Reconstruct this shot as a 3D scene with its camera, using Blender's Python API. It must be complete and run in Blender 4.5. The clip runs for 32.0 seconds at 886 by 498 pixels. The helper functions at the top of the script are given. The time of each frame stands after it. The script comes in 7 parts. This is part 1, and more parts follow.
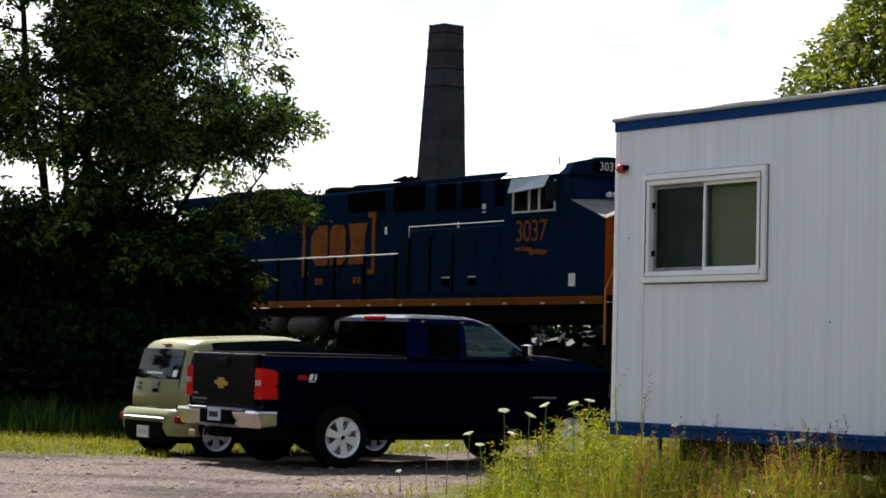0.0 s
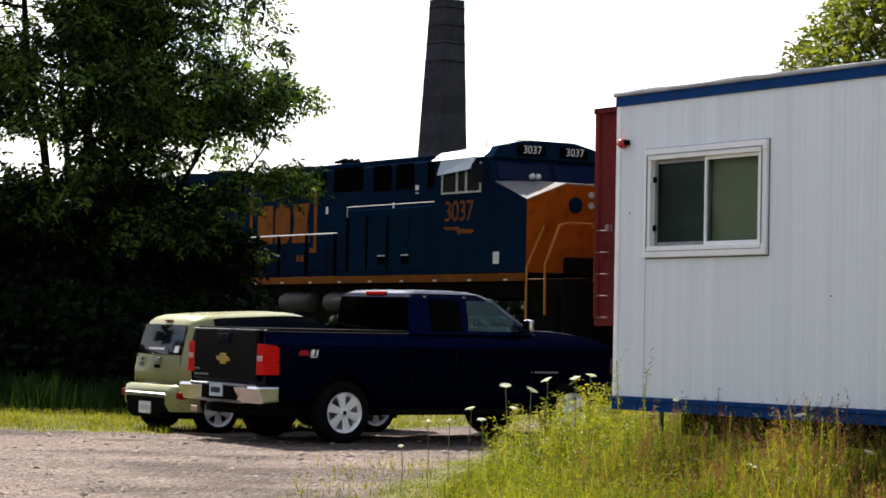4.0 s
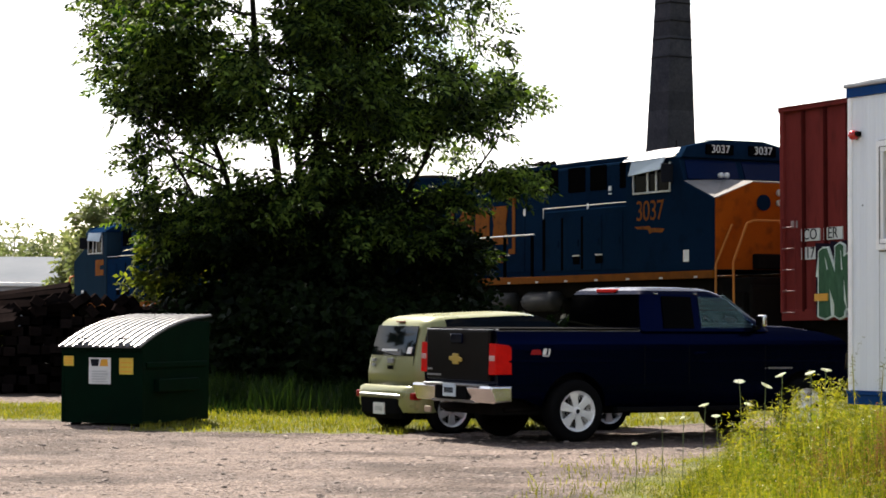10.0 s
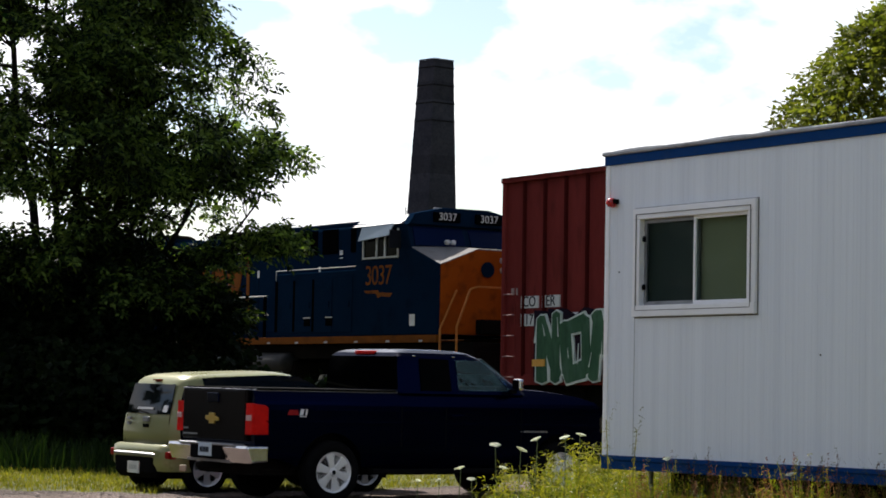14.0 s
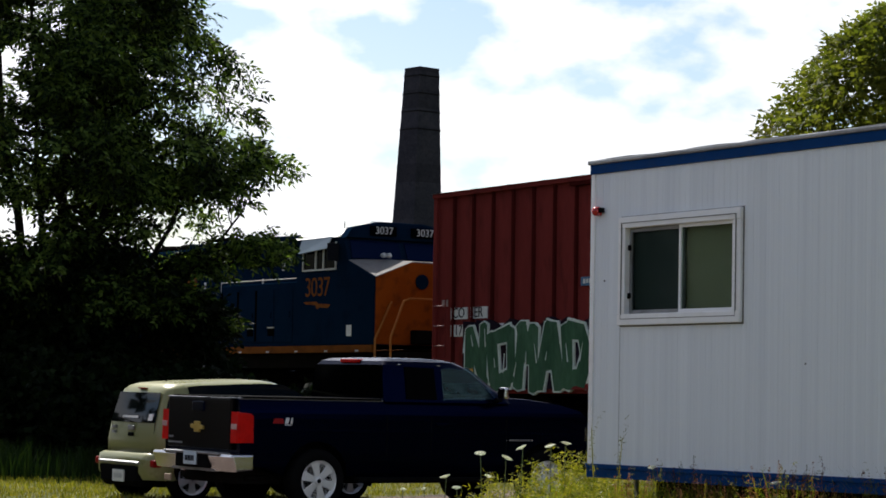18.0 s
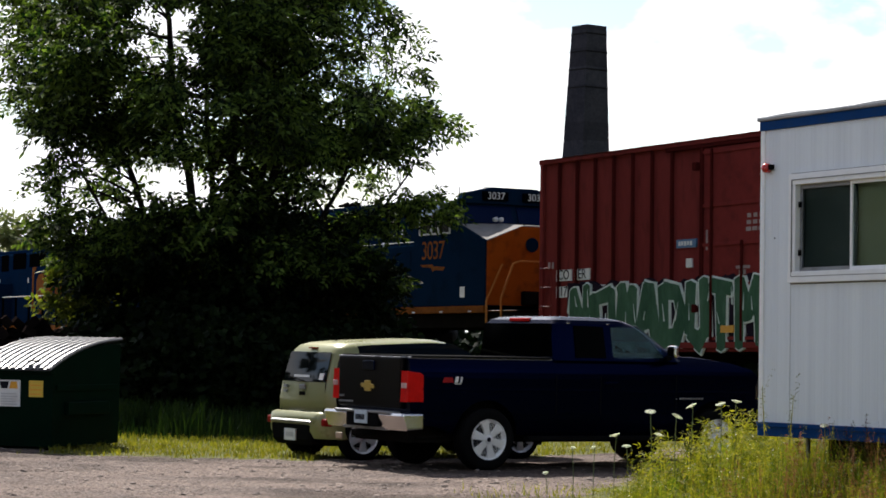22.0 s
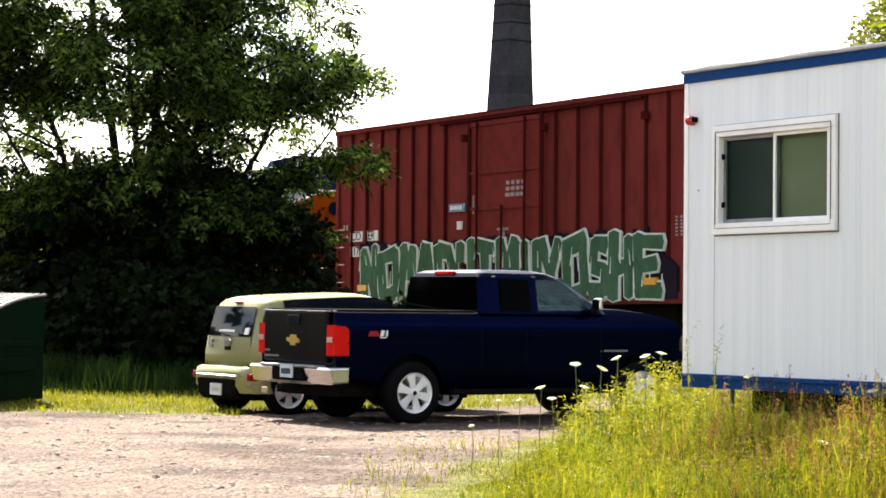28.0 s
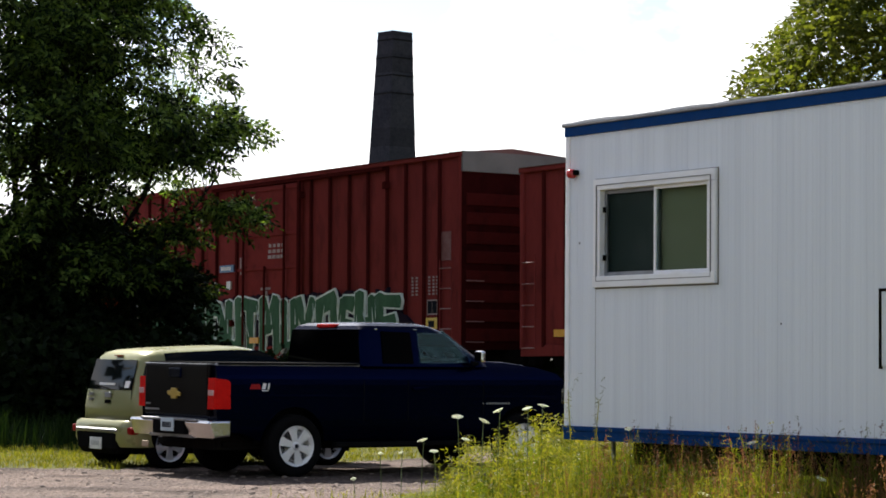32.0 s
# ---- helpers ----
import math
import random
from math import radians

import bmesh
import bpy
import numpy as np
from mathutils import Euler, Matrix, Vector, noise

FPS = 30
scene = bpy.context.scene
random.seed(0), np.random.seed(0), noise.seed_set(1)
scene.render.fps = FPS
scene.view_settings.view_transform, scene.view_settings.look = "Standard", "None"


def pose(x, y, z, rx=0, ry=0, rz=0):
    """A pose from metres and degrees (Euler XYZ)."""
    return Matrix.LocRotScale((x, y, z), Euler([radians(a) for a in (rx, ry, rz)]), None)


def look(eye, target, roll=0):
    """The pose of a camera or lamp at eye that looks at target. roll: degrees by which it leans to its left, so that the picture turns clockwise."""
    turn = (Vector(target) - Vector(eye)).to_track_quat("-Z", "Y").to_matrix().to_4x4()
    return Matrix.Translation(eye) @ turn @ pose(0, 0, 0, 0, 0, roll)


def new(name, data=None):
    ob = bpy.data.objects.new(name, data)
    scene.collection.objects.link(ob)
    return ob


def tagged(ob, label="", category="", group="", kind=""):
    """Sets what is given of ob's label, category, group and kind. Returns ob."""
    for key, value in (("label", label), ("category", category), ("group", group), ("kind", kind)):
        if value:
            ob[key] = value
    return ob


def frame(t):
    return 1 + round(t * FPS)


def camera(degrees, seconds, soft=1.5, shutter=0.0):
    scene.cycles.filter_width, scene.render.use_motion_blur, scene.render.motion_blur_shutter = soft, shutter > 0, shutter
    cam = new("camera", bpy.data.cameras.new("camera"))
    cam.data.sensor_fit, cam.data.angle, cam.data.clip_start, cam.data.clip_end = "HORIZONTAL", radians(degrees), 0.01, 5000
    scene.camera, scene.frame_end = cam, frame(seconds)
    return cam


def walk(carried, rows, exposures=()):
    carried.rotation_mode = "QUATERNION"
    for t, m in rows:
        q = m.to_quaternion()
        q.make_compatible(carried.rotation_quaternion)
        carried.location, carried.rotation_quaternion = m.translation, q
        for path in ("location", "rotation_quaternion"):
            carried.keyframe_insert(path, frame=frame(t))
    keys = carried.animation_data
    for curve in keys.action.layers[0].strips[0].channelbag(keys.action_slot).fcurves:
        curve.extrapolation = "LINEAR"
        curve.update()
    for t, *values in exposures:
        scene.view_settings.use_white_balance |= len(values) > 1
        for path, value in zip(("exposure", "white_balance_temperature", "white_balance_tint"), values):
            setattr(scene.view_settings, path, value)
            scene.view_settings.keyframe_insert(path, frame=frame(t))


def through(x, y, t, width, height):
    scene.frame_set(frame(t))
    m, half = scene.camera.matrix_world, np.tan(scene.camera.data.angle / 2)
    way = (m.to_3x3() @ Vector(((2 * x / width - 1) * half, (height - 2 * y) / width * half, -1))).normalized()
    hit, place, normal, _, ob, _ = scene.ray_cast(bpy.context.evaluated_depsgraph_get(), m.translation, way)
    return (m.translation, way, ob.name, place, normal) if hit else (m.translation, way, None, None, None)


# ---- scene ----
# the clip's own exposure and white balance on the way: seconds, stops, kelvin, tint
EXPO = (
    (0, 1.10, 6480, 12), (1, 1.25, 6540, 12), (2, 0.85, 6380, 12), (3, 1.60, 6680, 12), (4, 1.45, 6620, 12), (7, 1.10, 6480, 12), (8, 1.25, 6540, 12), (9, 1.45, 6600, 12), (10, 1.60, 6800, 12), (11, 1.68, 6850, 12), (12, 2.05, 7000, 12), (13, 1.10, 6480, 12), (14, 0.85, 6380, 12),
    (17, 0.45, 6220, 12), (18, 0.65, 6300, 12), (19, 0.45, 6220, 12), (20, 0.65, 6300, 12), (21, 0.95, 6420, 12), (22, 0.95, 6420, 12), (23, 1.76, 6800, 12), (23.5, 1.84, 6800, 12), (24, 1.48, 6580, 12), (27, 2.2, 7050, 12), (28, 2.30, 7150, 12), (29, 1.9, 7050, 12), (30, 2.05, 7020, 12), (31, 1.98, 6950, 12), (32, 1.15, 6460, 12),
)
# ---- camera: one place, a hand-held long lens that pans ----
EYE = Vector((0, 0, 1.625))


def aim(yaw, pitch, roll):
    """Pose of the camera: degrees to the right, upwards, and of lean."""
    a, e = radians(yaw), radians(pitch)
    way = Vector((math.sin(a) * math.cos(e), math.cos(a) * math.cos(e), math.sin(e)))
    return look(EYE, EYE + way * 10, -roll)


cam = camera(20.934, 32.0, soft=1.7)
walk(cam, [(t, aim(a, b, c)) for t, a, b, c in (
    (0, 0.017, 2.261, -1.485),
    (0.5, 0.660, 2.096, -1.516),
    (1, 1.160, 1.579, -1.582),
    (1.5, 0.569, 1.988, -1.115),
    (2, 0.587, 2.775, -1.376),
    (2.5, 0.870, 1.763, -2.046),
    (3, 0.058, 1.537, -2.080),
    (3.5, 0.138, 1.563, -1.601),
    (4, -0.000, 1.667, -1.340),
    (4.5, -0.521, 1.917, -1.597),
    (6.5, -0.438, 1.859, -0.846),
    (7, -0.206, 2.020, -0.638),
    (7.5, -0.067, 2.072, -0.616),
    (8, -0.948, 1.940, -0.538),
    (8.5, -4.593, 2.034, -0.444),
    (9, -5.557, 1.679, -0.386),
    (9.5, -5.028, 1.776, -0.573),
    (10, -5.489, 1.556, -0.351),
    (10.5, -5.663, 1.720, -0.191),
    (11, -5.539, 1.683, -0.555),
    (11.5, -4.059, 1.736, -0.862),
    (12, -2.229, 1.377, -0.992),
    (12.5, -1.255, 1.610, -1.202),
    (13, -0.853, 2.187, -1.190),
    (13.5, -0.210, 2.885, -1.245),
    (14, 0.223, 3.086, -1.305),
    (14.5, 0.043, 3.059, -1.294),
    (16.5, 0.039, 3.588, -1.132),
    (17, 0.201, 3.933, -1.074),
    (17.5, 1.129, 3.590, -1.268),
    (18, 0.566, 3.297, -1.326),
    (18.5, 0.213, 3.215, -1.579),
    (19, -0.107, 3.753, -1.300),
    (19.5, 0.068, 3.561, -1.245),
    (20, 0.449, 3.171, -1.151),
    (20.5, 0.542, 2.783, -1.244),
    (21, 0.444, 2.589, -1.222),
    (21.5, 0.160, 2.242, -1.247),
    (22, -3.438, 2.230, -1.118),
    (22.5, -6.464, 1.973, -0.888),
    (23, -7.146, 1.551, -0.849),
    (23.5, -7.050, 1.639, -0.961),
    (24, -6.381, 2.272, -0.828),
    (24.5, -5.551, 2.169, -0.818),
    (26.5, -3.432, 1.526, -0.629),
    (27, -3.383, 1.594, -0.503),
    (27.5, -3.280, 1.076, -0.511),
    (28, -1.627, 1.153, -0.759),
    (28.5, -0.969, 1.414, -0.682),
    (29, -0.202, 1.551, -0.394),
    (29.5, 0.611, 1.307, -0.215),
    (30, 0.725, 1.350, -0.292),
    (30.5, 0.088, 1.546, -0.371),
    (31, 0.214, 1.742, -0.557),
    (31.5, 0.840, 2.432, -0.568),
    (32, 1.174, 2.446, -0.691),
)], exposures=EXPO)
# ---- world, sun ----
SUN_AZ, SUN_EL = -24.0, 46.0  # degrees right of the view's axis, height
world = bpy.data.worlds.new("sky")
scene.world = world
world.use_nodes = True
wn, wl = world.node_tree.nodes, world.node_tree.links
sky = wn.new("ShaderNodeTexSky")
sky.sky_type, sky.sun_disc = "NISHITA", False
sky.sun_elevation, sky.sun_rotation = radians(SUN_EL), radians(SUN_AZ)
# broken white clouds over the blue
tcw, mpw, cn, cr = wn.new("ShaderNodeTexCoord"), wn.new("ShaderNodeMapping"), wn.new("ShaderNodeTexNoise"), wn.new("ShaderNodeMapRange")
mpw.inputs["Scale"].default_value = (1.0, 1.0, 1.7)
mpw.inputs["Location"].default_value = (0.35, 0.1, 0.0)
wl.new(tcw.outputs["Generated"], mpw.inputs[0])
wl.new(mpw.outputs[0], cn.inputs[0])
cn.inputs["Scale"].default_value, cn.inputs["Detail"].default_value, cn.inputs["Roughness"].default_value = 17.0, 7.0, 0.48
cr.inputs[1].default_value, cr.inputs[2].default_value = 0.45, 0.54
wl.new(cn.outputs[0], cr.inputs[0])
shade = wn.new("ShaderNodeHueSaturation")  # clouds: whiter and brighter than the sky behind them
shade.inputs["Saturation"].default_value, shade.inputs["Value"].default_value = 0.1, 1.75
wl.new(sky.outputs[0], shade.inputs["Color"])
mxw = wn.new("ShaderNodeMix")
mxw.data_type = "RGBA"
wl.new(cr.outputs[0], mxw.inputs[0])
haze = wn.new("ShaderNodeHueSaturation")  # summer haze pales the blue
haze.inputs["Saturation"].default_value, haze.inputs["Value"].default_value = 1.15, 1.5
wl.new(sky.outputs[0], haze.inputs["Color"])
wl.new(haze.outputs[0], mxw.inputs[6])
wl.new(shade.outputs[0], mxw.inputs[7])
wl.new(mxw.outputs[2], wn["Background"].inputs[0])
wn["Background"].inputs[1].default_value = 0.05
sun = new("sun", bpy.data.lights.new("sun", "SUN"))
sun.data.energy, sun.data.angle, sun.data.color = 5.0, radians(0.6), (1.0, 0.95, 0.87)
sa, se = radians(SUN_AZ), radians(SUN_EL)
SUN_WAY = Vector((math.sin(sa) * math.cos(se), math.cos(sa) * math.cos(se), math.sin(se)))
sun.matrix_world = look(SUN_WAY * 100, (0, 0, 0))
# ---- materials ----
def mat(name, a, b=None, rough=0.6, metal=0.0, scale=3.0, fine=40.0, bump=0.15, depth=0.01, grime=0.0, grime_col=(0.05, 0.04, 0.03), coat=0.0,
        spec=0.5, stretch=(1, 1, 1), by_object=0.0, by_island=0.0):
    """Two base colours mixed by broad and fine noise, with fine relief, streaks of grime and wear."""
    m = bpy.data.materials.new(name)
    m.use_nodes = True
    n, l = m.node_tree.nodes, m.node_tree.links
    p = n["Principled BSDF"]
    b = b or tuple(c * 0.75 for c in a)
    tc, mp = n.new("ShaderNodeTexCoord"), n.new("ShaderNodeMapping")
    mp.inputs["Scale"].default_value = stretch
    l.new(tc.outputs["Object"], mp.inputs[0])

    def noise_at(s, detail=4.0):
        t = n.new("ShaderNodeTexNoise")
        t.inputs["Scale"].default_value, t.inputs["Detail"].default_value = s, detail
        l.new(mp.outputs[0], t.inputs[0])
        return t.outputs[0]

    def ramp(src, lo, hi):
        r = n.new("ShaderNodeMapRange")
        r.inputs[1].default_value, r.inputs[2].default_value = lo, hi
        l.new(src, r.inputs[0])
        return r.outputs[0]

    def mix(fac, c0, c1):
        x = n.new("ShaderNodeMix")
        x.data_type = "RGBA"
        for sock, v in ((x.inputs[0], fac), (x.inputs[6], c0), (x.inputs[7], c1)):
            if isinstance(v, tuple):
                sock.default_value = (*v, 1)
            elif isinstance(v, float):
                sock.default_value = v
            else:
                l.new(v, sock)
        return x.outputs[2]

    broad, small = noise_at(scale), noise_at(fine, 3.0)
    add = n.new("ShaderNodeMath")
    add.operation = "MULTIPLY_ADD"
    l.new(small, add.inputs[0])
    add.inputs[1].default_value = 0.6
    l.new(broad, add.inputs[2])
    col = mix(ramp(add.outputs[0], 0.5, 1.1), a, b)
    if grime:
        g = ramp(noise_at(scale * 1.7 + 1, 6.0), 0.52, 0.75)
        gm = n.new("ShaderNodeMath")
        gm.operation = "MULTIPLY"
        l.new(g, gm.inputs[0])
        gm.inputs[1].default_value = grime
        col = mix(gm.outputs[0], col, grime_col)
    for amount, source in ((by_object, "ShaderNodeObjectInfo"), (by_island, "ShaderNodeNewGeometry")):
        if amount:
            o = n.new(source)
            r = n.new("ShaderNodeMapRange")
            r.inputs[3].default_value, r.inputs[4].default_value = 1 - amount, 1 + amount
            l.new(o.outputs["Random" if source.endswith("Info") else "Random Per Island"], r.inputs[0])
            hs = n.new("ShaderNodeHueSaturation")
            l.new(r.outputs[0], hs.inputs["Value"])
            l.new(col, hs.inputs["Color"])
            col = hs.outputs[0]
    l.new(col, p.inputs["Base Color"])
    rr = n.new("ShaderNodeMapRange")
    rr.inputs[3].default_value, rr.inputs[4].default_value = max(0.03, rough - 0.1), min(1, rough + 0.1)
    l.new(broad, rr.inputs[0])
    l.new(rr.outputs[0], p.inputs["Roughness"])
    p.inputs["Metallic"].default_value = metal
    p.inputs["Coat Weight"].default_value = coat
    p.inputs["Specular IOR Level"].default_value = spec
    if bump:
        bp = n.new("ShaderNodeBump")
        bp.inputs["Strength"].default_value, bp.inputs["Distance"].default_value = bump, depth
        l.new(add.outputs[0], bp.inputs["Height"])
        l.new(bp.outputs[0], p.inputs["Normal"])
    return m


def leaf_mat(name, a, b, through=0.45, spread=0.45, low=0.0):
    """Thin leaves: matt faces that let part of the light through."""
    m = bpy.data.materials.new(name)
    m.use_nodes = True
    n, l = m.node_tree.nodes, m.node_tree.links
    p, out = n["Principled BSDF"], n["Material Output"]
    geo = n.new("ShaderNodeNewGeometry")
    cr = n.new("ShaderNodeValToRGB")
    cr.color_ramp.elements[0].position = low
    cr.color_ramp.elements[0].color, cr.color_ramp.elements[1].color = (*a, 1), (*b, 1)
    l.new(geo.outputs["Random Per Island"], cr.inputs[0])
    tc, nz = n.new("ShaderNodeTexCoord"), n.new("ShaderNodeTexNoise")
    nz.inputs["Scale"].default_value = 0.8
    l.new(tc.outputs["Object"], nz.inputs[0])
    mr = n.new("ShaderNodeMapRange")
    mr.inputs[1].default_value, mr.inputs[2].default_value, mr.inputs[3].default_value, mr.inputs[4].default_value = 0.3, 0.7, 1 - spread, 1 + spread
    l.new(nz.outputs[0], mr.inputs[0])
    hs = n.new("ShaderNodeHueSaturation")
    l.new(mr.outputs[0], hs.inputs["Value"])
    l.new(cr.outputs[0], hs.inputs["Color"])
    l.new(hs.outputs[0], p.inputs["Base Color"])
    p.inputs["Roughness"].default_value, p.inputs["Specular IOR Level"].default_value = 0.6, 0.08
    tr, mx = n.new("ShaderNodeBsdfTranslucent"), n.new("ShaderNodeMixShader")
    br = n.new("ShaderNodeHueSaturation")
    br.inputs["Value"].default_value, br.inputs["Saturation"].default_value = 1.5, 1.15
    l.new(hs.outputs[0], br.inputs["Color"])
    l.new(br.outputs[0], tr.inputs["Color"])
    mx.inputs[0].default_value = through
    l.new(p.outputs[0], mx.inputs[1])
    l.new(tr.outputs[0], mx.inputs[2])
    l.new(mx.outputs[0], out.inputs[0])
    return m


def glass_mat(name, tint, rough=0.02, spec=0.5):
    """Dark tinted pane: glossy, with a deep tinted body."""
    m = bpy.data.materials.new(name)
    m.use_nodes = True
    p = m.node_tree.nodes["Principled BSDF"]
    p.inputs["Base Color"].default_value = (*tint, 1)
    p.inputs["Roughness"].default_value, p.inputs["Specular IOR Level"].default_value = rough, spec
    return m


def clear_glass(name, tint=(0.75, 0.82, 0.8), gloss=0.012, sheen=(0.8, 0.8, 0.8)):
    m = bpy.data.materials.new(name)
    m.use_nodes = True
    n, l = m.node_tree.nodes, m.node_tree.links
    gl, tr, mx = n.new("ShaderNodeBsdfGlossy"), n.new("ShaderNodeBsdfTransparent"), n.new("ShaderNodeMixShader")
    gl.inputs[0].default_value = (*sheen, 1)
    gl.inputs["Roughness"].default_value = 0.01
    tr.inputs[0].default_value = (*tint, 1)
    mx.inputs[0].default_value = gloss
    l.new(tr.outputs[0], mx.inputs[1])
    l.new(gl.outputs[0], mx.inputs[2])
    l.new(mx.outputs[0], n["Material Output"].inputs[0])
    return m


M_WALL = mat("trailer_white_siding", (0.79, 0.82, 0.85), (0.67, 0.7, 0.74), 0.5, scale=0.7, fine=7, bump=0.05, grime=0.2, grime_col=(0.64, 0.65, 0.655), stretch=(11.0, 11.0, 0.07))
M_TRIM = mat("white_vinyl", (0.88, 0.87, 0.87), (0.82, 0.81, 0.81), 0.4, scale=2, grime=0.3, grime_col=(0.55, 0.53, 0.5), bump=0.05)
M_BLUE = mat("trailer_blue_paint", (0.006, 0.05, 0.19), (0.005, 0.038, 0.14), 0.55, scale=3, grime=0.25, grime_col=(0.05, 0.08, 0.13), bump=0.05, spec=0.02)
M_ROOFEDGE = mat("aluminium_roof_edge", (0.36, 0.36, 0.36), (0.2, 0.2, 0.2), 0.45, 0.6, scale=2, grime=0.4)
M_BLIND = mat("olive_window_blind", (0.31, 0.285, 0.17), (0.265, 0.245, 0.14), 0.8, scale=1.5, bump=0.05, stretch=(1, 1, 3))
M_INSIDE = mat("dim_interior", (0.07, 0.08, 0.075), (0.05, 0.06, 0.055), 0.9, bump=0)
M_PANE = clear_glass("clear_pane", gloss=0.005)
M_RED_LAMP = mat("red_lamp_plastic", (0.55, 0.02, 0.02), (0.4, 0.01, 0.01), 0.25, bump=0, coat=0.5)
M_BLACK = mat("black_rubber", (0.004, 0.004, 0.0045), (0.007, 0.007, 0.007), 0.8, scale=5, bump=0.2, spec=0.01)
M_UNDER = mat("sooty_steel", (0.006, 0.0055, 0.005), (0.01, 0.009, 0.008), 0.9, scale=2, grime=0.4, grime_col=(0.02, 0.014, 0.01), spec=0)
M_STEEL = mat("galvanised_steel", (0.3, 0.3, 0.31), (0.22, 0.22, 0.23), 0.45, 0.7, grime=0.4)
M_CHROME = mat("chrome", (0.6, 0.595, 0.6), (0.54, 0.535, 0.54), 0.24, 1.0, bump=0, scale=2)
M_ALLOY = mat("cast_alloy", (0.78, 0.78, 0.78), (0.66, 0.66, 0.66), 0.35, 0.25, bump=0.02, grime=0.15)
M_NAVY = mat("navy_car_paint", (0.0011, 0.003, 0.018), (0.0009, 0.0024, 0.0145), 0.24, 0.85, scale=1, bump=0, spec=0.02)
M_LIME = mat("pale_green_car_paint", (0.24, 0.242, 0.102), (0.22, 0.22, 0.09), 0.3, 0.1, scale=1, bump=0, coat=0.3, spec=0.3)
M_TAIL = mat("red_tail_lamp_glass", (0.62, 0.011, 0.008), (0.42, 0.007, 0.005), 0.3, scale=6, bump=0, spec=0.06)
M_TAILW = mat("clear_lamp_glass", (0.55, 0.35, 0.33), (0.5, 0.3, 0.28), 0.15, scale=6, bump=0, coat=0.8)
M_GOLD = mat("gold_badge", (0.6, 0.42, 0.1), (0.5, 0.35, 0.08), 0.3, 0.6, bump=0)
M_DARKGLASS = glass_mat("privacy_glass", (0.0008, 0.0008, 0.001), 0.05, 0.012)
# mottled teal base colours paint reflections into the glass
M_CARGLASS = mat("painted_reflection_car_glass", (0.006, 0.02, 0.024), (0.1, 0.16, 0.165), 0.06, scale=3.2, fine=11, bump=0, spec=0.3)
M_WHITE = mat("white_paint", (0.72, 0.72, 0.7), (0.6, 0.6, 0.58), 0.5, scale=4, grime=0.3, grime_col=(0.35, 0.33, 0.3), bump=0.05)
M_PLATE = mat("plate_white_blue", (0.5, 0.58, 0.62), (0.42, 0.5, 0.56), 0.4, scale=9, bump=0)
M_INK = mat("dark_ink", (0.012, 0.013, 0.018), (0.016, 0.018, 0.022), 0.7, bump=0, spec=0.01)
M_VENT = mat("black_vent_opening", (0.002, 0.002, 0.0025), (0.003, 0.003, 0.003), 0.9, bump=0, spec=0.0)
M_REDPAINT = mat("red_decal", (0.3, 0.012, 0.015), (0.22, 0.01, 0.01), 0.5, bump=0, spec=0.1)
M_GREEN = mat("dark_green_steel", (0.0012, 0.0108, 0.0054), (0.0009, 0.0072, 0.0036), 0.5, scale=2, fine=25, grime=0.35, grime_col=(0.0048, 0.0054, 0.0036), bump=0.15, spec=0.02)
M_LID = mat("weathered_black_plastic_lid", (0.05, 0.05, 0.053), (0.03, 0.03, 0.032), 0.46, scale=3, bump=0.08, stretch=(1, 0.3, 1))
M_YELLOW = mat("yellow_sticker", (0.7, 0.48, 0.05), (0.6, 0.4, 0.04), 0.5, scale=8, bump=0)
M_ORANGE = mat("orange_sticker", (0.75, 0.36, 0.03), (0.65, 0.3, 0.02), 0.5, scale=8, bump=0)
M_TIE = mat("creosoted_timber", (0.0105, 0.0076, 0.0072), (0.0055, 0.0042, 0.004), 0.85, scale=4, fine=30, bump=0.5, by_object=0.5, stretch=(0.4, 2, 2), grime=0.3, grime_col=(0.02025, 0.0126, 0.01035), spec=0.0)
M_LOCO = mat("dark_blue_locomotive_paint", (0.005, 0.0175, 0.042), (0.004, 0.0135, 0.032), 0.5, scale=0.8, fine=12, bump=0.03, grime=0.35, grime_col=(0.00375, 0.00525, 0.0075), spec=0)
# lighter blues put distance haze into the leading locomotive's colour
M_LOCO2 = mat("haze_lightened_cab_blue", (0.014, 0.031, 0.05), (0.011, 0.025, 0.04), 0.42, scale=0.8, bump=0.03, grime=0.3, grime_col=(0.012, 0.016, 0.02), spec=0)
M_LOCO_HAZE = mat("haze_lightened_locomotive_blue", (0.004, 0.018, 0.05), (0.003, 0.013, 0.036), 0.5, scale=0.8, fine=12, bump=0.03, grime=0.3, grime_col=(0.012, 0.016, 0.02), spec=0)
M_NOSE = mat("yellow_orange_locomotive_paint", (0.34, 0.078, 0.007), (0.24, 0.05, 0.005), 0.5, scale=1.5, bump=0.03, grime=0.6, grime_col=(0.06, 0.022, 0.01), spec=0.02)
M_MARK = mat("faded_orange_marking", (0.24, 0.08, 0.013), (0.15, 0.05, 0.012), 0.6, scale=2.5, fine=14, bump=0, grime=0.55, grime_col=(0.025, 0.018, 0.018), spec=0.01)
M_ROOFWHITE = mat("pale_grey_cab_roof", (0.2805, 0.2805, 0.2805), (0.2295, 0.2295, 0.2295), 0.4, scale=1, bump=0, grime=0.3, grime_col=(0.153, 0.153, 0.153))
M_RAILING = mat("pale_handrail", (0.5, 0.5, 0.48), (0.4, 0.4, 0.38), 0.5, bump=0)
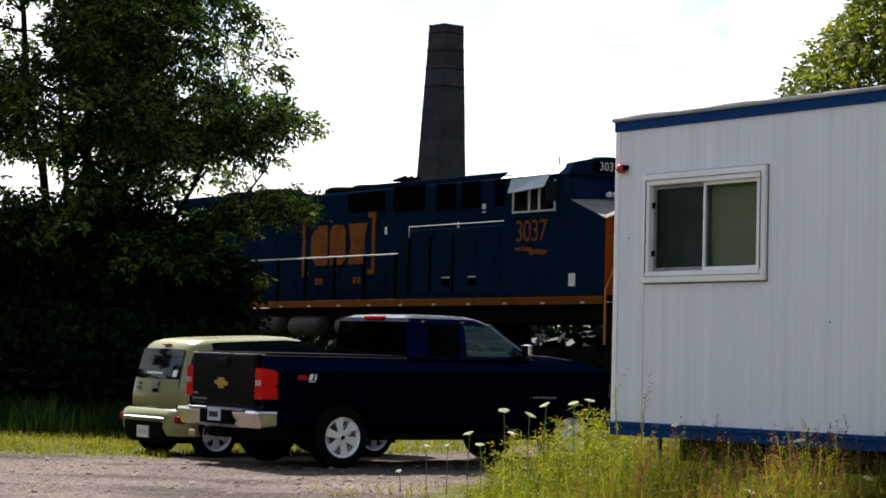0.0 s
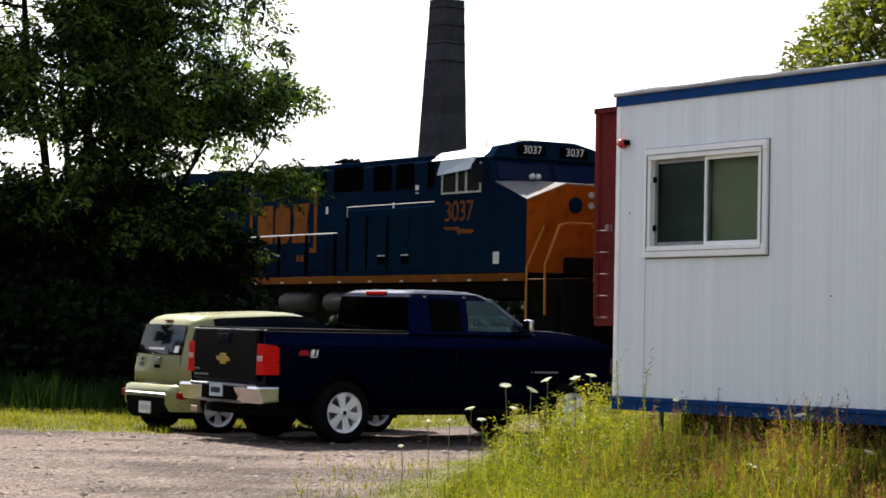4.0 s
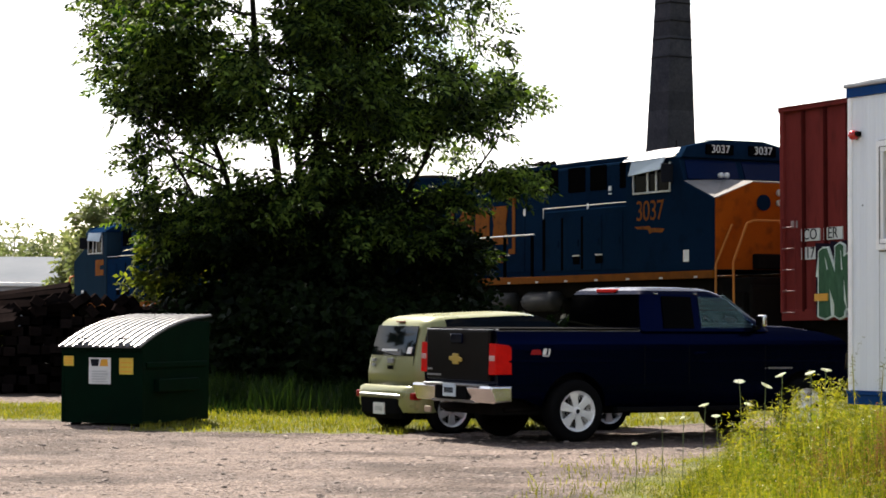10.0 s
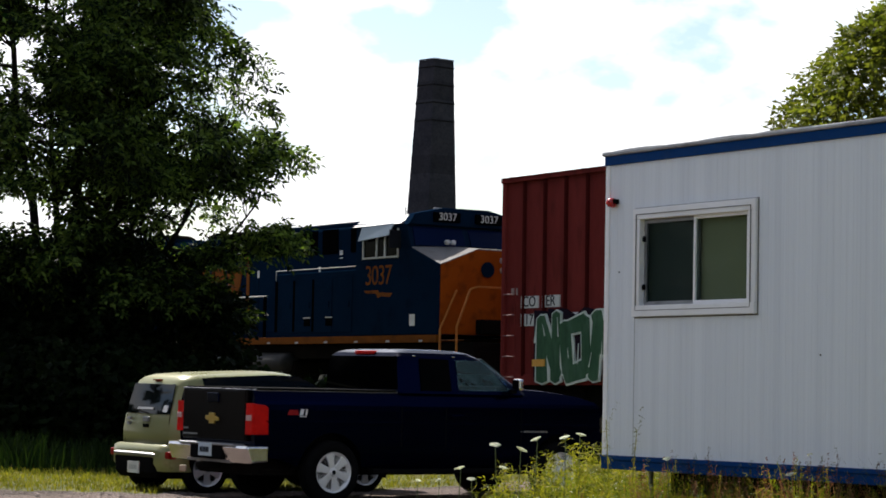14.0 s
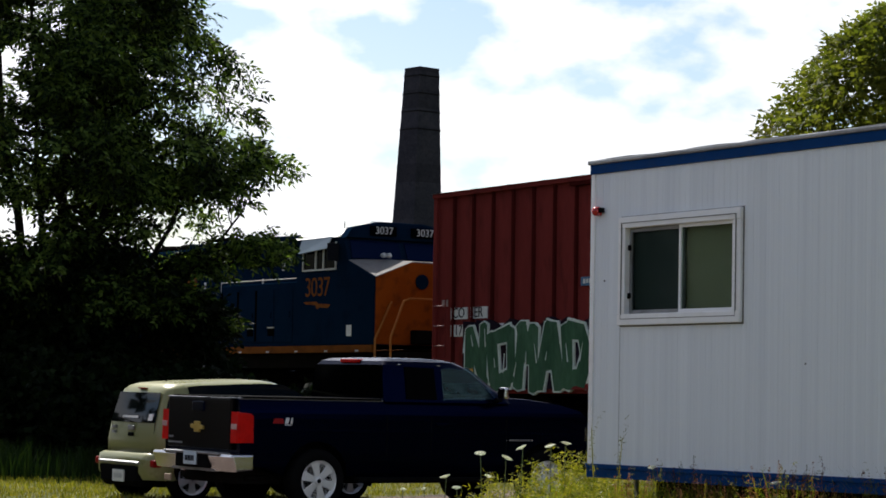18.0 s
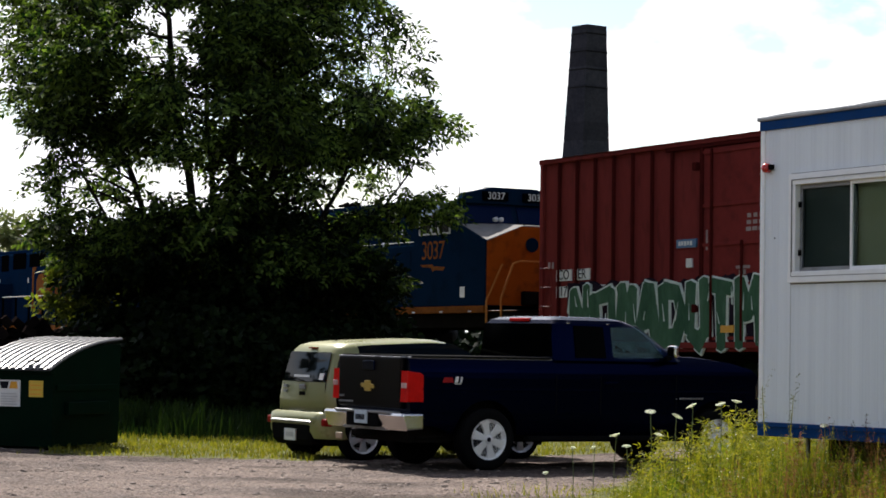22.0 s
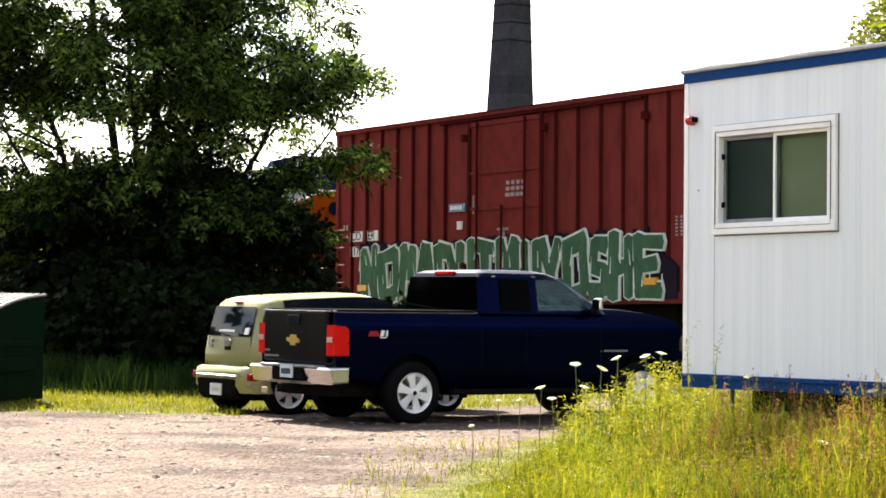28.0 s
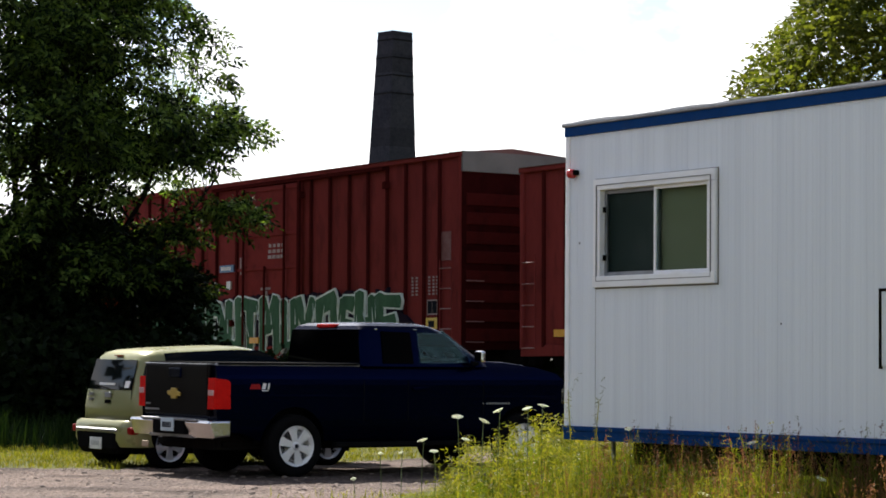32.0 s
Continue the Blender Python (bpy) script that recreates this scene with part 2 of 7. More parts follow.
M_BOX = mat("oxide_red_boxcar_paint", (0.21, 0.036, 0.032), (0.155, 0.0265, 0.024), 0.65, scale=0.7, fine=8, bump=0.05, grime=0.5, grime_col=(0.042, 0.012, 0.0108), stretch=(1.5, 1.5, 0.5), spec=0.005)
# darker red paints the shadow lines along posts and ribs into their colour
M_BOXPOST = mat("shadow_toned_red_post", (0.075, 0.0112, 0.01), (0.052, 0.008, 0.0072), 0.7, scale=1, fine=10, bump=0.05, grime=0.5, grime_col=(0.02, 0.006, 0.006), spec=0)
M_BOXDOOR = mat("brighter_oxide_red_door", (0.215, 0.034, 0.03), (0.16, 0.026, 0.0235), 0.65, scale=0.8, fine=8, bump=0.05, grime=0.45, grime_col=(0.054, 0.0156, 0.0132), spec=0.005)
M_CAPWHITE = mat("weathered_white_end_panel", (0.25, 0.23, 0.215), (0.18, 0.165, 0.155), 0.7, scale=1.5, grime=0.3, grime_col=(0.15, 0.1275, 0.12), spec=0.1)
M_PAINT_GREEN = mat("green_spray_paint", (0.07, 0.15, 0.085), (0.035, 0.085, 0.05), 0.6, scale=1.5, fine=12, bump=0, grime=0.35, grime_col=(0.16, 0.24, 0.17), stretch=(1, 1, 0.4), spec=0.01)
M_PAINT_PALE = mat("pale_spray_outline", (0.75, 0.8, 0.75), (0.55, 0.62, 0.56), 0.6, scale=4, fine=20, bump=0, spec=0.05)
M_PAINT_DARK = mat("black_spray_shadow", (0.014, 0.012, 0.022), (0.03, 0.018, 0.025), 0.6, scale=2, bump=0, spec=0)
M_SIGNBLUE = mat("blue_sign", (0.06, 0.16, 0.3), (0.05, 0.13, 0.25), 0.5, scale=6, bump=0)
M_CHIM = mat("sooty_brick", (0.048, 0.047, 0.056), (0.02, 0.0215, 0.03), 0.9, scale=0.35, fine=5, bump=0.3, grime=0.5, grime_col=(0.013, 0.014, 0.021), by_object=0.25, spec=0.02)
M_IRONBAND = mat("dark_iron_band", (0.012, 0.0115, 0.013), (0.008, 0.008, 0.009), 0.7, 0.3, scale=2, bump=0.1, spec=0.05)
M_RUST = mat("rusty_rail_steel", (0.1, 0.05, 0.03), (0.06, 0.035, 0.025), 0.6, 0.4, scale=3)
M_BALLAST = mat("crushed_stone", (0.078, 0.0741, 0.0702), (0.0468, 0.0429, 0.039), 0.9, scale=3, fine=22, bump=0.8, depth=0.05, by_island=0.4)
M_BARK = mat("grey_brown_bark", (0.018, 0.015, 0.012), (0.011, 0.0095, 0.008), 0.9, scale=3, fine=25, bump=0.7, depth=0.03, stretch=(1, 1, 0.25), spec=0.03)
# near-black leaves mixed in at random stand in for the crown's own shade
M_LEAF = leaf_mat("ash_leaves", (0.004, 0.012, 0.0028), (0.115, 0.17, 0.034), 0.36, 0.7, 0.22)
# near-black greens put the shade under the crown into the leaf colour
M_LEAF_LOW = leaf_mat("shade_toned_scrub_leaves", (0.002, 0.0055, 0.0014), (0.0085, 0.0165, 0.0034), 0.25)
# shade seen below the train is put into these near-black leaf colours
M_LEAF_DARK = leaf_mat("shade_dark_trackside_leaves", (0.002, 0.006, 0.002), (0.007, 0.016, 0.004), 0.06)
M_LEAF_LIGHT = leaf_mat("light_green_leaves", (0.045, 0.062, 0.011), (0.115, 0.128, 0.025), 0.45)
# distance haze is put into these paler leaf colours
M_LEAF_FAR = leaf_mat("haze_paled_foliage", (0.085, 0.11, 0.042), (0.15, 0.165, 0.065), 0.35)
M_GRASS = leaf_mat("short_grass", (0.085, 0.1, 0.017), (0.205, 0.19, 0.036), 0.4, 0.35)
# tree shade is painted into this grass by a much darker green
M_TALLGRASS = leaf_mat("tall_shade_toned_grass", (0.006, 0.016, 0.004), (0.024, 0.042, 0.008), 0.25)
M_MIDGRASS = leaf_mat("green_bank_grass", (0.035, 0.06, 0.011), (0.128, 0.145, 0.023), 0.4, 0.5)
M_WEED = leaf_mat("yellow_green_weeds", (0.072, 0.088, 0.013), (0.215, 0.2, 0.036), 0.42, 0.5)
M_DRY = leaf_mat("dry_seed_heads", (0.11, 0.05, 0.026), (0.2, 0.11, 0.058), 0.35)
M_UMBEL = leaf_mat("white_umbel", (0.66, 0.68, 0.54), (0.8, 0.8, 0.7), 0.3, 0.1)
M_FARWALL = mat("pale_metal_cladding", (0.3, 0.32, 0.35), (0.26, 0.28, 0.31), 0.6, scale=0.3, fine=3, bump=0.05)
M_FARROOF = mat("grey_sheet_roof", (0.12, 0.132, 0.148), (0.1, 0.112, 0.128), 0.85, scale=0.2, fine=2, bump=0.03, spec=0.05)
M_SILVER = mat("silver_tank_car_paint", (0.19, 0.2, 0.215), (0.15, 0.158, 0.172), 0.7, 0.0, scale=0.5, bump=0.02)
M_POLE = mat("weathered_pole_wood", (0.16, 0.14, 0.12), (0.11, 0.1, 0.085), 0.85, scale=3, bump=0.4, stretch=(1, 1, 0.2))


# ---- mesh tools ----
def part(name, bm, material, parent=None, label="", smooth=False):
    me = bpy.data.meshes.new(name)
    bm.normal_update()
    bm.to_mesh(me)
    bm.free()
    me.materials.append(material)
    if smooth:
        for f in me.polygons:
            f.use_smooth = True
    ob = new(name, me)
    if parent:
        ob.parent = parent
    if label:
        ob["label"] = label
    return ob


def share(ob, name, m, parent):
    """Another object on the same mesh."""
    o = new(name, ob.data)
    o.parent, o.matrix_basis = parent, m
    return o


def thing(name, m, label, category, group="", kind=""):
    ob = new(name)
    ob.empty_display_size = 0.2
    ob.matrix_world = m
    return tagged(ob, label, category, group, kind)


def box(a, b, bevel=0.0, bm=None, m=None):
    bm = bm or bmesh.new()
    r = bmesh.ops.create_cube(bm, size=1)
    vs = r["verts"]
    for v in vs:
        v.co = Vector([a[i] + (v.co[i] + 0.5) * (b[i] - a[i]) for i in range(3)])
    if bevel:
        r = bmesh.ops.bevel(bm, geom=list({e for v in vs for e in v.link_edges}), offset=bevel, segments=2, affect="EDGES", profile=0.6)
        vs = list({v for f in r["faces"] for v in f.verts} | {v for v in vs if v.is_valid})
    if m:
        for v in vs:
            v.co = m @ v.co
    return bm


def loft(levels, tilt=0.0, n=5):
    """Rounded rectangles (z, x0, x1, y0, y1, corner at x0, corner at x1) joined from the lowest to the highest."""
    bm = bmesh.new()
    rings = []
    for z, x0, x1, y0, y1, ra, rb in levels:
        ring = []
        for cx, cy, r, a0 in ((x1 - rb, y1 - rb, rb, 0), (x0 + ra, y1 - ra, ra, 90), (x0 + ra, y0 + ra, ra, 180), (x1 - rb, y0 + rb, rb, 270)):
            for i in range(n + 1):
                a = radians(a0 + 90 * i / n)
                x = cx + r * math.cos(a)
                ring.append(bm.verts.new((x, cy + r * math.sin(a), z + tilt * x)))
        rings.append(ring)
    k = len(rings[0])
    for a, b in zip(rings, rings[1:]):
        for i in range(k):
            bm.faces.new((a[i], a[(i + 1) % k], b[(i + 1) % k], b[i]))
    bm.faces.new(rings[0][::-1])
    bm.faces.new(rings[-1])
    bmesh.ops.recalc_face_normals(bm, faces=bm.faces)
    return bm


def prism(pts, w0, w1, axis="y", bm=None, bevel=0.0, m=None):
    """A polygon in the plane across an axis, drawn out along it. y: (x, z) points; x: (y, z); z: (x, y)."""
    bm = bm or bmesh.new()
    place = {"y": lambda p, w: (p[0], w, p[1]), "x": lambda p, w: (w, p[0], p[1]), "z": lambda p, w: (p[0], p[1], w)}[axis]
    lo, hi = [bm.verts.new(place(p, w0)) for p in pts], [bm.verts.new(place(p, w1)) for p in pts]
    fs = [bm.faces.new(lo), bm.faces.new(hi[::-1])]
    n = len(pts)
    for i in range(n):
        fs.append(bm.faces.new((lo[i], hi[i], hi[(i + 1) % n], lo[(i + 1) % n])))
    bmesh.ops.recalc_face_normals(bm, faces=fs)
    vs = lo + hi
    if bevel:
        r = bmesh.ops.bevel(bm, geom=[e for f in fs[:2] for e in f.edges], offset=bevel, segments=3, affect="EDGES", profile=0.5, clamp_overlap=True)
        vs = list({v for f in r["faces"] for v in f.verts} | {v for v in vs if v.is_valid})
    if m:
        for v in vs:
            v.co = m @ v.co
    return bm


def rod(p, q, r, r2=None, n=8, bm=None, caps=True):
    bm = bm or bmesh.new()
    p, q = Vector(p), Vector(q)
    r2 = r if r2 is None else r2
    side = (q - p).to_track_quat("Z", "Y").to_matrix()
    rings = []
    for c, rad in ((p, r), (q, r2)):
        rings.append([bm.verts.new(c + side @ Vector((rad * math.cos(2 * math.pi * i / n), rad * math.sin(2 * math.pi * i / n), 0))) for i in range(n)])
    for i in range(n):
        bm.faces.new((rings[0][i], rings[0][(i + 1) % n], rings[1][(i + 1) % n], rings[1][i]))
    if caps:
        bm.faces.new(rings[0][::-1])
        bm.faces.new(rings[1])
    return bm


def pipe(pts, r, n=6, bm=None):
    bm = bm or bmesh.new()
    for p, q in zip(pts, pts[1:]):
        rod(p, q, r, n=n, bm=bm)
    return bm


def lathe(profile, n=24, bm=None, m=None):
    """Turns (radius, along y) points round the y axis."""
    bm = bm or bmesh.new()
    rings = []
    for r, y in profile:
        rings.append([bm.verts.new((r * math.cos(2 * math.pi * i / n), y, r * math.sin(2 * math.pi * i / n))) for i in range(n)])
    fs = []
    for a, b in zip(rings, rings[1:]):
        for i in range(n):
            fs.append(bm.faces.new((a[i], a[(i + 1) % n], b[(i + 1) % n], b[i])))
    fs += [bm.faces.new(rings[0]), bm.faces.new(rings[-1][::-1])]
    bmesh.ops.recalc_face_normals(bm, faces=fs)
    if m:
        for ring in rings:
            for v in ring:
                v.co = m @ v.co
    return bm


def quad(pts, thick, bm=None):
    """A flat panel through its corners, with a thickness away from its face."""
    bm = bm or bmesh.new()
    p = [Vector(q) for q in pts]
    nrm = (p[1] - p[0]).cross(p[2] - p[0]).normalized() * thick
    a, b = [bm.verts.new(q) for q in p], [bm.verts.new(q - nrm) for q in p]
    bm.faces.new(a)
    bm.faces.new(b[::-1])
    n = len(p)
    for i in range(n):
        bm.faces.new((a[(i + 1) % n], a[i], b[i], b[(i + 1) % n]))
    return bm


def lettering(name, text, size, material, parent, m, extrude=0.003, spacing=1.0):
    cu = bpy.data.curves.new(name, "FONT")
    cu.body, cu.size, cu.extrude, cu.align_x, cu.align_y, cu.space_character = text, size, extrude, "CENTER", "CENTER", spacing
    tmp = bpy.data.objects.new(name, cu)
    scene.collection.objects.link(tmp)
    me = bpy.data.meshes.new_from_object(tmp.evaluated_get(bpy.context.evaluated_depsgraph_get()))
    bpy.data.objects.remove(tmp)
    me.materials.clear()
    me.materials.append(material)
    ob = new(name, me)
    ob.parent, ob.matrix_basis = parent, m
    return ob
# ---- the plan: frames of the ground, track, trailer ----
RAIL_AT, RAIL_TURN, GRADE = Vector((5.026, 43.515, 0.723)), -57.233, 0.0148
RC, RS = math.cos(radians(RAIL_TURN)), math.sin(radians(RAIL_TURN))


def along(u, v=0.0, z=0.0):
    """A place by the track: u along it, v towards the far side from the near faces of the train, z over the rail."""
    return Vector((RAIL_AT.x + RC * u - RS * v, RAIL_AT.y + RS * u + RC * v, RAIL_AT.z + GRADE * u + z))


def on_rail(u):
    return Matrix.Translation(along(u)) @ pose(0, 0, 0, 0, 0, RAIL_TURN)


def uv_of(x, y):
    dx, dy = x - RAIL_AT.x, y - RAIL_AT.y
    return RC * dx + RS * dy, -RS * dx + RC * dy


def sstep(a, b, x):
    t = min(1, max(0, (x - a) / (b - a)))
    return t * t * (3 - 2 * t)


def ground_z(x, y):
    u, v = uv_of(x, y)
    rail = RAIL_AT.z + GRADE * min(30, max(-60, u)) - 0.42
    k = sstep(-10, -3.2, v)
    z = rail * k
    z += 0.05 * noise.noise(Vector((x * 0.16, y * 0.16, 3))) * (1 - k) + 0.012 * noise.noise(Vector((x * 1.3, y * 1.3, 7)))
    if 16 < y < 36:  # loose clods and wheel-churned gravel
        z += 0.016 * noise.noise(Vector((x * 3.1, y * 3.1, 11))) + 0.012 * noise.noise(Vector((x * 6.5, y * 6.5, 13)))
    # wheel ruts and a slight bank under the weeds beside the trailer
    z += 0.10 * sstep(0.0, 2.5, x + (y - 24) * -0.05) * sstep(32, 27, y)
    return z


def grassy(x, y):
    """How much grass grows at a place of the lot: 0 bare gravel, 1 sward."""
    wob = 0.7 * noise.noise(Vector((x * 0.45, y * 0.45, 1))) + 0.35 * noise.noise(Vector((x * 1.7, y * 1.7, 5)))
    # verge behind the vehicles
    edge = 31.9 + 0.05 * (x + 6) if x < -3.6 else 33.0 + 0.55 * (x + 3.6)
    g = sstep(-0.35, 0.5, y - edge + wob)
    if x < -7.4:  # bare apron round the refuse container
        d = math.hypot((x + 10.0) / 3.2, (y - 33.0) / 1.7)
        g *= sstep(0.8, 1.25, d + 0.35 * wob)
        g *= 1 - 0.8 * sstep(40.5, 42.5, y + wob)
    # weedy bank by the trailer
    bank = sstep(-0.5, 0.4, x - (-0.85 + (y - 19.4) * 0.135 + (0.0 if y < 27 else (y - 27) * 0.1)) + 0.55 * wob) * sstep(32.5, 30.0, y)
    return max(min(1, g), bank)


def ground_mesh():
    xs = [-420, -250, -150, -90, -60, -42, -32, -26, -22] + [-19 + 0.28 * i for i in range(34)] + [-9.48 + 0.12 * i for i in range(142)] + [7.6, 8.4, 10, 13, 17, 24, 36, 60, 100, 180, 300, 420]
    ys = [-40, -10, 5, 12, 16] + [17.5 + 0.12 * i for i in range(142)] + [34.54 + 0.28 * i for i in range(48)] + [48.5, 50, 52, 55, 58, 62, 68, 76, 90, 110, 140, 190, 260, 360, 520]
    me = bpy.data.meshes.new("ground")
    vs = [(x, y, ground_z(x, y)) for y in ys for x in xs]
    w = len(xs)
    me.from_pydata(vs, [], [(j * w + i, j * w + i + 1, (j + 1) * w + i + 1, (j + 1) * w + i) for j in range(len(ys) - 1) for i in range(w - 1)])
    at = me.attributes.new("sward", "FLOAT", "POINT")
    for i, v in enumerate(vs):
        at.data[i].value = grassy(v[0], v[1])
    for f in me.polygons:
        f.use_smooth = True
    return me


def ground_mat():
    m = bpy.data.materials.new("gravel_and_sward")
    m.use_nodes = True
    n, l = m.node_tree.nodes, m.node_tree.links
    p = n["Principled BSDF"]
    tc = n.new("ShaderNodeTexCoord")

    def nz(s, d=5.0, st=None):
        t = n.new("ShaderNodeTexNoise")
        t.inputs["Scale"].default_value, t.inputs["Detail"].default_value = s, d
        if st:
            mp = n.new("ShaderNodeMapping")
            mp.inputs["Scale"].default_value = st
            l.new(tc.outputs["Object"], mp.inputs[0])
            l.new(mp.outputs[0], t.inputs[0])
        else:
            l.new(tc.outputs["Object"], t.inputs[0])
        return t.outputs[0]

    def ramp(src, stops):
        r = n.new("ShaderNodeValToRGB")
        e = r.color_ramp.elements
        while len(e) < len(stops):
            e.new(0.5)
        for k, (at, c) in zip(e, stops):
            k.position, k.color = at, (*c, 1)
        l.new(src, r.inputs[0])
        return r.outputs[0]

    def mix(f, a, b, kind="MIX"):
        x = n.new("ShaderNodeMix")
        x.data_type, x.blend_type = "RGBA", kind
        for sock, v in ((x.inputs[0], f), (x.inputs[6], a), (x.inputs[7], b)):
            if isinstance(v, float):
                sock.default_value = v
            else:
                l.new(v, sock)
        return x.outputs[2]

    soil = ramp(nz(0.8, 8.0, (0.7, 1.0, 1)), [(0.4, (0.055, 0.036, 0.029)), (0.5, (0.155, 0.105, 0.08)), (0.64, (0.26, 0.185, 0.145))])
    vor = n.new("ShaderNodeTexVoronoi")
    vor.inputs["Scale"].default_value = 21
    l.new(tc.outputs["Object"], vor.inputs[0])
    stone = ramp(vor.outputs["Color"], [(0.1, (0.02798, 0.0212, 0.01851)), (0.6, (0.1073, 0.08056, 0.06992)), (0.95, (0.2238, 0.1781, 0.1604))])
    peb = mix(0.55, soil, stone)
    peb = mix(0.5, peb, ramp(nz(34, 3.0), [(0.38, (0.03, 0.023, 0.02)), (0.62, (0.29, 0.225, 0.19))]))
    peb = mix(0.8, peb, ramp(nz(0.42, 8.0, (0.75, 1.1, 1)), [(0.4, (0.3, 0.27, 0.25)), (0.52, (1.0, 1.0, 1.0))]), "MULTIPLY")
    turf = ramp(nz(2.4, 6.0), [(0.3, (0.045, 0.052, 0.01)), (0.5, (0.095, 0.1, 0.018)), (0.7, (0.14, 0.118, 0.036))])
    at = n.new("ShaderNodeAttribute")
    at.attribute_name = "sward"
    ad = n.new("ShaderNodeMath")
    ad.operation = "ADD"
    l.new(at.outputs["Fac"], ad.inputs[0])
    l.new(nz(6.0, 5.0), ad.inputs[1])
    mr = n.new("ShaderNodeMapRange")
    mr.inputs[1].default_value, mr.inputs[2].default_value = 0.85, 1.2
    l.new(ad.outputs[0], mr.inputs[0])
    l.new(mix(mr.outputs[0], peb, turf), p.inputs["Base Color"])
    p.inputs["Roughness"].default_value, p.inputs["Specular IOR Level"].default_value = 0.95, 0.2
    bp = n.new("ShaderNodeBump")
    bp.inputs["Strength"].default_value, bp.inputs["Distance"].default_value = 1.0, 0.09
    hm = n.new("ShaderNodeMath")
    hm.operation = "MULTIPLY_ADD"
    l.new(vor.outputs["Distance"], hm.inputs[0])
    hm.inputs[1].default_value = -0.5
    l.new(nz(9.0, 8.0), hm.inputs[2])
    l.new(hm.outputs[0], bp.inputs["Height"])
    l.new(bp.outputs[0], p.inputs["Normal"])
    return m


GROUND_ME = ground_mesh()
GROUND_ME.materials.append(ground_mat())
tagged(new("ground", GROUND_ME), "gravel lot with grassy verge and weedy bank", "ground", kind="structure")


# ---- railway track ----
def track():
    top = thing("railway_track", Matrix.Identity(4), "railway track on crushed stone ballast", "railway track", kind="structure")
    bm = bmesh.new()
    sec = ((-2.2, -0.62), (-0.6, -0.2), (3.6, -0.2), (5.2, -0.62))
    us = [-150 + 10 * i for i in range(24)]
    rings = [[bm.verts.new(along(u, v, z)) for v, z in sec] for u in us]
    for a, b in zip(rings, rings[1:]):
        for i in range(3):
            bm.faces.new((a[i], b[i], b[i + 1], a[i + 1]))
    bmesh.ops.recalc_face_normals(bm, faces=bm.faces)
    part("ballast", bm, M_BALLAST, top)
    for v in (0.78, 2.22):
        bm = bmesh.new()
        prof = ((-0.07, -0.17), (0.07, -0.17), (0.012, -0.13), (0.012, -0.04), (0.036, -0.03), (0.036, 0), (-0.036, 0), (-0.036, -0.03), (-0.012, -0.04), (-0.012, -0.13))
        a, b = ([bm.verts.new(along(u, v + y, z)) for y, z in prof] for u in (-150, 80))
        for i in range(10):
            bm.faces.new((a[i], b[i], b[(i + 1) % 10], a[(i + 1) % 10]))
        part("rail", bm, M_RUST, top)
    tie = part("sleeper", box((-0.11, 0.1, -0.32), (0.11, 2.9, -0.175), 0.01), M_TIE, top)
    tie.matrix_basis = on_rail(-80)
    for i in range(1, 200):
        share(tie, "sleeper", on_rail(-80 + 0.55 * i), top)


track()
# ---- site office trailer ----
TRAILER = Matrix.Translation((1.592, 21.865, 0)) @ pose(0, 0, 0, 0, -0.43, math.degrees(-1.0137))
TLEN, TWID = 9.6, 3.0


def siding(x0, x1, z0, z1):
    """A sheet of ribbed siding: shallow upright grooves, drawn out over its height."""
    pts, x, k = [], x0, 0
    while x < x1 - 0.02:
        w = 0.05 + 0.012 * (k % 3)
        pts += [(x, 0.0), (min(x + w, x1), 0.0), (min(x + w + 0.004, x1), 0.002), (min(x + w + 0.012, x1), 0.002)]
        x += w + 0.016
        k += 1
    clean = [p for i, p in enumerate(pts) if i == 0 or p[0] > pts[i - 1][0] + 1e-4]
    clean[-1] = (x1, clean[-1][1])
    return prism(clean + [(x1, 0.04), (x0, 0.04)], z0, z1, "z")


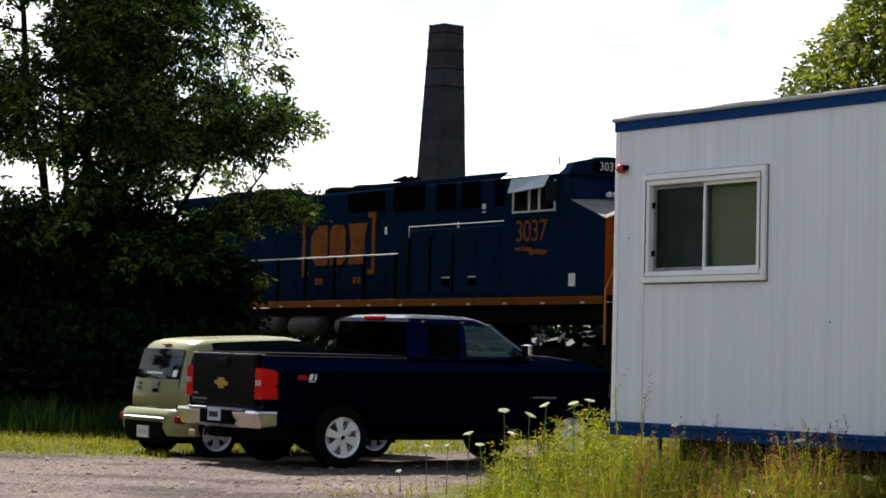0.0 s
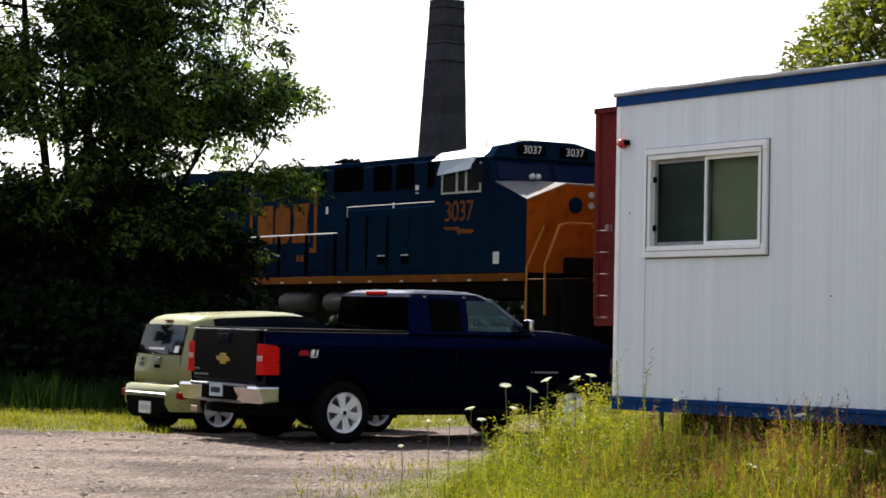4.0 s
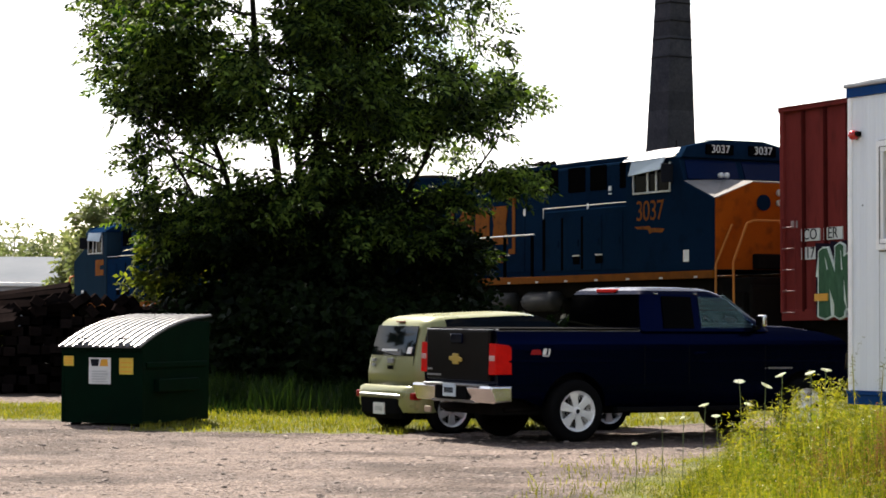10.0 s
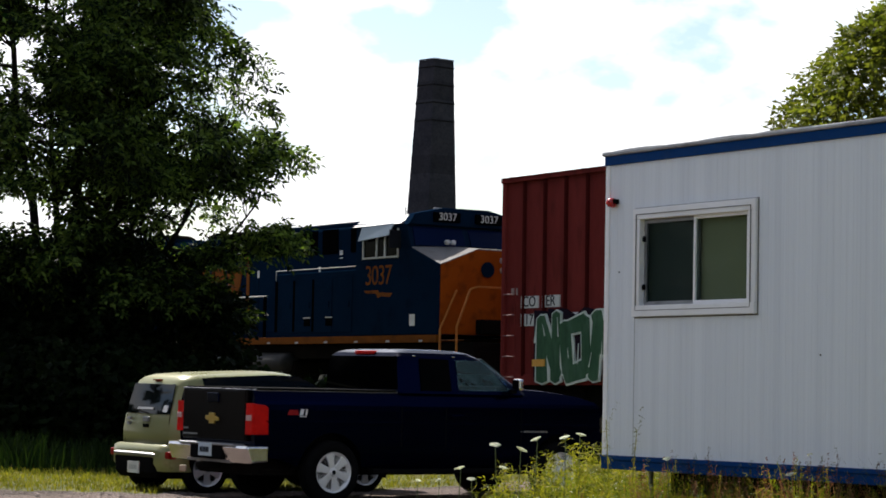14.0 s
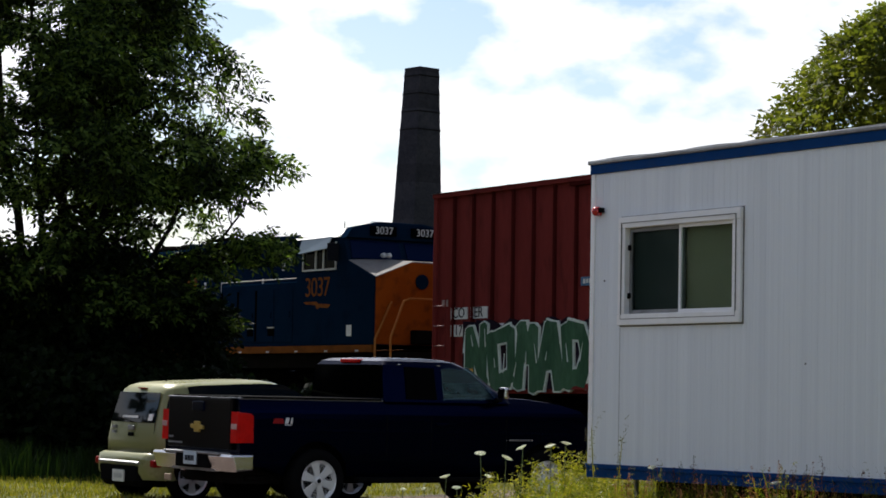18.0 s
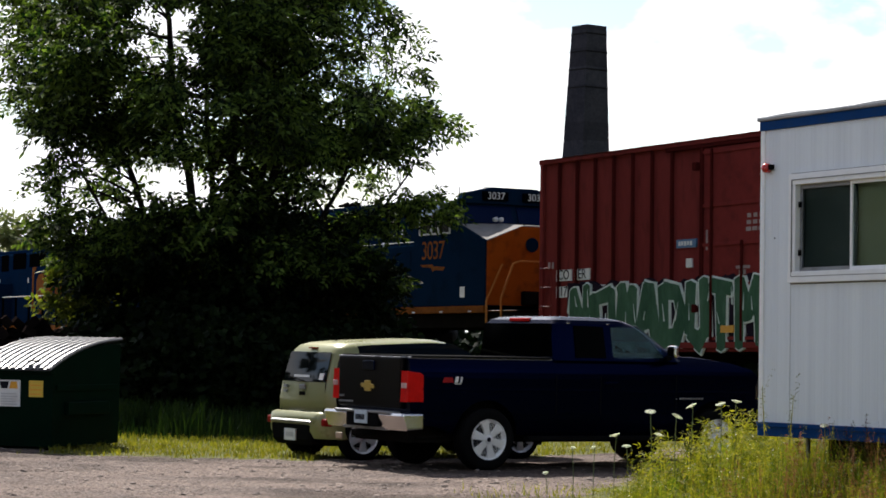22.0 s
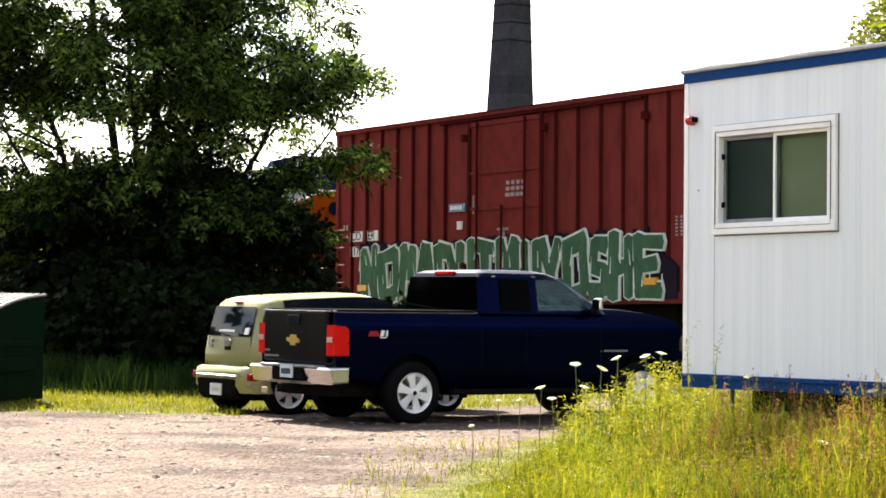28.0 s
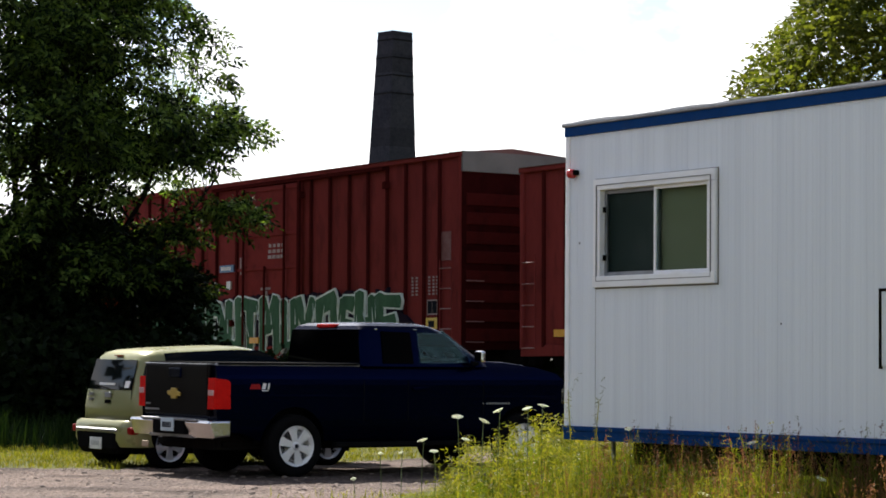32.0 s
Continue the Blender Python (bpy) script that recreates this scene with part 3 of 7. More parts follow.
def window(t, x0, x1, z0, z1, name):
    w = part(name, box((x0, -0.035, z1 - 0.1), (x1, 0.03, z1), 0.008), M_TRIM, t, "white vinyl sliding window with olive blind")
    part("window_frame", box((x0, -0.033, z0 + 0.1), (x0 + 0.1, 0.03, z1 - 0.1), 0.008), M_TRIM, w)
    part("window_frame", box((x1 - 0.1, -0.033, z0 + 0.1), (x1, 0.03, z1 - 0.1), 0.008), M_TRIM, w)
    part("window_sill", box((x0, -0.04, z0), (x1, 0.03, z0 + 0.1), 0.008), M_TRIM, w)
    # thin dark strips paint the shadow line round the window trim
    for a, b, c, d in ((x1, x1 + 0.014, z0 - 0.014, z1), (x0, x1, z0 - 0.014, z0), (x0, x1 + 0.014, z1, z1 + 0.008)):
        part("sealant_line", box((a, -0.004, c), (b, 0.02, d)), M_SHADOW_LINE, w)
    # raised grey strips stand in for the shadow of a frame step
    for a, b, c, d in ((x0 + 0.052, x0 + 0.058, z0 + 0.055, z1 - 0.055), (x1 - 0.058, x1 - 0.052, z0 + 0.055, z1 - 0.055), (x0 + 0.058, x1 - 0.058, z0 + 0.052, z0 + 0.058), (x0 + 0.058, x1 - 0.058, z1 - 0.058, z1 - 0.052)):
        part("frame_groove", box((a, -0.042, c), (b, -0.03, d)), M_SHADOW_LINE, w)
    xm = (x0 + x1) / 2
    for a, b, y in ((x0 + 0.1, xm + 0.02, 0.022), (xm - 0.02, x1 - 0.1, 0.002)):
        f = 0.035 if y > 0.01 else 0.03
        bm = bmesh.new()
        for p, q in (((a, z0 + 0.1), (a + f, z1 - 0.1)), ((b - f - 0.02, z0 + 0.1), (b, z1 - 0.1)), ((a + f, z0 + 0.1), (b - f, z0 + 0.1 + f)), ((a + f, z1 - 0.1 - f), (b - f, z1 - 0.1))):
            box((p[0], y, p[1]), (q[0], y + 0.025, q[1]), 0.003, bm)
        part("sash", bm, M_STEEL if y > 0.01 else M_TRIM, w)
        pane = part("pane", box((a + f, y + 0.01, z0 + 0.1 + f), (b - f, y + 0.016, z1 - 0.1 - f)), M_PANE, w)
        pane.visible_shadow = False
    part("blind", box((xm, 0.07, z0 + 0.1), (x1 - 0.1, 0.078, z1 - 0.1)), M_BLIND, w, "olive roller blind")
    part("insect_screen", box((x0 + 0.12, 0.055, z0 + 0.1), (xm, 0.06, z1 - 0.1)), M_SCREEN, w, "dark insect screen")
    for z in (z0 + 0.24, z1 - 0.3):
        part("latch", box((x0 + 0.105, -0.004, z), (x0 + 0.13, 0.02, z + 0.05), 0.004), M_BLACK, w)
    return w


M_SHADOW_LINE = mat("grey_shadow_line", (0.12, 0.11, 0.1), (0.2, 0.19, 0.18), 0.8, scale=8, bump=0)
M_SEAM = mat("faint_panel_seam", (0.4, 0.41, 0.42), (0.5, 0.51, 0.52), 0.7, scale=8, bump=0)
M_SCREEN = mat("dark_screen", (0.022, 0.03, 0.024), (0.016, 0.022, 0.018), 0.7, scale=3, bump=0)


def office_trailer():
    t = thing("office_trailer", TRAILER, "white ribbed metal site office trailer with blue trim", "trailer")
    zb, zt = 0.96, 3.6
    for x0, x1, z0, z1 in ((0.03, 0.44, zb, zt), (0.44, 2.15, zb, 2.23), (0.44, 2.15, 3.15, zt), (2.15, 2.96, zb, zt), (2.96, 4.15, zb, zt), (4.15, 5.4, zb, zt),
                           (5.4, 6.6, zb, zt), (6.6, 7.8, zb, zt), (7.8, TLEN, zb, zt)):
        part("siding_panel", siding(x0, x1, z0, z1), M_WALL, t)
    part("corner_trim", box((-0.012, -0.012, zb), (0.05, 0.03, zt), 0.006), M_TRIM, t)
    part("end_wall", box((0.0, 0.03, zb), (0.05, TWID, zt)), M_WALL, t)
    part("end_wall", box((TLEN - 0.05, 0.03, zb), (TLEN, TWID, zt)), M_WALL, t)
    part("back_wall", box((0.05, TWID - 0.06, zb), (TLEN - 0.05, TWID, zt)), M_WALL, t)
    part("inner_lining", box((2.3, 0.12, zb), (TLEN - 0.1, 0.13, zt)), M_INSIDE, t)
    part("fascia_band", box((-0.02, -0.02, zt), (TLEN + 0.02, TWID + 0.02, zt + 0.085), 0.004), M_BLUE, t, "blue painted fascia band")
    part("roof", box((-0.04, -0.04, zt + 0.085), (TLEN + 0.04, TWID + 0.04, zt + 0.125), 0.012), M_ROOFEDGE, t, "aluminium roof edge")
    for i in range(9):
        x = 0.5 + i * 1.1 + 0.2 * math.sin(i * 2.3)
        part("roof_sheet", prism([(x - 0.35, zt + 0.125), (x + 0.35, zt + 0.125), (x + 0.1, zt + 0.132), (x - 0.15, zt + 0.131)], -0.035, TWID, "y"), M_ROOFEDGE, t)
    part("skirt_rail", box((-0.02, -0.014, 0.84), (TLEN + 0.02, TWID, 0.955), 0.006), M_BLUE, t, "blue painted steel skirt rail")
    part("skirt_lip", box((-0.02, -0.03, 0.925), (TLEN + 0.02, -0.01, 0.965), 0.004), M_BLUE, t)
    part("floor_deck", box((0.05, 0.05, 0.965), (TLEN - 0.05, TWID - 0.06, 1.0)), M_UNDER, t)
    for y in (0.7, 2.3):
        part("chassis_beam", box((0.1, y, 0.6), (TLEN - 0.1, y + 0.1, 0.84)), M_UNDER, t)
    for x in (1.7, 4.15, 6.6, 9.0):
        for y in (0.65, 2.25):
            part("support_pier", box((x - 0.2, y - 0.1, -0.1), (x + 0.2, y + 0.3, 0.6), 0.01), M_PIER, t, "stacked concrete blocks")
    part("jack_post", rod((0.32, 0.3, -0.1), (0.32, 0.3, 0.86), 0.022, n=8), M_STEEL, t, "thin galvanised jack post")
    # boards added to block the light and keep the trailer's underside dark
    for k in range(8):
        x = 1.0 + k * 1.07
        part("skirting_board", box((x, TWID - 0.05, -0.15), (x + 1.06, TWID - 0.02, 0.84), 0.004), M_UNDER, t, "boarding added to keep the space below dark")
    window(t, 0.44, 2.15, 2.21, 3.18, "window")
    part("panel_seam", box((0.44, -0.003, 0.97), (0.447, 0.01, 2.19)), M_SEAM, t)
    hatch = part("wall_panel", box((4.12, -0.012, 1.52), (4.75, 0.0, 2.1), 0.003), M_WALL, t, "small framed access panel")
    part("panel_frame", box((4.10, -0.02, 1.5), (4.125, 0.0, 2.12), 0.003), M_UNDER, hatch)
    part("panel_frame", box((4.125, -0.018, 2.095), (4.77, 0.0, 2.12), 0.003), M_UNDER, hatch)
    lamp = part("marker_lamp", lathe([(0.02, 0.0), (0.045, -0.012), (0.042, -0.06), (0.02, -0.085)], 12, m=Matrix.Translation((0.115, 0, 3.255))), M_RED_LAMP, t, "red marker lamp", True)
    part("lamp_bracket", box((0.145, -0.05, 3.24), (0.185, 0.0, 3.285), 0.006), M_BLACK, lamp)
    for x, z in ((2.95, 1.86), (0.2, 2.62)):
        part("screw", lathe([(0.008, 0.0), (0.008, -0.004), (0.003, -0.006)], 6, m=Matrix.Translation((x, 0, z))), M_UNDER, t)


M_PIER = mat("concrete_block", (0.07, 0.0665, 0.063), (0.0525, 0.05075, 0.049), 0.9, scale=4, bump=0.4)
office_trailer()
# ---- train: two locomotives and two boxcars ----
def wheelset(parent, x, r, half=0.72, face=0.0):
    """One axle with its two wheels, turning about its own y axis."""
    w = part("wheelset", rod((0, -half, 0), (0, half, 0), 0.09, n=8), M_UNDER, parent)
    w.matrix_basis = Matrix.Translation((x, face, r))
    for s in (-1, 1):
        prof = [(0.08, 0.07), (0.16, 0.075), (0.2, 0.03), (r - 0.12, 0.02), (r - 0.08, 0.07), (r - 0.005, 0.07), (r, -0.03), (r + 0.025, -0.04), (r + 0.025, -0.065), (r - 0.1, -0.065), (0.08, -0.065)]
        part("wheel", lathe([(q, s * (half + y)) for q, y in prof], 20), M_UNDER, w)
    return w


def bogie(parent, x, axles, r, half, yc=0.0):
    span = max(axles) + 0.75
    b = part("bogie", box((-span * 0.6, -0.5 + yc, r + 0.1), (span * 0.6, 0.5 + yc, r + 0.45), 0.03), M_UNDER, parent, "sooty cast steel bogie")
    b.matrix_basis = Matrix.Translation((x, 0, 0))
    for s in (-1, 1):
        y = yc + s * half
        top = [(-span, r + 0.12), (-span * 0.8, r + 0.42), (span * 0.8, r + 0.42), (span, r + 0.12), (span * 0.55, r - 0.12), (0.3, r + 0.02), (-0.3, r + 0.02), (-span * 0.55, r - 0.12)]
        part("side_frame", prism(top, y - 0.08, y + 0.08, "y", bevel=0.015), M_UNDER, b)
        for a in axles:
            part("axle_box", box((a - 0.2, y - 0.14, r - 0.17), (a + 0.2, y + 0.14, r + 0.2), 0.04), M_UNDER, b)
        for i, a in enumerate(axles[:-1]):
            m = (a + axles[i + 1]) / 2
            part("spring", rod((m, y - 0.1, r - 0.05), (m, y - 0.1, r + 0.36), 0.11, n=10), M_UNDER, b)
    return b


WHEELS = []  # (wheelset, radius, sign)


def locomotive(name, label):
    t = thing(name, Matrix.Identity(4), label, "locomotive", "locomotives of the train")
    H = 1.5
    PAINT, CABPAINT = (M_LOCO, M_LOCO) if name == "locomotive" else (M_LOCO_HAZE, M_LOCO2)
    # frame and running gear
    part("frame", box((-21.6, -1.3, 1.45), (-0.9, 1.3, 1.79), 0.02), M_UNDER, t)
    for s in (-1, 1):
        part("sill_stripe", box((-20.6, s * H - 0.03, 1.79), (-1.96, s * H + 0.03, 1.95), 0.008), M_STRIPE, t, "dull orange sill stripe")
        part("walkway", box((-20.6, s * 1.47 if s < 0 else 0.9, 1.9), (-9.2, -0.9 if s < 0 else 1.47, 1.945)), M_UNDER, t)
        for i in range(14):
            part("reflector", box((-20.2 + i * 1.35, s * (H + 0.032) - 0.003, 1.8), (-20.06 + i * 1.35, s * (H + 0.032) + 0.003, 1.84)), M_RAILING, t)
    tank = prism([(-1.35, 1.4), (-1.4, 0.7), (-1.1, 0.32), (1.1, 0.32), (1.4, 0.7), (1.35, 1.4)], -13.2, -8.4, "x", bevel=0.05)
    part("fuel_tank", tank, M_UNDER, t)
    for s in (-1, 1):
        for x in (-16.3, -14.4, -12.2, -10.1):
            part("air_reservoir", lathe([(0.05, 0), (0.2, 0.06), (0.24, 0.2), (0.24, 1.45), (0.2, 1.6), (0.05, 1.66)], 14, m=Matrix.Translation((x, s * 1.36, 1.36)) @ pose(0, 0, 0, 0, 0, -90)), M_TANK, t, "grey air reservoir", True)
    for x in (-4.75, -17.75):
        b = bogie(t, x, (-1.85, 0.0, 1.85), 0.53, 1.05)
        for a in (-1.85, 0.0, 1.85):
            w = wheelset(b, a, 0.53)
            WHEELS.append((w, 0.53, name))
    # nose and cab
    side = [(-5.42, 1.95), (-1.96, 1.95), (-1.96, 3.47), (-3.08, 3.86), (-3.3, 4.4), (-5.42, 4.48)]
    part("cab", prism(side, -H, H, "y", bevel=0.03), CABPAINT, t, "dark blue cab")
    part("nose_front", prism([(-1.46, 1.97), (1.46, 1.97), (1.46, 3.44), (0.55, 3.8), (-0.55, 3.8), (-1.46, 3.44)], -1.96, -1.93, "x"), M_NOSE, t, "orange nose front")
    cap = bmesh.new()
    front = [cap.verts.new((-1.935, y, z)) for y, z in ((-1.48, 3.46), (-0.5, 3.83), (0.5, 3.83), (1.48, 3.46))]
    back = [cap.verts.new((-3.1, y, z)) for y, z in ((-1.48, 3.88), (-0.5, 3.93), (0.5, 3.93), (1.48, 3.88))]
    low = [cap.verts.new((-3.1, y, 3.3)) for y in (-1.48, 1.48)]
    for i in range(3):
        cap.faces.new((front[i], front[i + 1], back[i + 1], back[i]))
    cap.faces.new((front[0], front[3], low[1], low[0]))
    cap.faces.new((front[0], back[0], low[0]))
    cap.faces.new((front[3], low[1], back[3]))
    cap.faces.new((front[0], front[1], front[2], front[3]))
    cap.faces.new((back[0], back[1], back[2], back[3], low[1], low[0]))
    bmesh.ops.recalc_face_normals(cap, faces=cap.faces)
    part("nose_top", cap, M_NOSETOP, t, "grey-beige sloping nose top, sky sheen in its colour")
    for y in (-0.68, -0.53):
        part("bell_lamp", lathe([(0.02, -0.02), (0.055, 0.0), (0.06, 0.08), (0.02, 0.1)], 12, m=Matrix.Translation((-2.95, y, 4.0)) @ pose(0, 0, 0, 0, 0, -90)), M_WHITE, t, "white lamp over the nose", True)
    part("wiper_bar", rod((-2.7, -0.5, 3.9), (-2.7, 0.5, 3.9), 0.015, n=5), M_VENT, t)
    part("pilot", box((-1.93, -1.42, 0.5), (-1.0, 1.42, 1.5), 0.03), M_UNDER, t, "black pilot below the platform")
    part("nose_door", box((-1.945, 0.3, 2.0), (-1.91, 0.95, 3.2), 0.02), M_NOSE, t)
    part("nose_housing", box((-1.945, -0.55, 1.98), (-1.7, 0.25, 2.3), 0.04), M_UNDER, t, "black hose and valve housing")
    part("nose_emblem", lathe([(0.02, 0), (0.17, 0), (0.17, 0.02), (0.02, 0.02)], 16, m=Matrix.Translation((-1.905, -0.28, 3.38)) @ pose(0, 0, 0, 0, 0, -90)), PAINT, t)
    for y in (0.12,):
        for z in (3.38, 3.6):
            hl = lathe([(0.07, 0), (0.07, 0.05), (0.055, 0.06), (0.02, 0.03)], 12, m=Matrix.Translation((-1.93, y, z)) @ pose(0, 0, 0, 0, 0, -90))
            part("headlight", hl, M_RAILING, t, "", True)
    roof = prism([(-1.56, 4.4), (-1.3, 4.58), (-0.6, 4.72), (0.6, 4.72), (1.3, 4.58), (1.56, 4.4)], -5.48, -3.45, "x", bevel=0.02)
    part("cab_roof", roof, M_ROOFWHITE if name == "locomotive" else PAINT, t, "cab roof" if name != "locomotive" else "pale cab roof")
    brow = prism([(-1.5, 4.38), (-1.34, 4.62), (-0.6, 4.78), (0.6, 4.78), (1.34, 4.62), (1.5, 4.38)], -3.45, -3.18, "x", bevel=0.02)
    part("cab_brow", brow, PAINT, t)
    for s in (-1, 1):
        nb = part("number_board", box((-3.18, s * 0.55 - 0.34, 4.46), (-3.1, s * 0.55 + 0.34, 4.67), 0.01), M_VENT, t, "black number board")
        lettering("road_number", "3037" if name == "locomotive" else "", 0.24, M_WHITE, nb, Matrix.Translation((-3.095, s * 0.55, 4.565)) @ pose(0, 0, 0, 90, 0, 90)) if name == "locomotive" else None
        x0, x1 = -3.075, -3.265
        ws = [(x0 + 0.012, s * 0.08, 3.92), (x0 + 0.012, s * 1.4, 3.92), (x1 + 0.012, s * 1.36, 4.33), (x1 + 0.012, s * 0.08, 4.33)]
        part("windscreen", quad(ws if s > 0 else ws[::-1], 0.02), M_DARKBLUEGLASS, t, "dark windscreen")
        # side window group with its pale frame, and the sun shade over it
        y = s * (H + 0.012)
        sw = part("side_window", box((-5.05, min(y, y - s * 0.02), 3.7), (-3.58, max(y, y - s * 0.02), 4.3)), M_DARKGLASS, t)
        bm = bmesh.new()
        for a, b in (((-5.07, 3.66), (-3.56, 3.7)), ((-5.07, 3.7), (-5.03, 4.3)), ((-3.6, 3.7), (-3.56, 4.3)), ((-4.5, 3.7), (-4.44, 4.25)), ((-4.15, 3.7), (-4.09, 4.25))):
            box((a[0], min(y, y + s * 0.03), a[1]), (b[0], max(y, y + s * 0.03), b[1]), 0.004, bm)
        part("window_frame", bm, M_RAILING, sw)
        sh = [(-5.08, s * 1.53, 4.39), (-3.72, s * 1.53, 4.41), (-3.8, s * 1.63, 4.14), (-5.08, s * 1.63, 4.06)]
        part("sun_shade", quad(sh if s < 0 else sh[::-1], 0.025), M_SHADE, t, "pale blue folding sun shade")
        mr = part("mirror", box((-3.5, min(y, y + s * 0.3), 3.85), (-3.47, max(y, y + s * 0.3), 4.25), 0.01), M_INK, t)
        part("access_hatch", box((-3.08, min(y, y + s * 0.004), 2.15), (-2.86, max(y, y + s * 0.004), 2.4)), M_WHITE, t, "small white notice")
        # full-width cabinets behind the cab, hood, radiator wings
        part("equipment_cabinet", box((-9.2, min(s * 0.9, s * 1.46), 1.95), (-5.42, max(s * 0.9, s * 1.46), 3.45), 0.02), PAINT, t)
        for i, (a, b) in enumerate(((-9.1, -8.3), (-8.2, -7.4), (-7.3, -6.5), (-6.4, -5.6))):
            part("cabinet_door", box((a, min(s * 1.46, s * 1.475), 2.05), (b, max(s * 1.46, s * 1.475), 3.3), 0.006), PAINT, t)
            part("door_handle", box((b - 0.16, min(s * 1.475, s * 1.5), 2.62), (b - 0.1, max(s * 1.475, s * 1.5), 2.76), 0.004), PAINT, t)
        for a, b in ((-9.16, -9.02), (-8.3, -8.2), (-7.4, -7.3)):
            part("door_recess", box((a, min(s * 1.462, s * 1.478), 2.08), (b, max(s * 1.462, s * 1.478), 3.28)), M_VENT, t, "black gap beside the cabinet door")
        part("cabinet_rail", pipe([(-9.15, s * 1.46, 3.3), (-9.15, s * 1.46, 3.53), (-5.45, s * 1.46, 3.53)], 0.012), M_RAILING, t)
        for i in range(10):
            x = -20.0 + i * 1.02
            part("hood_door", box((x, min(s * 0.97, s * 0.985), 2.1), (x + 0.94, max(s * 0.97, s * 0.985), 3.75), 0.006), PAINT, t)
        for a, b, z0, z1 in ((-10.6, -9.3, 3.95, 4.5), (-8.8, -8.05, 3.9, 4.48), (-7.8, -7.1, 3.9, 4.48), (-6.5, -5.7, 3.9, 4.48), (-12.6, -11.0, 4.0, 4.45), (-20.3, -16.2, 4.0, 4.42)):
            lou = part("louvre", box((a, min(s * 0.97, s * 0.99), z0), (b, max(s * 0.97, s * 0.99), z1)), M_VENT, t, "black louvred opening")
            for k in range(5):
                z = z0 + (k + 0.5) * (z1 - z0) / 5
                part("slat", box((a, min(s * 0.99, s * 1.0), z - 0.02), (b, max(s * 0.99, s * 1.0), z + 0.012)), M_VENT, lou)
        for a, b in ((-10.95, -10.85), (-7.95, -7.87)):
            part("notice_plate", box((a, min(s * 0.985, s * 0.992), 3.45), (b, max(s * 0.985, s * 0.992), 3.62)), M_WHITE, t)
        for a in (-7.75, -6.75):
            part("vent_lip", box((a, min(s * 1.475, s * 1.49), 2.38), (a + 0.3, max(s * 1.475, s * 1.49), 2.41)), M_RAILING, t)
            part("cabinet_vent", box((a, min(s * 1.475, s * 1.482), 2.2), (a + 0.3, max(s * 1.475, s * 1.482), 2.38)), M_VENT, t, "small black vent")
        for z0, z1, a in ((3.98, 4.22, -6.98), (3.9, 3.96, -6.98)):
            part("notice_plate", box((a, min(s * 0.985, s * 0.998), z0 - 0.12), (a + 0.13, max(s * 0.985, s * 0.998), z1 - 0.12 - (z1 - z0) * 0.55)), M_WHITE, t)
        # handrail along the walkway
        hr = part("handrail", pipe([(-20.5, s * 1.46, 2.95), (-9.6, s * 1.46, 2.95)], 0.02), M_RAILING, t, "pale walkway handrail")
        for i in range(9):
            x = -20.4 + i * 1.34
            part("stanchion", rod((x, s * 1.46, 1.93), (x, s * 1.46, 2.95), 0.04, n=6), M_VENT, hr)
        # front corner rails and steps
        fr = part("corner_rail", pipe([(-1.9, s * 1.48, 1.0), (-1.9, s * 1.48, 2.07), (-1.88, s * 1.1, 2.88), (-1.93, s * 1.05, 2.9)], 0.024), M_RAILORANGE, t, "orange grab rail")
        part("corner_rail", pipe([(-1.24, s * 1.48, 1.1), (-1.26, s * 1.48, 2.1), (-0.98, s * 1.33, 2.9), (-0.9, s * 1.2, 2.95), (-0.9, s * 0.6, 2.95), (-0.9, s * 0.5, 2.85), (-0.9, s * 0.5, 1.6)], 0.026), M_RAILORANGE, t, "orange grab rail")
        for k in range(4):
            part("step", box((-1.85, min(s * 1.1, s * 1.46), 0.5 + 0.32 * k), (-1.05, max(s * 1.1, s * 1.46), 0.54 + 0.32 * k), 0.006), M_UNDER, t)
        part("step_side", box((-1.93, min(s * 1.0, s * 1.44), 0.4), (-1.87, max(s * 1.0, s * 1.44), 1.5)), M_UNDER, t)
        # block marks on the hood: brackets and three heavy glyph-like shapes
        yb = s * 1.003
        mk = bmesh.new()

        def bar(a, b, c, d):
            box((a, min(yb, yb - s * 0.03), c), (b, max(yb, yb - s * 0.03), d), 0, mk)

        flip = 1 if s < 0 else -1
        X0 = -13.03

        def put(shape):
            pts = [(X0 + flip * px, pz) for px, pz in shape]
            prism(pts, min(yb, yb - s * 0.03), max(yb, yb - s * 0.03), "y", mk)

        for e in (-1, 1):
            put([(e * 1.68, 2.55), (e * 1.68, 3.98), (e * 1.36, 3.98), (e * 1.36, 3.86), (e * 1.54, 3.86), (e * 1.54, 2.67), (e * 1.36, 2.67), (e * 1.36, 2.55)])
        put([(-0.48, 2.8), (-1.0, 2.8), (-1.25, 3.02), (-1.25, 3.5), (-1.0, 3.74), (-0.48, 3.74)])
        put([(-0.36, 2.8), (0.22, 2.8), (0.36, 2.94), (0.36, 3.6), (0.22, 3.74), (-0.22, 3.74), (-0.36, 3.6)])
        put([(0.48, 2.8), (1.32, 2.8), (1.2, 3.28), (1.32, 3.74), (0.48, 3.74), (0.6, 3.28)])
        for px in (-0.95, -0.75, 0.8, 1.0):
            put([(px - 0.07, 2.35), (px + 0.07, 2.35), (px + 0.07, 2.5), (px - 0.07, 2.5)])
        part("block_emblem", mk, M_MARK, t, "faded orange bracketed block emblem")
        # road number and bolt under the cab window
        tx = -4.42
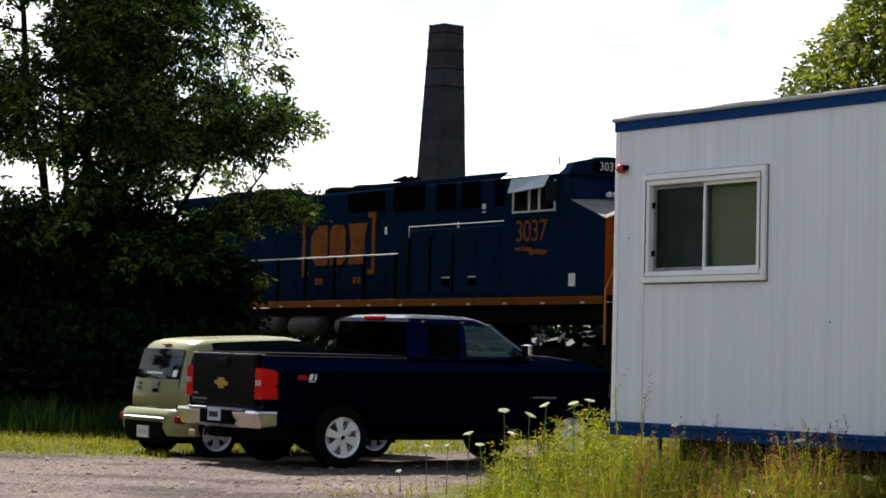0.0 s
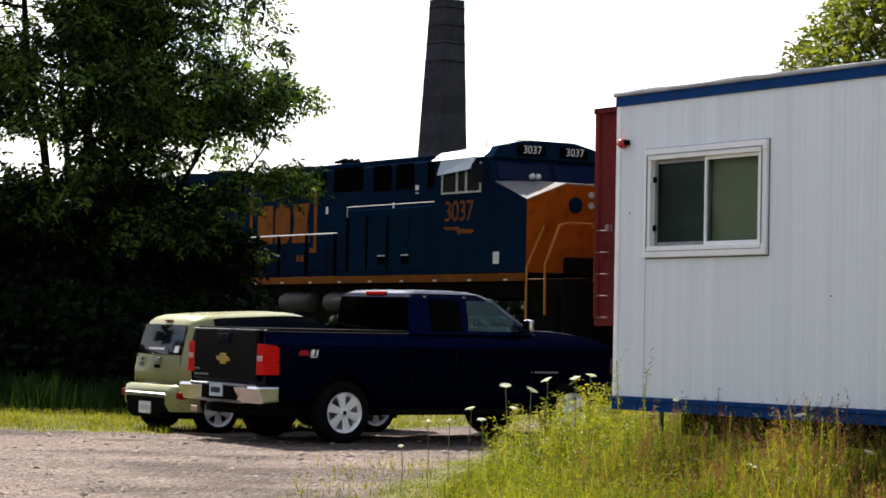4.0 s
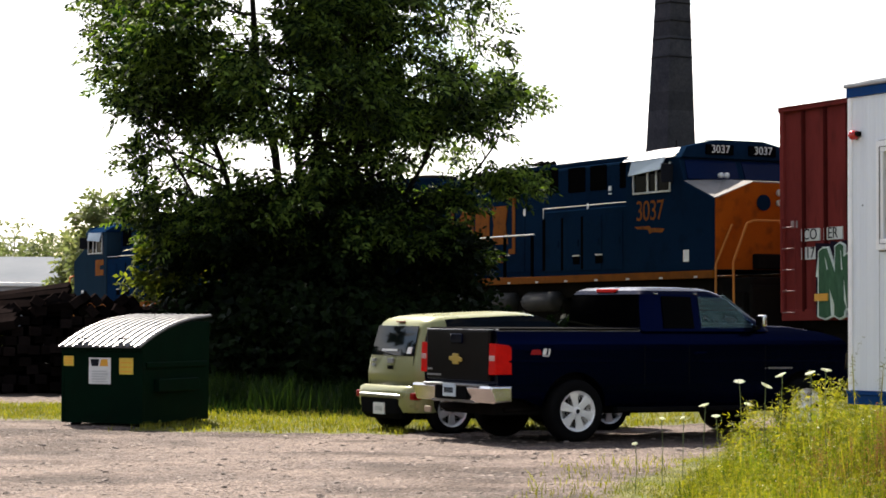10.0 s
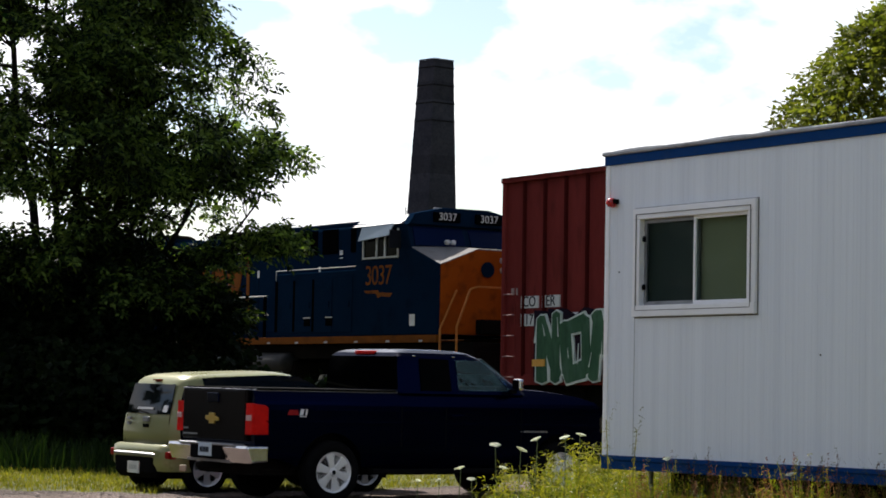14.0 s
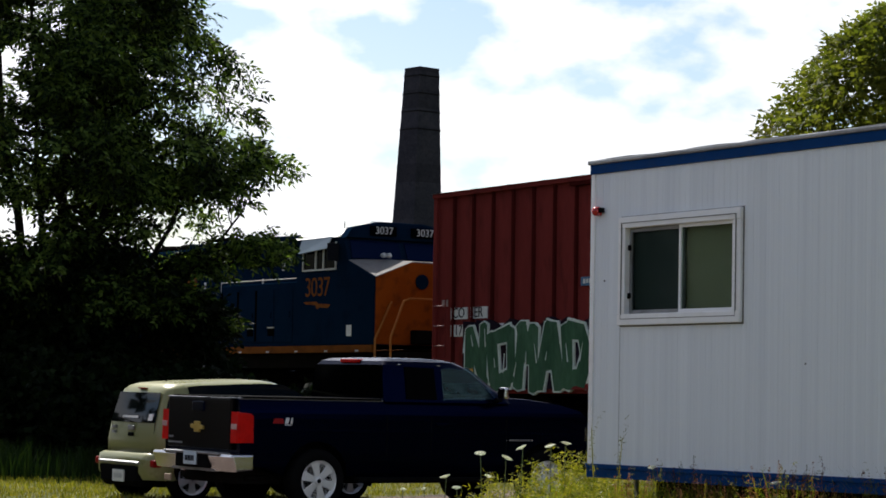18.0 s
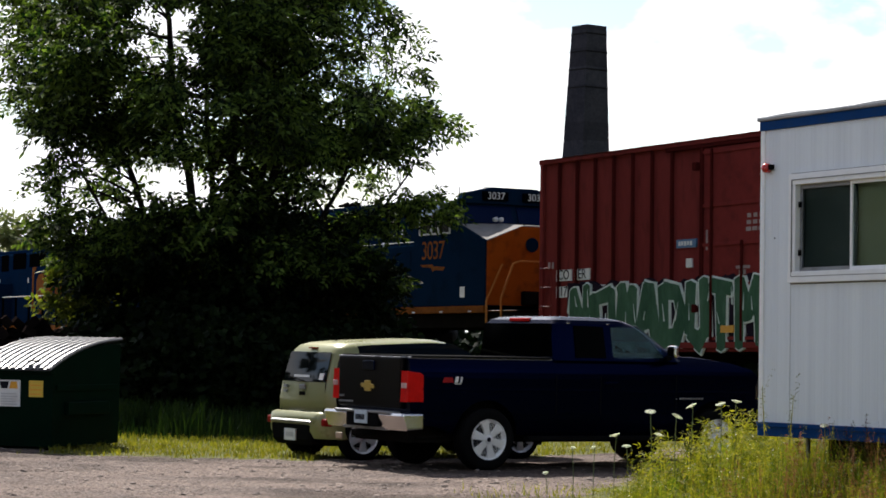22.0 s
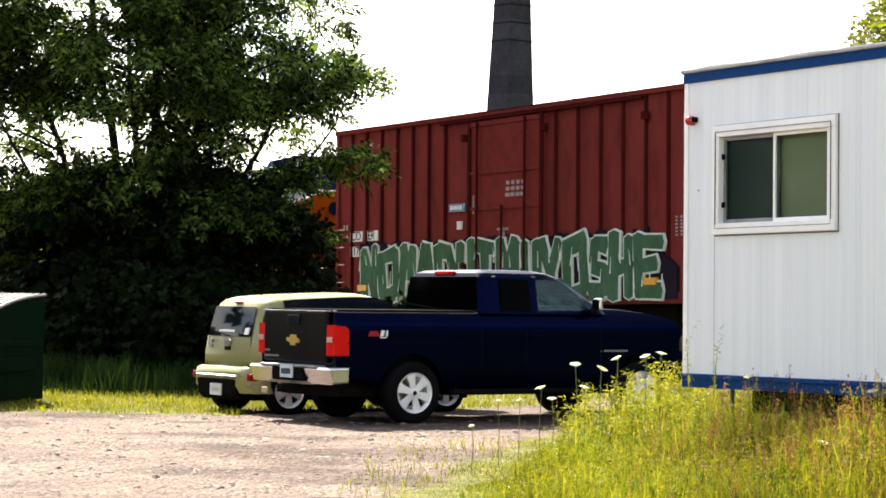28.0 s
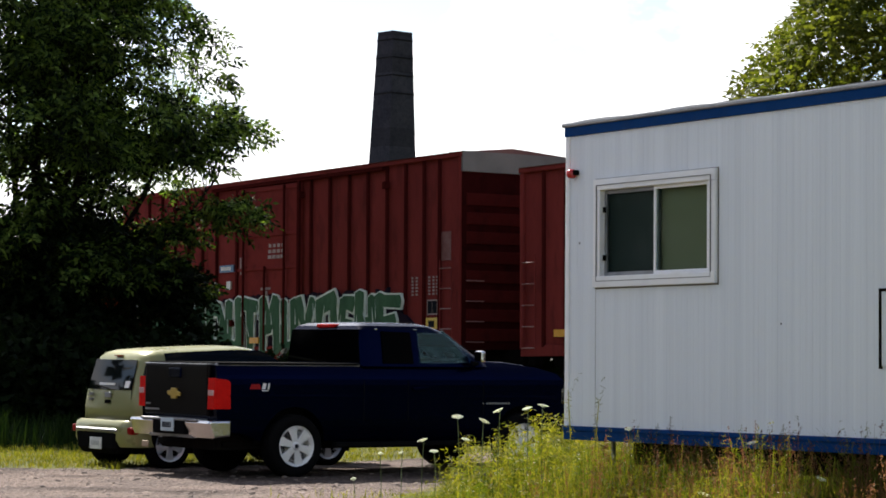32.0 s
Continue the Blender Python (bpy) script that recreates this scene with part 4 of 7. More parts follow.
        if name == "locomotive":
            lettering("road_number", "3037", 0.62, M_MARK, t, Matrix.Translation((tx, s * (H + 0.004), 3.27)) @ pose(0, 0, 0, 90, 0, 0 if s < 0 else 180), spacing=0.9)
            bolt = [(-0.62, 2.96), (-0.02, 2.96), (0.06, 2.9), (0.2, 2.91), (0.6, 2.88), (0.5, 2.8), (0.12, 2.82), (0.0, 2.78), (-0.08, 2.88), (-0.5, 2.9)]
        else:
            bolt = [(-0.1, 2.9), (0.75, 2.9), (0.75, 3.1), (0.35, 3.1), (0.35, 3.25), (0.75, 3.25), (0.75, 3.45), (-0.1, 3.45)]
        part("bolt_emblem", prism([(tx + flip * a, z) for a, z in bolt], min(s * H, s * (H + 0.006)), max(s * H, s * (H + 0.006)), "y"), M_MARK, t, "faded orange marking")
    part("hood", box((-20.6, -0.97, 1.95), (-5.42, 0.97, 4.5), 0.06), PAINT, t, "long dark blue engine hood")
    part("hood_roof", box((-12.0, -0.9, 4.5), (-5.44, 0.9, 4.62), 0.03), PAINT, t)
    part("radiator_wing", prism([(-1.5, 4.45), (-0.97, 4.1), (0.97, 4.1), (1.5, 4.45), (1.5, 4.62), (-1.5, 4.62)], -20.7, -15.6, "x", bevel=0.02), PAINT, t)
    for x in (-19.4, -17.6, -14.2, -13.0):
        part("roof_fan", lathe([(0.1, 0), (0.62, 0), (0.62, 0.14), (0.5, 0.2), (0.1, 0.2)], 16, m=Matrix.Translation((x, 0, 4.62 if x < -15.6 else 4.5)) @ pose(0, 0, 0, 90, 0, 0)), M_UNDER, t)
    horn = bmesh.new()
    for k in range(3):
        rod((-11.4 + 0.1 * k, -0.5 + 0.14 * k, 4.72), (-10.9 + 0.05 * k, -0.5 + 0.14 * k, 4.74), 0.03, 0.07, 8, horn)
    rod((-11.2, -0.4, 4.55), (-11.2, -0.4, 4.72), 0.05, n=6, bm=horn)
    part("air_horn", horn, M_UNDER, t)
    for y in (-0.7, 0.2):
        part("antenna", rod((-4.6, y, 4.66), (-4.6, y, 4.86), 0.012, n=5), M_UNDER, t)
    part("roof_rail", pipe([(-3.6, -0.6, 4.7), (-3.6, -0.6, 4.8), (-3.6, 0.6, 4.8), (-3.6, 0.6, 4.7)], 0.012), M_RAILING, t)
    for x, s in ((-0.75, 1), (-21.75, -1)):
        part("end_plate", box((x - 0.06, -1.4, 0.45), (x + 0.06, 1.4, 1.62), 0.02), M_UNDER, t)
        part("coupler", box((x, -0.14, 0.72), (x + s * 0.75, 0.14, 1.0), 0.04), M_UNDER, t)
        part("brake_hose", pipe([(x + s * 0.08, 0.5, 1.1), (x + s * 0.3, 0.52, 0.6), (x + s * 0.6, 0.5, 0.5)], 0.03), M_BLACK, t)
    part("rear_wall", box((-21.0, -0.95, 1.95), (-20.6, 0.95, 4.1), 0.04), PAINT, t)
    return t


M_TANK = mat("grey_reservoir_steel", (0.0275, 0.0275, 0.0286), (0.0165, 0.0165, 0.01705), 0.6, scale=3, grime=0.3, spec=0.1)
# pale base colour stands in for the sky's sheen on the nose top
M_NOSETOP = mat("grey_beige_nose_sheen", (0.27, 0.255, 0.245), (0.2, 0.19, 0.18), 0.85, scale=1, grime=0.3, bump=0.03, spec=0.05)
M_SHADE = mat("pale_blue_sun_shade", (0.2, 0.26, 0.32), (0.16, 0.21, 0.27), 0.6, scale=2, bump=0, spec=0.05)
M_RAILORANGE = mat("worn_orange_rail", (0.5, 0.2, 0.04), (0.38, 0.14, 0.03), 0.6, scale=6, bump=0, spec=0.1)
M_STRIPE = mat("dull_orange_stripe", (0.195, 0.06375, 0.009), (0.1425, 0.045, 0.0075), 0.6, scale=1.2, fine=10, bump=0, grime=0.5, grime_col=(0.0375, 0.01875, 0.009), spec=0.01)
M_DARKBLUEGLASS = glass_mat("blue_tinted_windscreen", (0.003, 0.009, 0.04), 0.05, 0.05)

# strokes of the painted letters, each in a unit square
GLYPHS = (
    [(0.12, 0, 0.12, 1), (0.12, 0.95, 0.85, 0.05), (0.85, 0, 0.85, 1)],
    [(0.2, 0.1, 0.1, 0.8), (0.1, 0.85, 0.8, 0.95), (0.85, 0.9, 0.85, 0.15), (0.8, 0.1, 0.2, 0.05)],
    [(0.08, 0, 0.15, 1), (0.15, 1, 0.5, 0.45), (0.5, 0.45, 0.85, 1), (0.85, 1, 0.92, 0)],
    [(0.05, 0, 0.45, 1), (0.45, 1, 0.6, 1), (0.6, 1, 0.95, 0), (0.25, 0.4, 0.75, 0.4)],
    [(0.12, 0, 0.12, 1), (0.12, 0.95, 0.65, 0.9), (0.65, 0.9, 0.9, 0.5), (0.9, 0.5, 0.6, 0.08), (0.6, 0.08, 0.12, 0.05)],
    [(0.15, 0, 0.15, 1), (0.15, 0.5, 0.85, 0.55), (0.85, 0, 0.85, 1)],
    [(0.1, 1, 0.1, 0.2), (0.1, 0.15, 0.5, 0.02), (0.5, 0.02, 0.9, 0.2), (0.9, 0.2, 0.9, 1)],
    [(0.1, 0.95, 0.9, 0.95), (0.5, 0.95, 0.5, 0)],
    [(0.1, 1, 0.5, 0.5), (0.9, 1, 0.5, 0.5), (0.5, 0.5, 0.5, 0)],
    [(0.85, 0.9, 0.3, 0.95), (0.25, 0.9, 0.15, 0.6), (0.2, 0.55, 0.8, 0.45), (0.85, 0.4, 0.75, 0.1), (0.7, 0.05, 0.1, 0.08)],
    [(0.12, 0, 0.12, 1), (0.12, 0.95, 0.9, 0.95), (0.12, 0.5, 0.7, 0.5), (0.12, 0.05, 0.95, 0.05)],
)


def stroke_shape(rng, gi, ox, w, z0, z1, width, y):
    """One painted shape of heavy strokes, as thin raised plates."""
    bm = bmesh.new()
    for a, b, c, d in GLYPHS[gi]:
        p = Vector((ox + a * w + rng.uniform(-0.05, 0.05), z0 + b * (z1 - z0) + rng.uniform(-0.06, 0.06)))
        q = Vector((ox + c * w + rng.uniform(-0.05, 0.05), z0 + d * (z1 - z0) + rng.uniform(-0.06, 0.06)))
        e = (q - p).normalized()
        nrm = Vector((-e.y, e.x)) * width
        e = e * width * 0.75
        y -= 0.0003
        k0, k1 = rng.uniform(0.75, 1.25), rng.uniform(0.75, 1.25)
        prism([tuple(v) for v in (p - e * 0.6 - nrm * k0, p - e, p - e * 0.5 + nrm * k0, q + e * 0.5 + nrm * k1, q + e, q + e * 0.6 - nrm * k1)], y, -0.01, "y", bm)
    return bm


def boxcar(name, label, painted, zt=5.12):
    t = thing(name, Matrix.Identity(4), label, "boxcar", "boxcars of the train")
    L, W, zb = 15.49, 3.0, 1.05
    part("body", box((0.0, 0.06, zb), (L, W - 0.06, zt), 0.01), M_BOX, t, "oxide red ribbed steel body")
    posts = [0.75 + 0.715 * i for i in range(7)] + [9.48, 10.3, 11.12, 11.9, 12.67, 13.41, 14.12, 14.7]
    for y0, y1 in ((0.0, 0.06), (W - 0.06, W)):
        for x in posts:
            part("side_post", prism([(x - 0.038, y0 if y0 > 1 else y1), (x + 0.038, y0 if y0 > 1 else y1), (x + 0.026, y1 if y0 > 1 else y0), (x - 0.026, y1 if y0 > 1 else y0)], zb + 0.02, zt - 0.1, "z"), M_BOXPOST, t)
        for x in (0.0, L - 0.12):
            part("corner_post", box((x, y0 - 0.004, zb), (x + 0.12, y1 + 0.004, zt), 0.01), M_BOX, t)
    part("top_chord", box((-0.02, -0.03, zt - 0.1), (L + 0.02, W + 0.03, zt), 0.02), M_BOX, t)
    part("roof", prism([(-0.06, zt), (W / 2, zt + 0.12), (W + 0.06, zt)], -0.03, L + 0.03, "x"), M_ROOFBOX, t, "galvanised red-brown roof, lightened as if sunlit")
    for i in range(13):
        x = 0.3 + i * 1.24
        part("roof_rib", prism([(-0.07, zt + 0.005), (W / 2, zt + 0.16), (W + 0.07, zt + 0.005)], x, x + 0.09, "x"), M_ROOFBOX, t)
    part("side_sill", box((-0.0, 0.02, zb - 0.16), (L, 0.1, zb + 0.06), 0.01), M_BOX, t)
    part("side_sill", box((-0.0, W - 0.1, zb - 0.16), (L, W - 0.02, zb + 0.06), 0.01), M_BOX, t)
    part("centre_sill", box((-0.5, W / 2 - 0.25, 0.7), (L + 0.5, W / 2 + 0.25, 1.05)), M_UNDER, t)
    part("floor_bearer", box((0.5, 0.3, 0.85), (L - 0.5, W - 0.3, 1.05)), M_UNDER, t)
    # sliding door
    d = part("door", box((6.12, -0.02, 1.12), (9.06, 0.06, zt - 0.2), 0.01), M_BOXDOOR, t, "sliding plug door")
    for x in (6.12, 8.98):
        part("door_stile", box((x, -0.06, 1.08), (x + 0.1, 0.0, zt - 0.18), 0.01), M_BOXPOST, d)
    for z in (1.15, 2.2, 3.0, 3.78, zt - 0.28):
        part("door_rail", box((6.2, -0.05, z - 0.035), (9.0, -0.005, z + 0.035), 0.01), M_BOXDOOR, d)
    for x in (6.55, 7.55, 8.45):
        part("locking_rod", rod((x, -0.08, 1.1), (x, -0.08, zt - 0.22 if x != 7.55 else 3.05), 0.03, n=6), M_BOXPOST, d)
    for x, z in ((6.0, 4.58), (6.0, 1.75), (9.15, zt - 0.5), (12.75, 4.6)):
        part("bracket", box((x - 0.06, -0.12, z - 0.08), (x + 0.06, 0.02, z + 0.08), 0.015), M_BOXPOST, d)
    part("door_track", box((4.9, -0.07, 0.96), (11.3, 0.04, 1.08), 0.01), M_BOX, t)
    part("door_track", box((4.9, -0.05, zt - 0.18), (12.6, 0.05, zt - 0.11), 0.01), M_BOXPOST, t)
    # ends: pressed ribs, weathered white top panel, ladders
    for x, s in ((0.0, -1), (L, 1)):
        for k in range(7 if zt < 5 else 8):
            z = 1.35 + 0.4 * k
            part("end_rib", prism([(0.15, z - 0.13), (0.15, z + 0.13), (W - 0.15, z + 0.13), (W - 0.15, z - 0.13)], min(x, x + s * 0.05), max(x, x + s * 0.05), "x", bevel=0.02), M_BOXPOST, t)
        part("end_panel", box((min(x, x + s * 0.056), 0.04, zt - 0.4), (max(x, x + s * 0.056), W - 0.04, zt + 0.02)), M_CAPWHITE, t, "weathered white top end panel")
        part("end_sheet", box((min(x, x + s * 0.02), 0.05, zb), (max(x, x + s * 0.02), W - 0.05, zt - 0.41)), M_ENDSHEET, t, "dark red end sheet with shade in its colour")
        lx = 0.16 if s < 0 else L - 0.62
        lad = part("ladder", rod((lx, -0.07, 1.0), (lx, -0.07, 2.9), 0.014, n=6), M_BOX, t)
        part("ladder_side", rod((lx + 0.44, -0.07, 1.0), (lx + 0.44, -0.07, 2.9), 0.014, n=6), M_BOX, lad)
        for k in range(5):
            part("rung", rod((lx, -0.07, 1.05 + 0.42 * k), (lx + 0.44, -0.07, 1.05 + 0.42 * k), 0.014, n=6), M_RUNG, lad)
        for k in range(4):
            part("end_rung", rod((x + s * 0.1, 0.1, 1.2 + 0.42 * k), (x + s * 0.1, 0.55, 1.2 + 0.42 * k), 0.014, n=6), M_RUNG, lad)
        part("coupler", box((min(x, x + s * 0.75), W / 2 - 0.12, 0.72), (max(x, x + s * 0.75), W / 2 + 0.12, 0.98), 0.04), M_UNDER, t)
        bx = 2.3 if s < 0 else L - 2.3
        b = bogie(t, bx, (-0.85, 0.85), 0.46, 0.98, W / 2)
        for a in (-0.85, 0.85):
            w = wheelset(b, a, 0.46, face=W / 2)
            WHEELS.append((w, 0.46, name))
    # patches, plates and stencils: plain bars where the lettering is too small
    def plate(nm, x0, x1, z0, z1, m, lab="", y=-0.012):
        return part(nm, box((x0, y, z0), (x1, 0.062, z1)), m, t, lab)

    if painted:
        for z0, z1, txt in ((2.44, 2.68, ("CO", "ER")), (2.08, 2.32, ("17", "84", "9"))):
            for k, s in enumerate(txt):
                x0 = 0.66 + 0.73 * k
                pl = plate("patch", x0, x0 + 0.6, z0, z1, M_WHITE, "white painted patch", 0.03)
                lettering("stencil", s, 0.3, M_INK, pl, Matrix.Translation((x0 + 0.3, 0.026, (z0 + z1) / 2)) @ pose(0, 0, 0, 90, 0, 0))
        pl = plate("sign_plate", 5.22, 5.9, 2.98, 3.15, M_SIGNBLUE, "small blue plate", 0.02)
        for k in range(5):
            part("sign_bar", box((5.3 + 0.1 * k, 0.014, 3.02 + 0.01 * (k % 2)), (5.37 + 0.1 * k, 0.02, 3.11)), M_WHITE, pl)
        plate("paper_notice", 5.56, 5.76, 2.58, 2.76, M_WHITE, "white paper notice", 0.02)
        for k in range(3):
            for j in range(4):
                plate("stencil_bar", 7.62 + 0.2 * j + 0.02 * k, 7.78 + 0.2 * j, 3.22 + 0.13 * k, 3.3 + 0.13 * k, M_STENCIL, y=-0.026)
        plate("stencil_bar", 7.3, 7.75, 2.5, 2.56, M_STENCIL, y=-0.026)
        plate("stencil_bar", 7.4, 7.62, 2.38, 2.48, M_STENCIL, y=-0.026)
        plate("stencil_bar", 6.3, 6.36, 2.9, 3.3, M_STENCIL, y=-0.026)
        for x in (13.62, 13.78, 14.26, 14.42, 14.56):
            for k in range(6):
                plate("stencil_bar", x, x + 0.07, 2.2 + 0.07 * k, 2.24 + 0.07 * k, M_STENCIL, y=0.045)
        fr = plate("stencil_frame", 14.22, 14.62, 1.78, 2.1, M_STENCIL, "white framed stencil", 0.045)
        for k in range(2):
            part("stencil_field", box((14.25 + 0.18 * k, 0.04, 1.81), (14.41 + 0.18 * k, 0.046, 2.07)), M_INK, fr)
        pl = plate("placard", 14.2, 14.62, 1.48, 1.72, M_YELLOW, "yellow placard", 0.03)
        part("placard_mark", box((14.3, 0.024, 1.52), (14.52, 0.03, 1.66)), M_INK, pl)
        for x in (0.3, 0.42):
            plate("stencil_bar", x, x + 0.09, 2.72, 2.86, M_STENCIL, y=0.04)
        plate("rust_tag", 14.75, 15.1, 2.9, 3.5, M_FADED, "faded chalk scrawl", 0.05)
    for x in (1.25, 6.9, 12.75, 14.3):
        plate("reflector", x, x + 0.42, 1.26, 1.4, M_ORANGE, "amber reflector strip", -0.095)
    if painted:
        rng = random.Random(5)
        order = (0, 1, 2, 3, 4, 6, 7, 2, 6, 8, 1, 9, 5, 10)
        lo, hi = 1.06, 2.2
        z = [1.0]
        edge = [(1.35, 1.0)]
        bm = bmesh.new()
        n = 26
        for i in range(n):
            a = 1.2 + i * (12.55 / n)
            drop = 0.35 * max(0, i - 23)
            prism([(a, 0.98), (a + 12.55 / n, 0.98), (a + 12.55 / n, 2.32 - drop + rng.uniform(-0.08, 0.1)), (a + 6.2 / n, 2.29 - drop * 0.8 + rng.uniform(-0.08, 0.14)), (a, 2.32 - drop * 0.7 + rng.uniform(-0.06, 0.1))], -0.022, 0.06, "y", bm)
        part("paint_shadow", bm, M_PAINT_DARK, t, "black sprayed surround")
        x = 1.42
        for k, gi in enumerate(order):
            w = 0.74 + 0.16 * math.sin(k * 2.1)
            for nm, wide, y, m in (("painted_outline", 0.198, -0.064, M_PAINT_PALE), ("painted_shape", 0.155, -0.074, M_PAINT_GREEN)):
                part(nm, stroke_shape(random.Random(70 + k), gi, x, w, lo, hi, wide, y - 0.0016 * (k % 2)), m, t, "green sprayed block shape" if m is M_PAINT_GREEN else "pale sprayed outline")
            x += w + 0.11
        for k in range(34):
            x = 1.35 + k * 0.365 + rng.uniform(-0.08, 0.08)
            z = rng.uniform(1.2, 1.9)
            part("painted_fleck", prism([(x, z), (x + 0.03, z), (x + rng.uniform(-0.08, 0.1), z + rng.uniform(0.15, 0.4))], -0.084, -0.06, "y"), M_PAINT_PALE, t)
    return t


# roof red is lightened to paint the sunny highlight along its edge
M_ROOFBOX = mat("sunlit_oxide_roof", (0.26, 0.12, 0.11), (0.17, 0.07, 0.065), 0.5, 0.2, scale=1)
# the car end's deep shade is painted in by this near-black red
M_ENDSHEET = mat("shade_dark_end_red", (0.04, 0.006, 0.0055), (0.026, 0.004, 0.004), 0.7, scale=1, fine=10, bump=0.05, grime=0.6, grime_col=(0.008, 0.003, 0.003), spec=0.0)
M_RUNG = mat("worn_ladder_rung", (0.22, 0.1, 0.09), (0.16, 0.06, 0.055), 0.6)
M_STENCIL = mat("faded_white_stencil", (0.38, 0.3, 0.28), (0.25, 0.17, 0.16), 0.7, scale=6, bump=0)
M_FADED = mat("chalk_on_red", (0.22, 0.1, 0.09), (0.15, 0.04, 0.035), 0.7, scale=5, fine=18, bump=0)

LOCO_B = locomotive("locomotive", "dark blue and orange diesel locomotive coupled to boxcar")
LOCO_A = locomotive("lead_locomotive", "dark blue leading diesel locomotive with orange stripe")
CAR_A = boxcar("boxcar", "oxide red boxcar with green graffiti", True)
CAR_B = boxcar("following_boxcar", "plain oxide red boxcar with amber reflectors", False, 4.62)
# ---- parked vehicles ----
def arch(cx, cz, r, zb, n=10):
    """Points of a wheel opening from front to rear along the lower edge."""
    a0 = math.asin(max(-1, min(1, (zb - cz) / r)))
    return [(cx + r * math.cos(a), cz + r * math.sin(a)) for a in [a0 + (math.pi - 2 * a0) * i / n for i in range(n + 1)]]


def road_wheel(parent, m, r, rim, width, spokes):
    w = part("wheel", lathe([(rim - 0.02, 0.03), (rim + 0.01, 0.0), (r - 0.05, -0.005), (r - 0.012, 0.02), (r, 0.05), (r, width - 0.05), (r - 0.012, width - 0.02), (rim, width), (rim - 0.02, width - 0.04)], 36), M_BLACK, parent, "", True)
    w.matrix_basis = m
    part("rim", lathe([(rim - 0.035, 0.03), (rim + 0.004, -0.004), (rim + 0.004, 0.03), (rim - 0.015, 0.09), (rim - 0.03, 0.09)], 36), M_ALLOY, w, "cast alloy rim")
    part("brake_disc", lathe([(0.05, 0.1), (rim - 0.03, 0.1), (rim - 0.03, 0.11), (0.05, 0.11)], 24), M_UNDER, w)
    for k in range(spokes):
        a = 2 * math.pi * k / spokes + 0.3
        e = Matrix.Rotation(a, 4, "Y")
        sp = prism([(0.05, -0.04), (rim * 0.6, -0.048), (rim - 0.01, -0.072), (rim - 0.01, 0.072), (rim * 0.6, 0.048), (0.05, 0.04)], 0.012, 0.05, "y", bevel=0.008, m=e)
        part("spoke", sp, M_ALLOY, w)
    part("hub_cap", lathe([(0.01, -0.004), (0.05, 0.0), (0.062, 0.02), (0.062, 0.06)], 16), M_ALLOY, w, "", True)
    part("hub_mark", lathe([(0.005, -0.008), (0.028, -0.007), (0.03, 0.0)], 12), M_INK, w)
    return w


def bars(parent, m, x0, x1, z0, z1, n, material, y=-0.004):
    """A row of plain bars in place of lettering."""
    step = (x1 - x0) / n
    for k in range(n):
        b = part("letter_bar", box((x0 + k * step + step * 0.12, y, z0), (x0 + (k + 1) * step - step * 0.12, y + 0.003, z1)), material, parent)
        b.matrix_basis = m


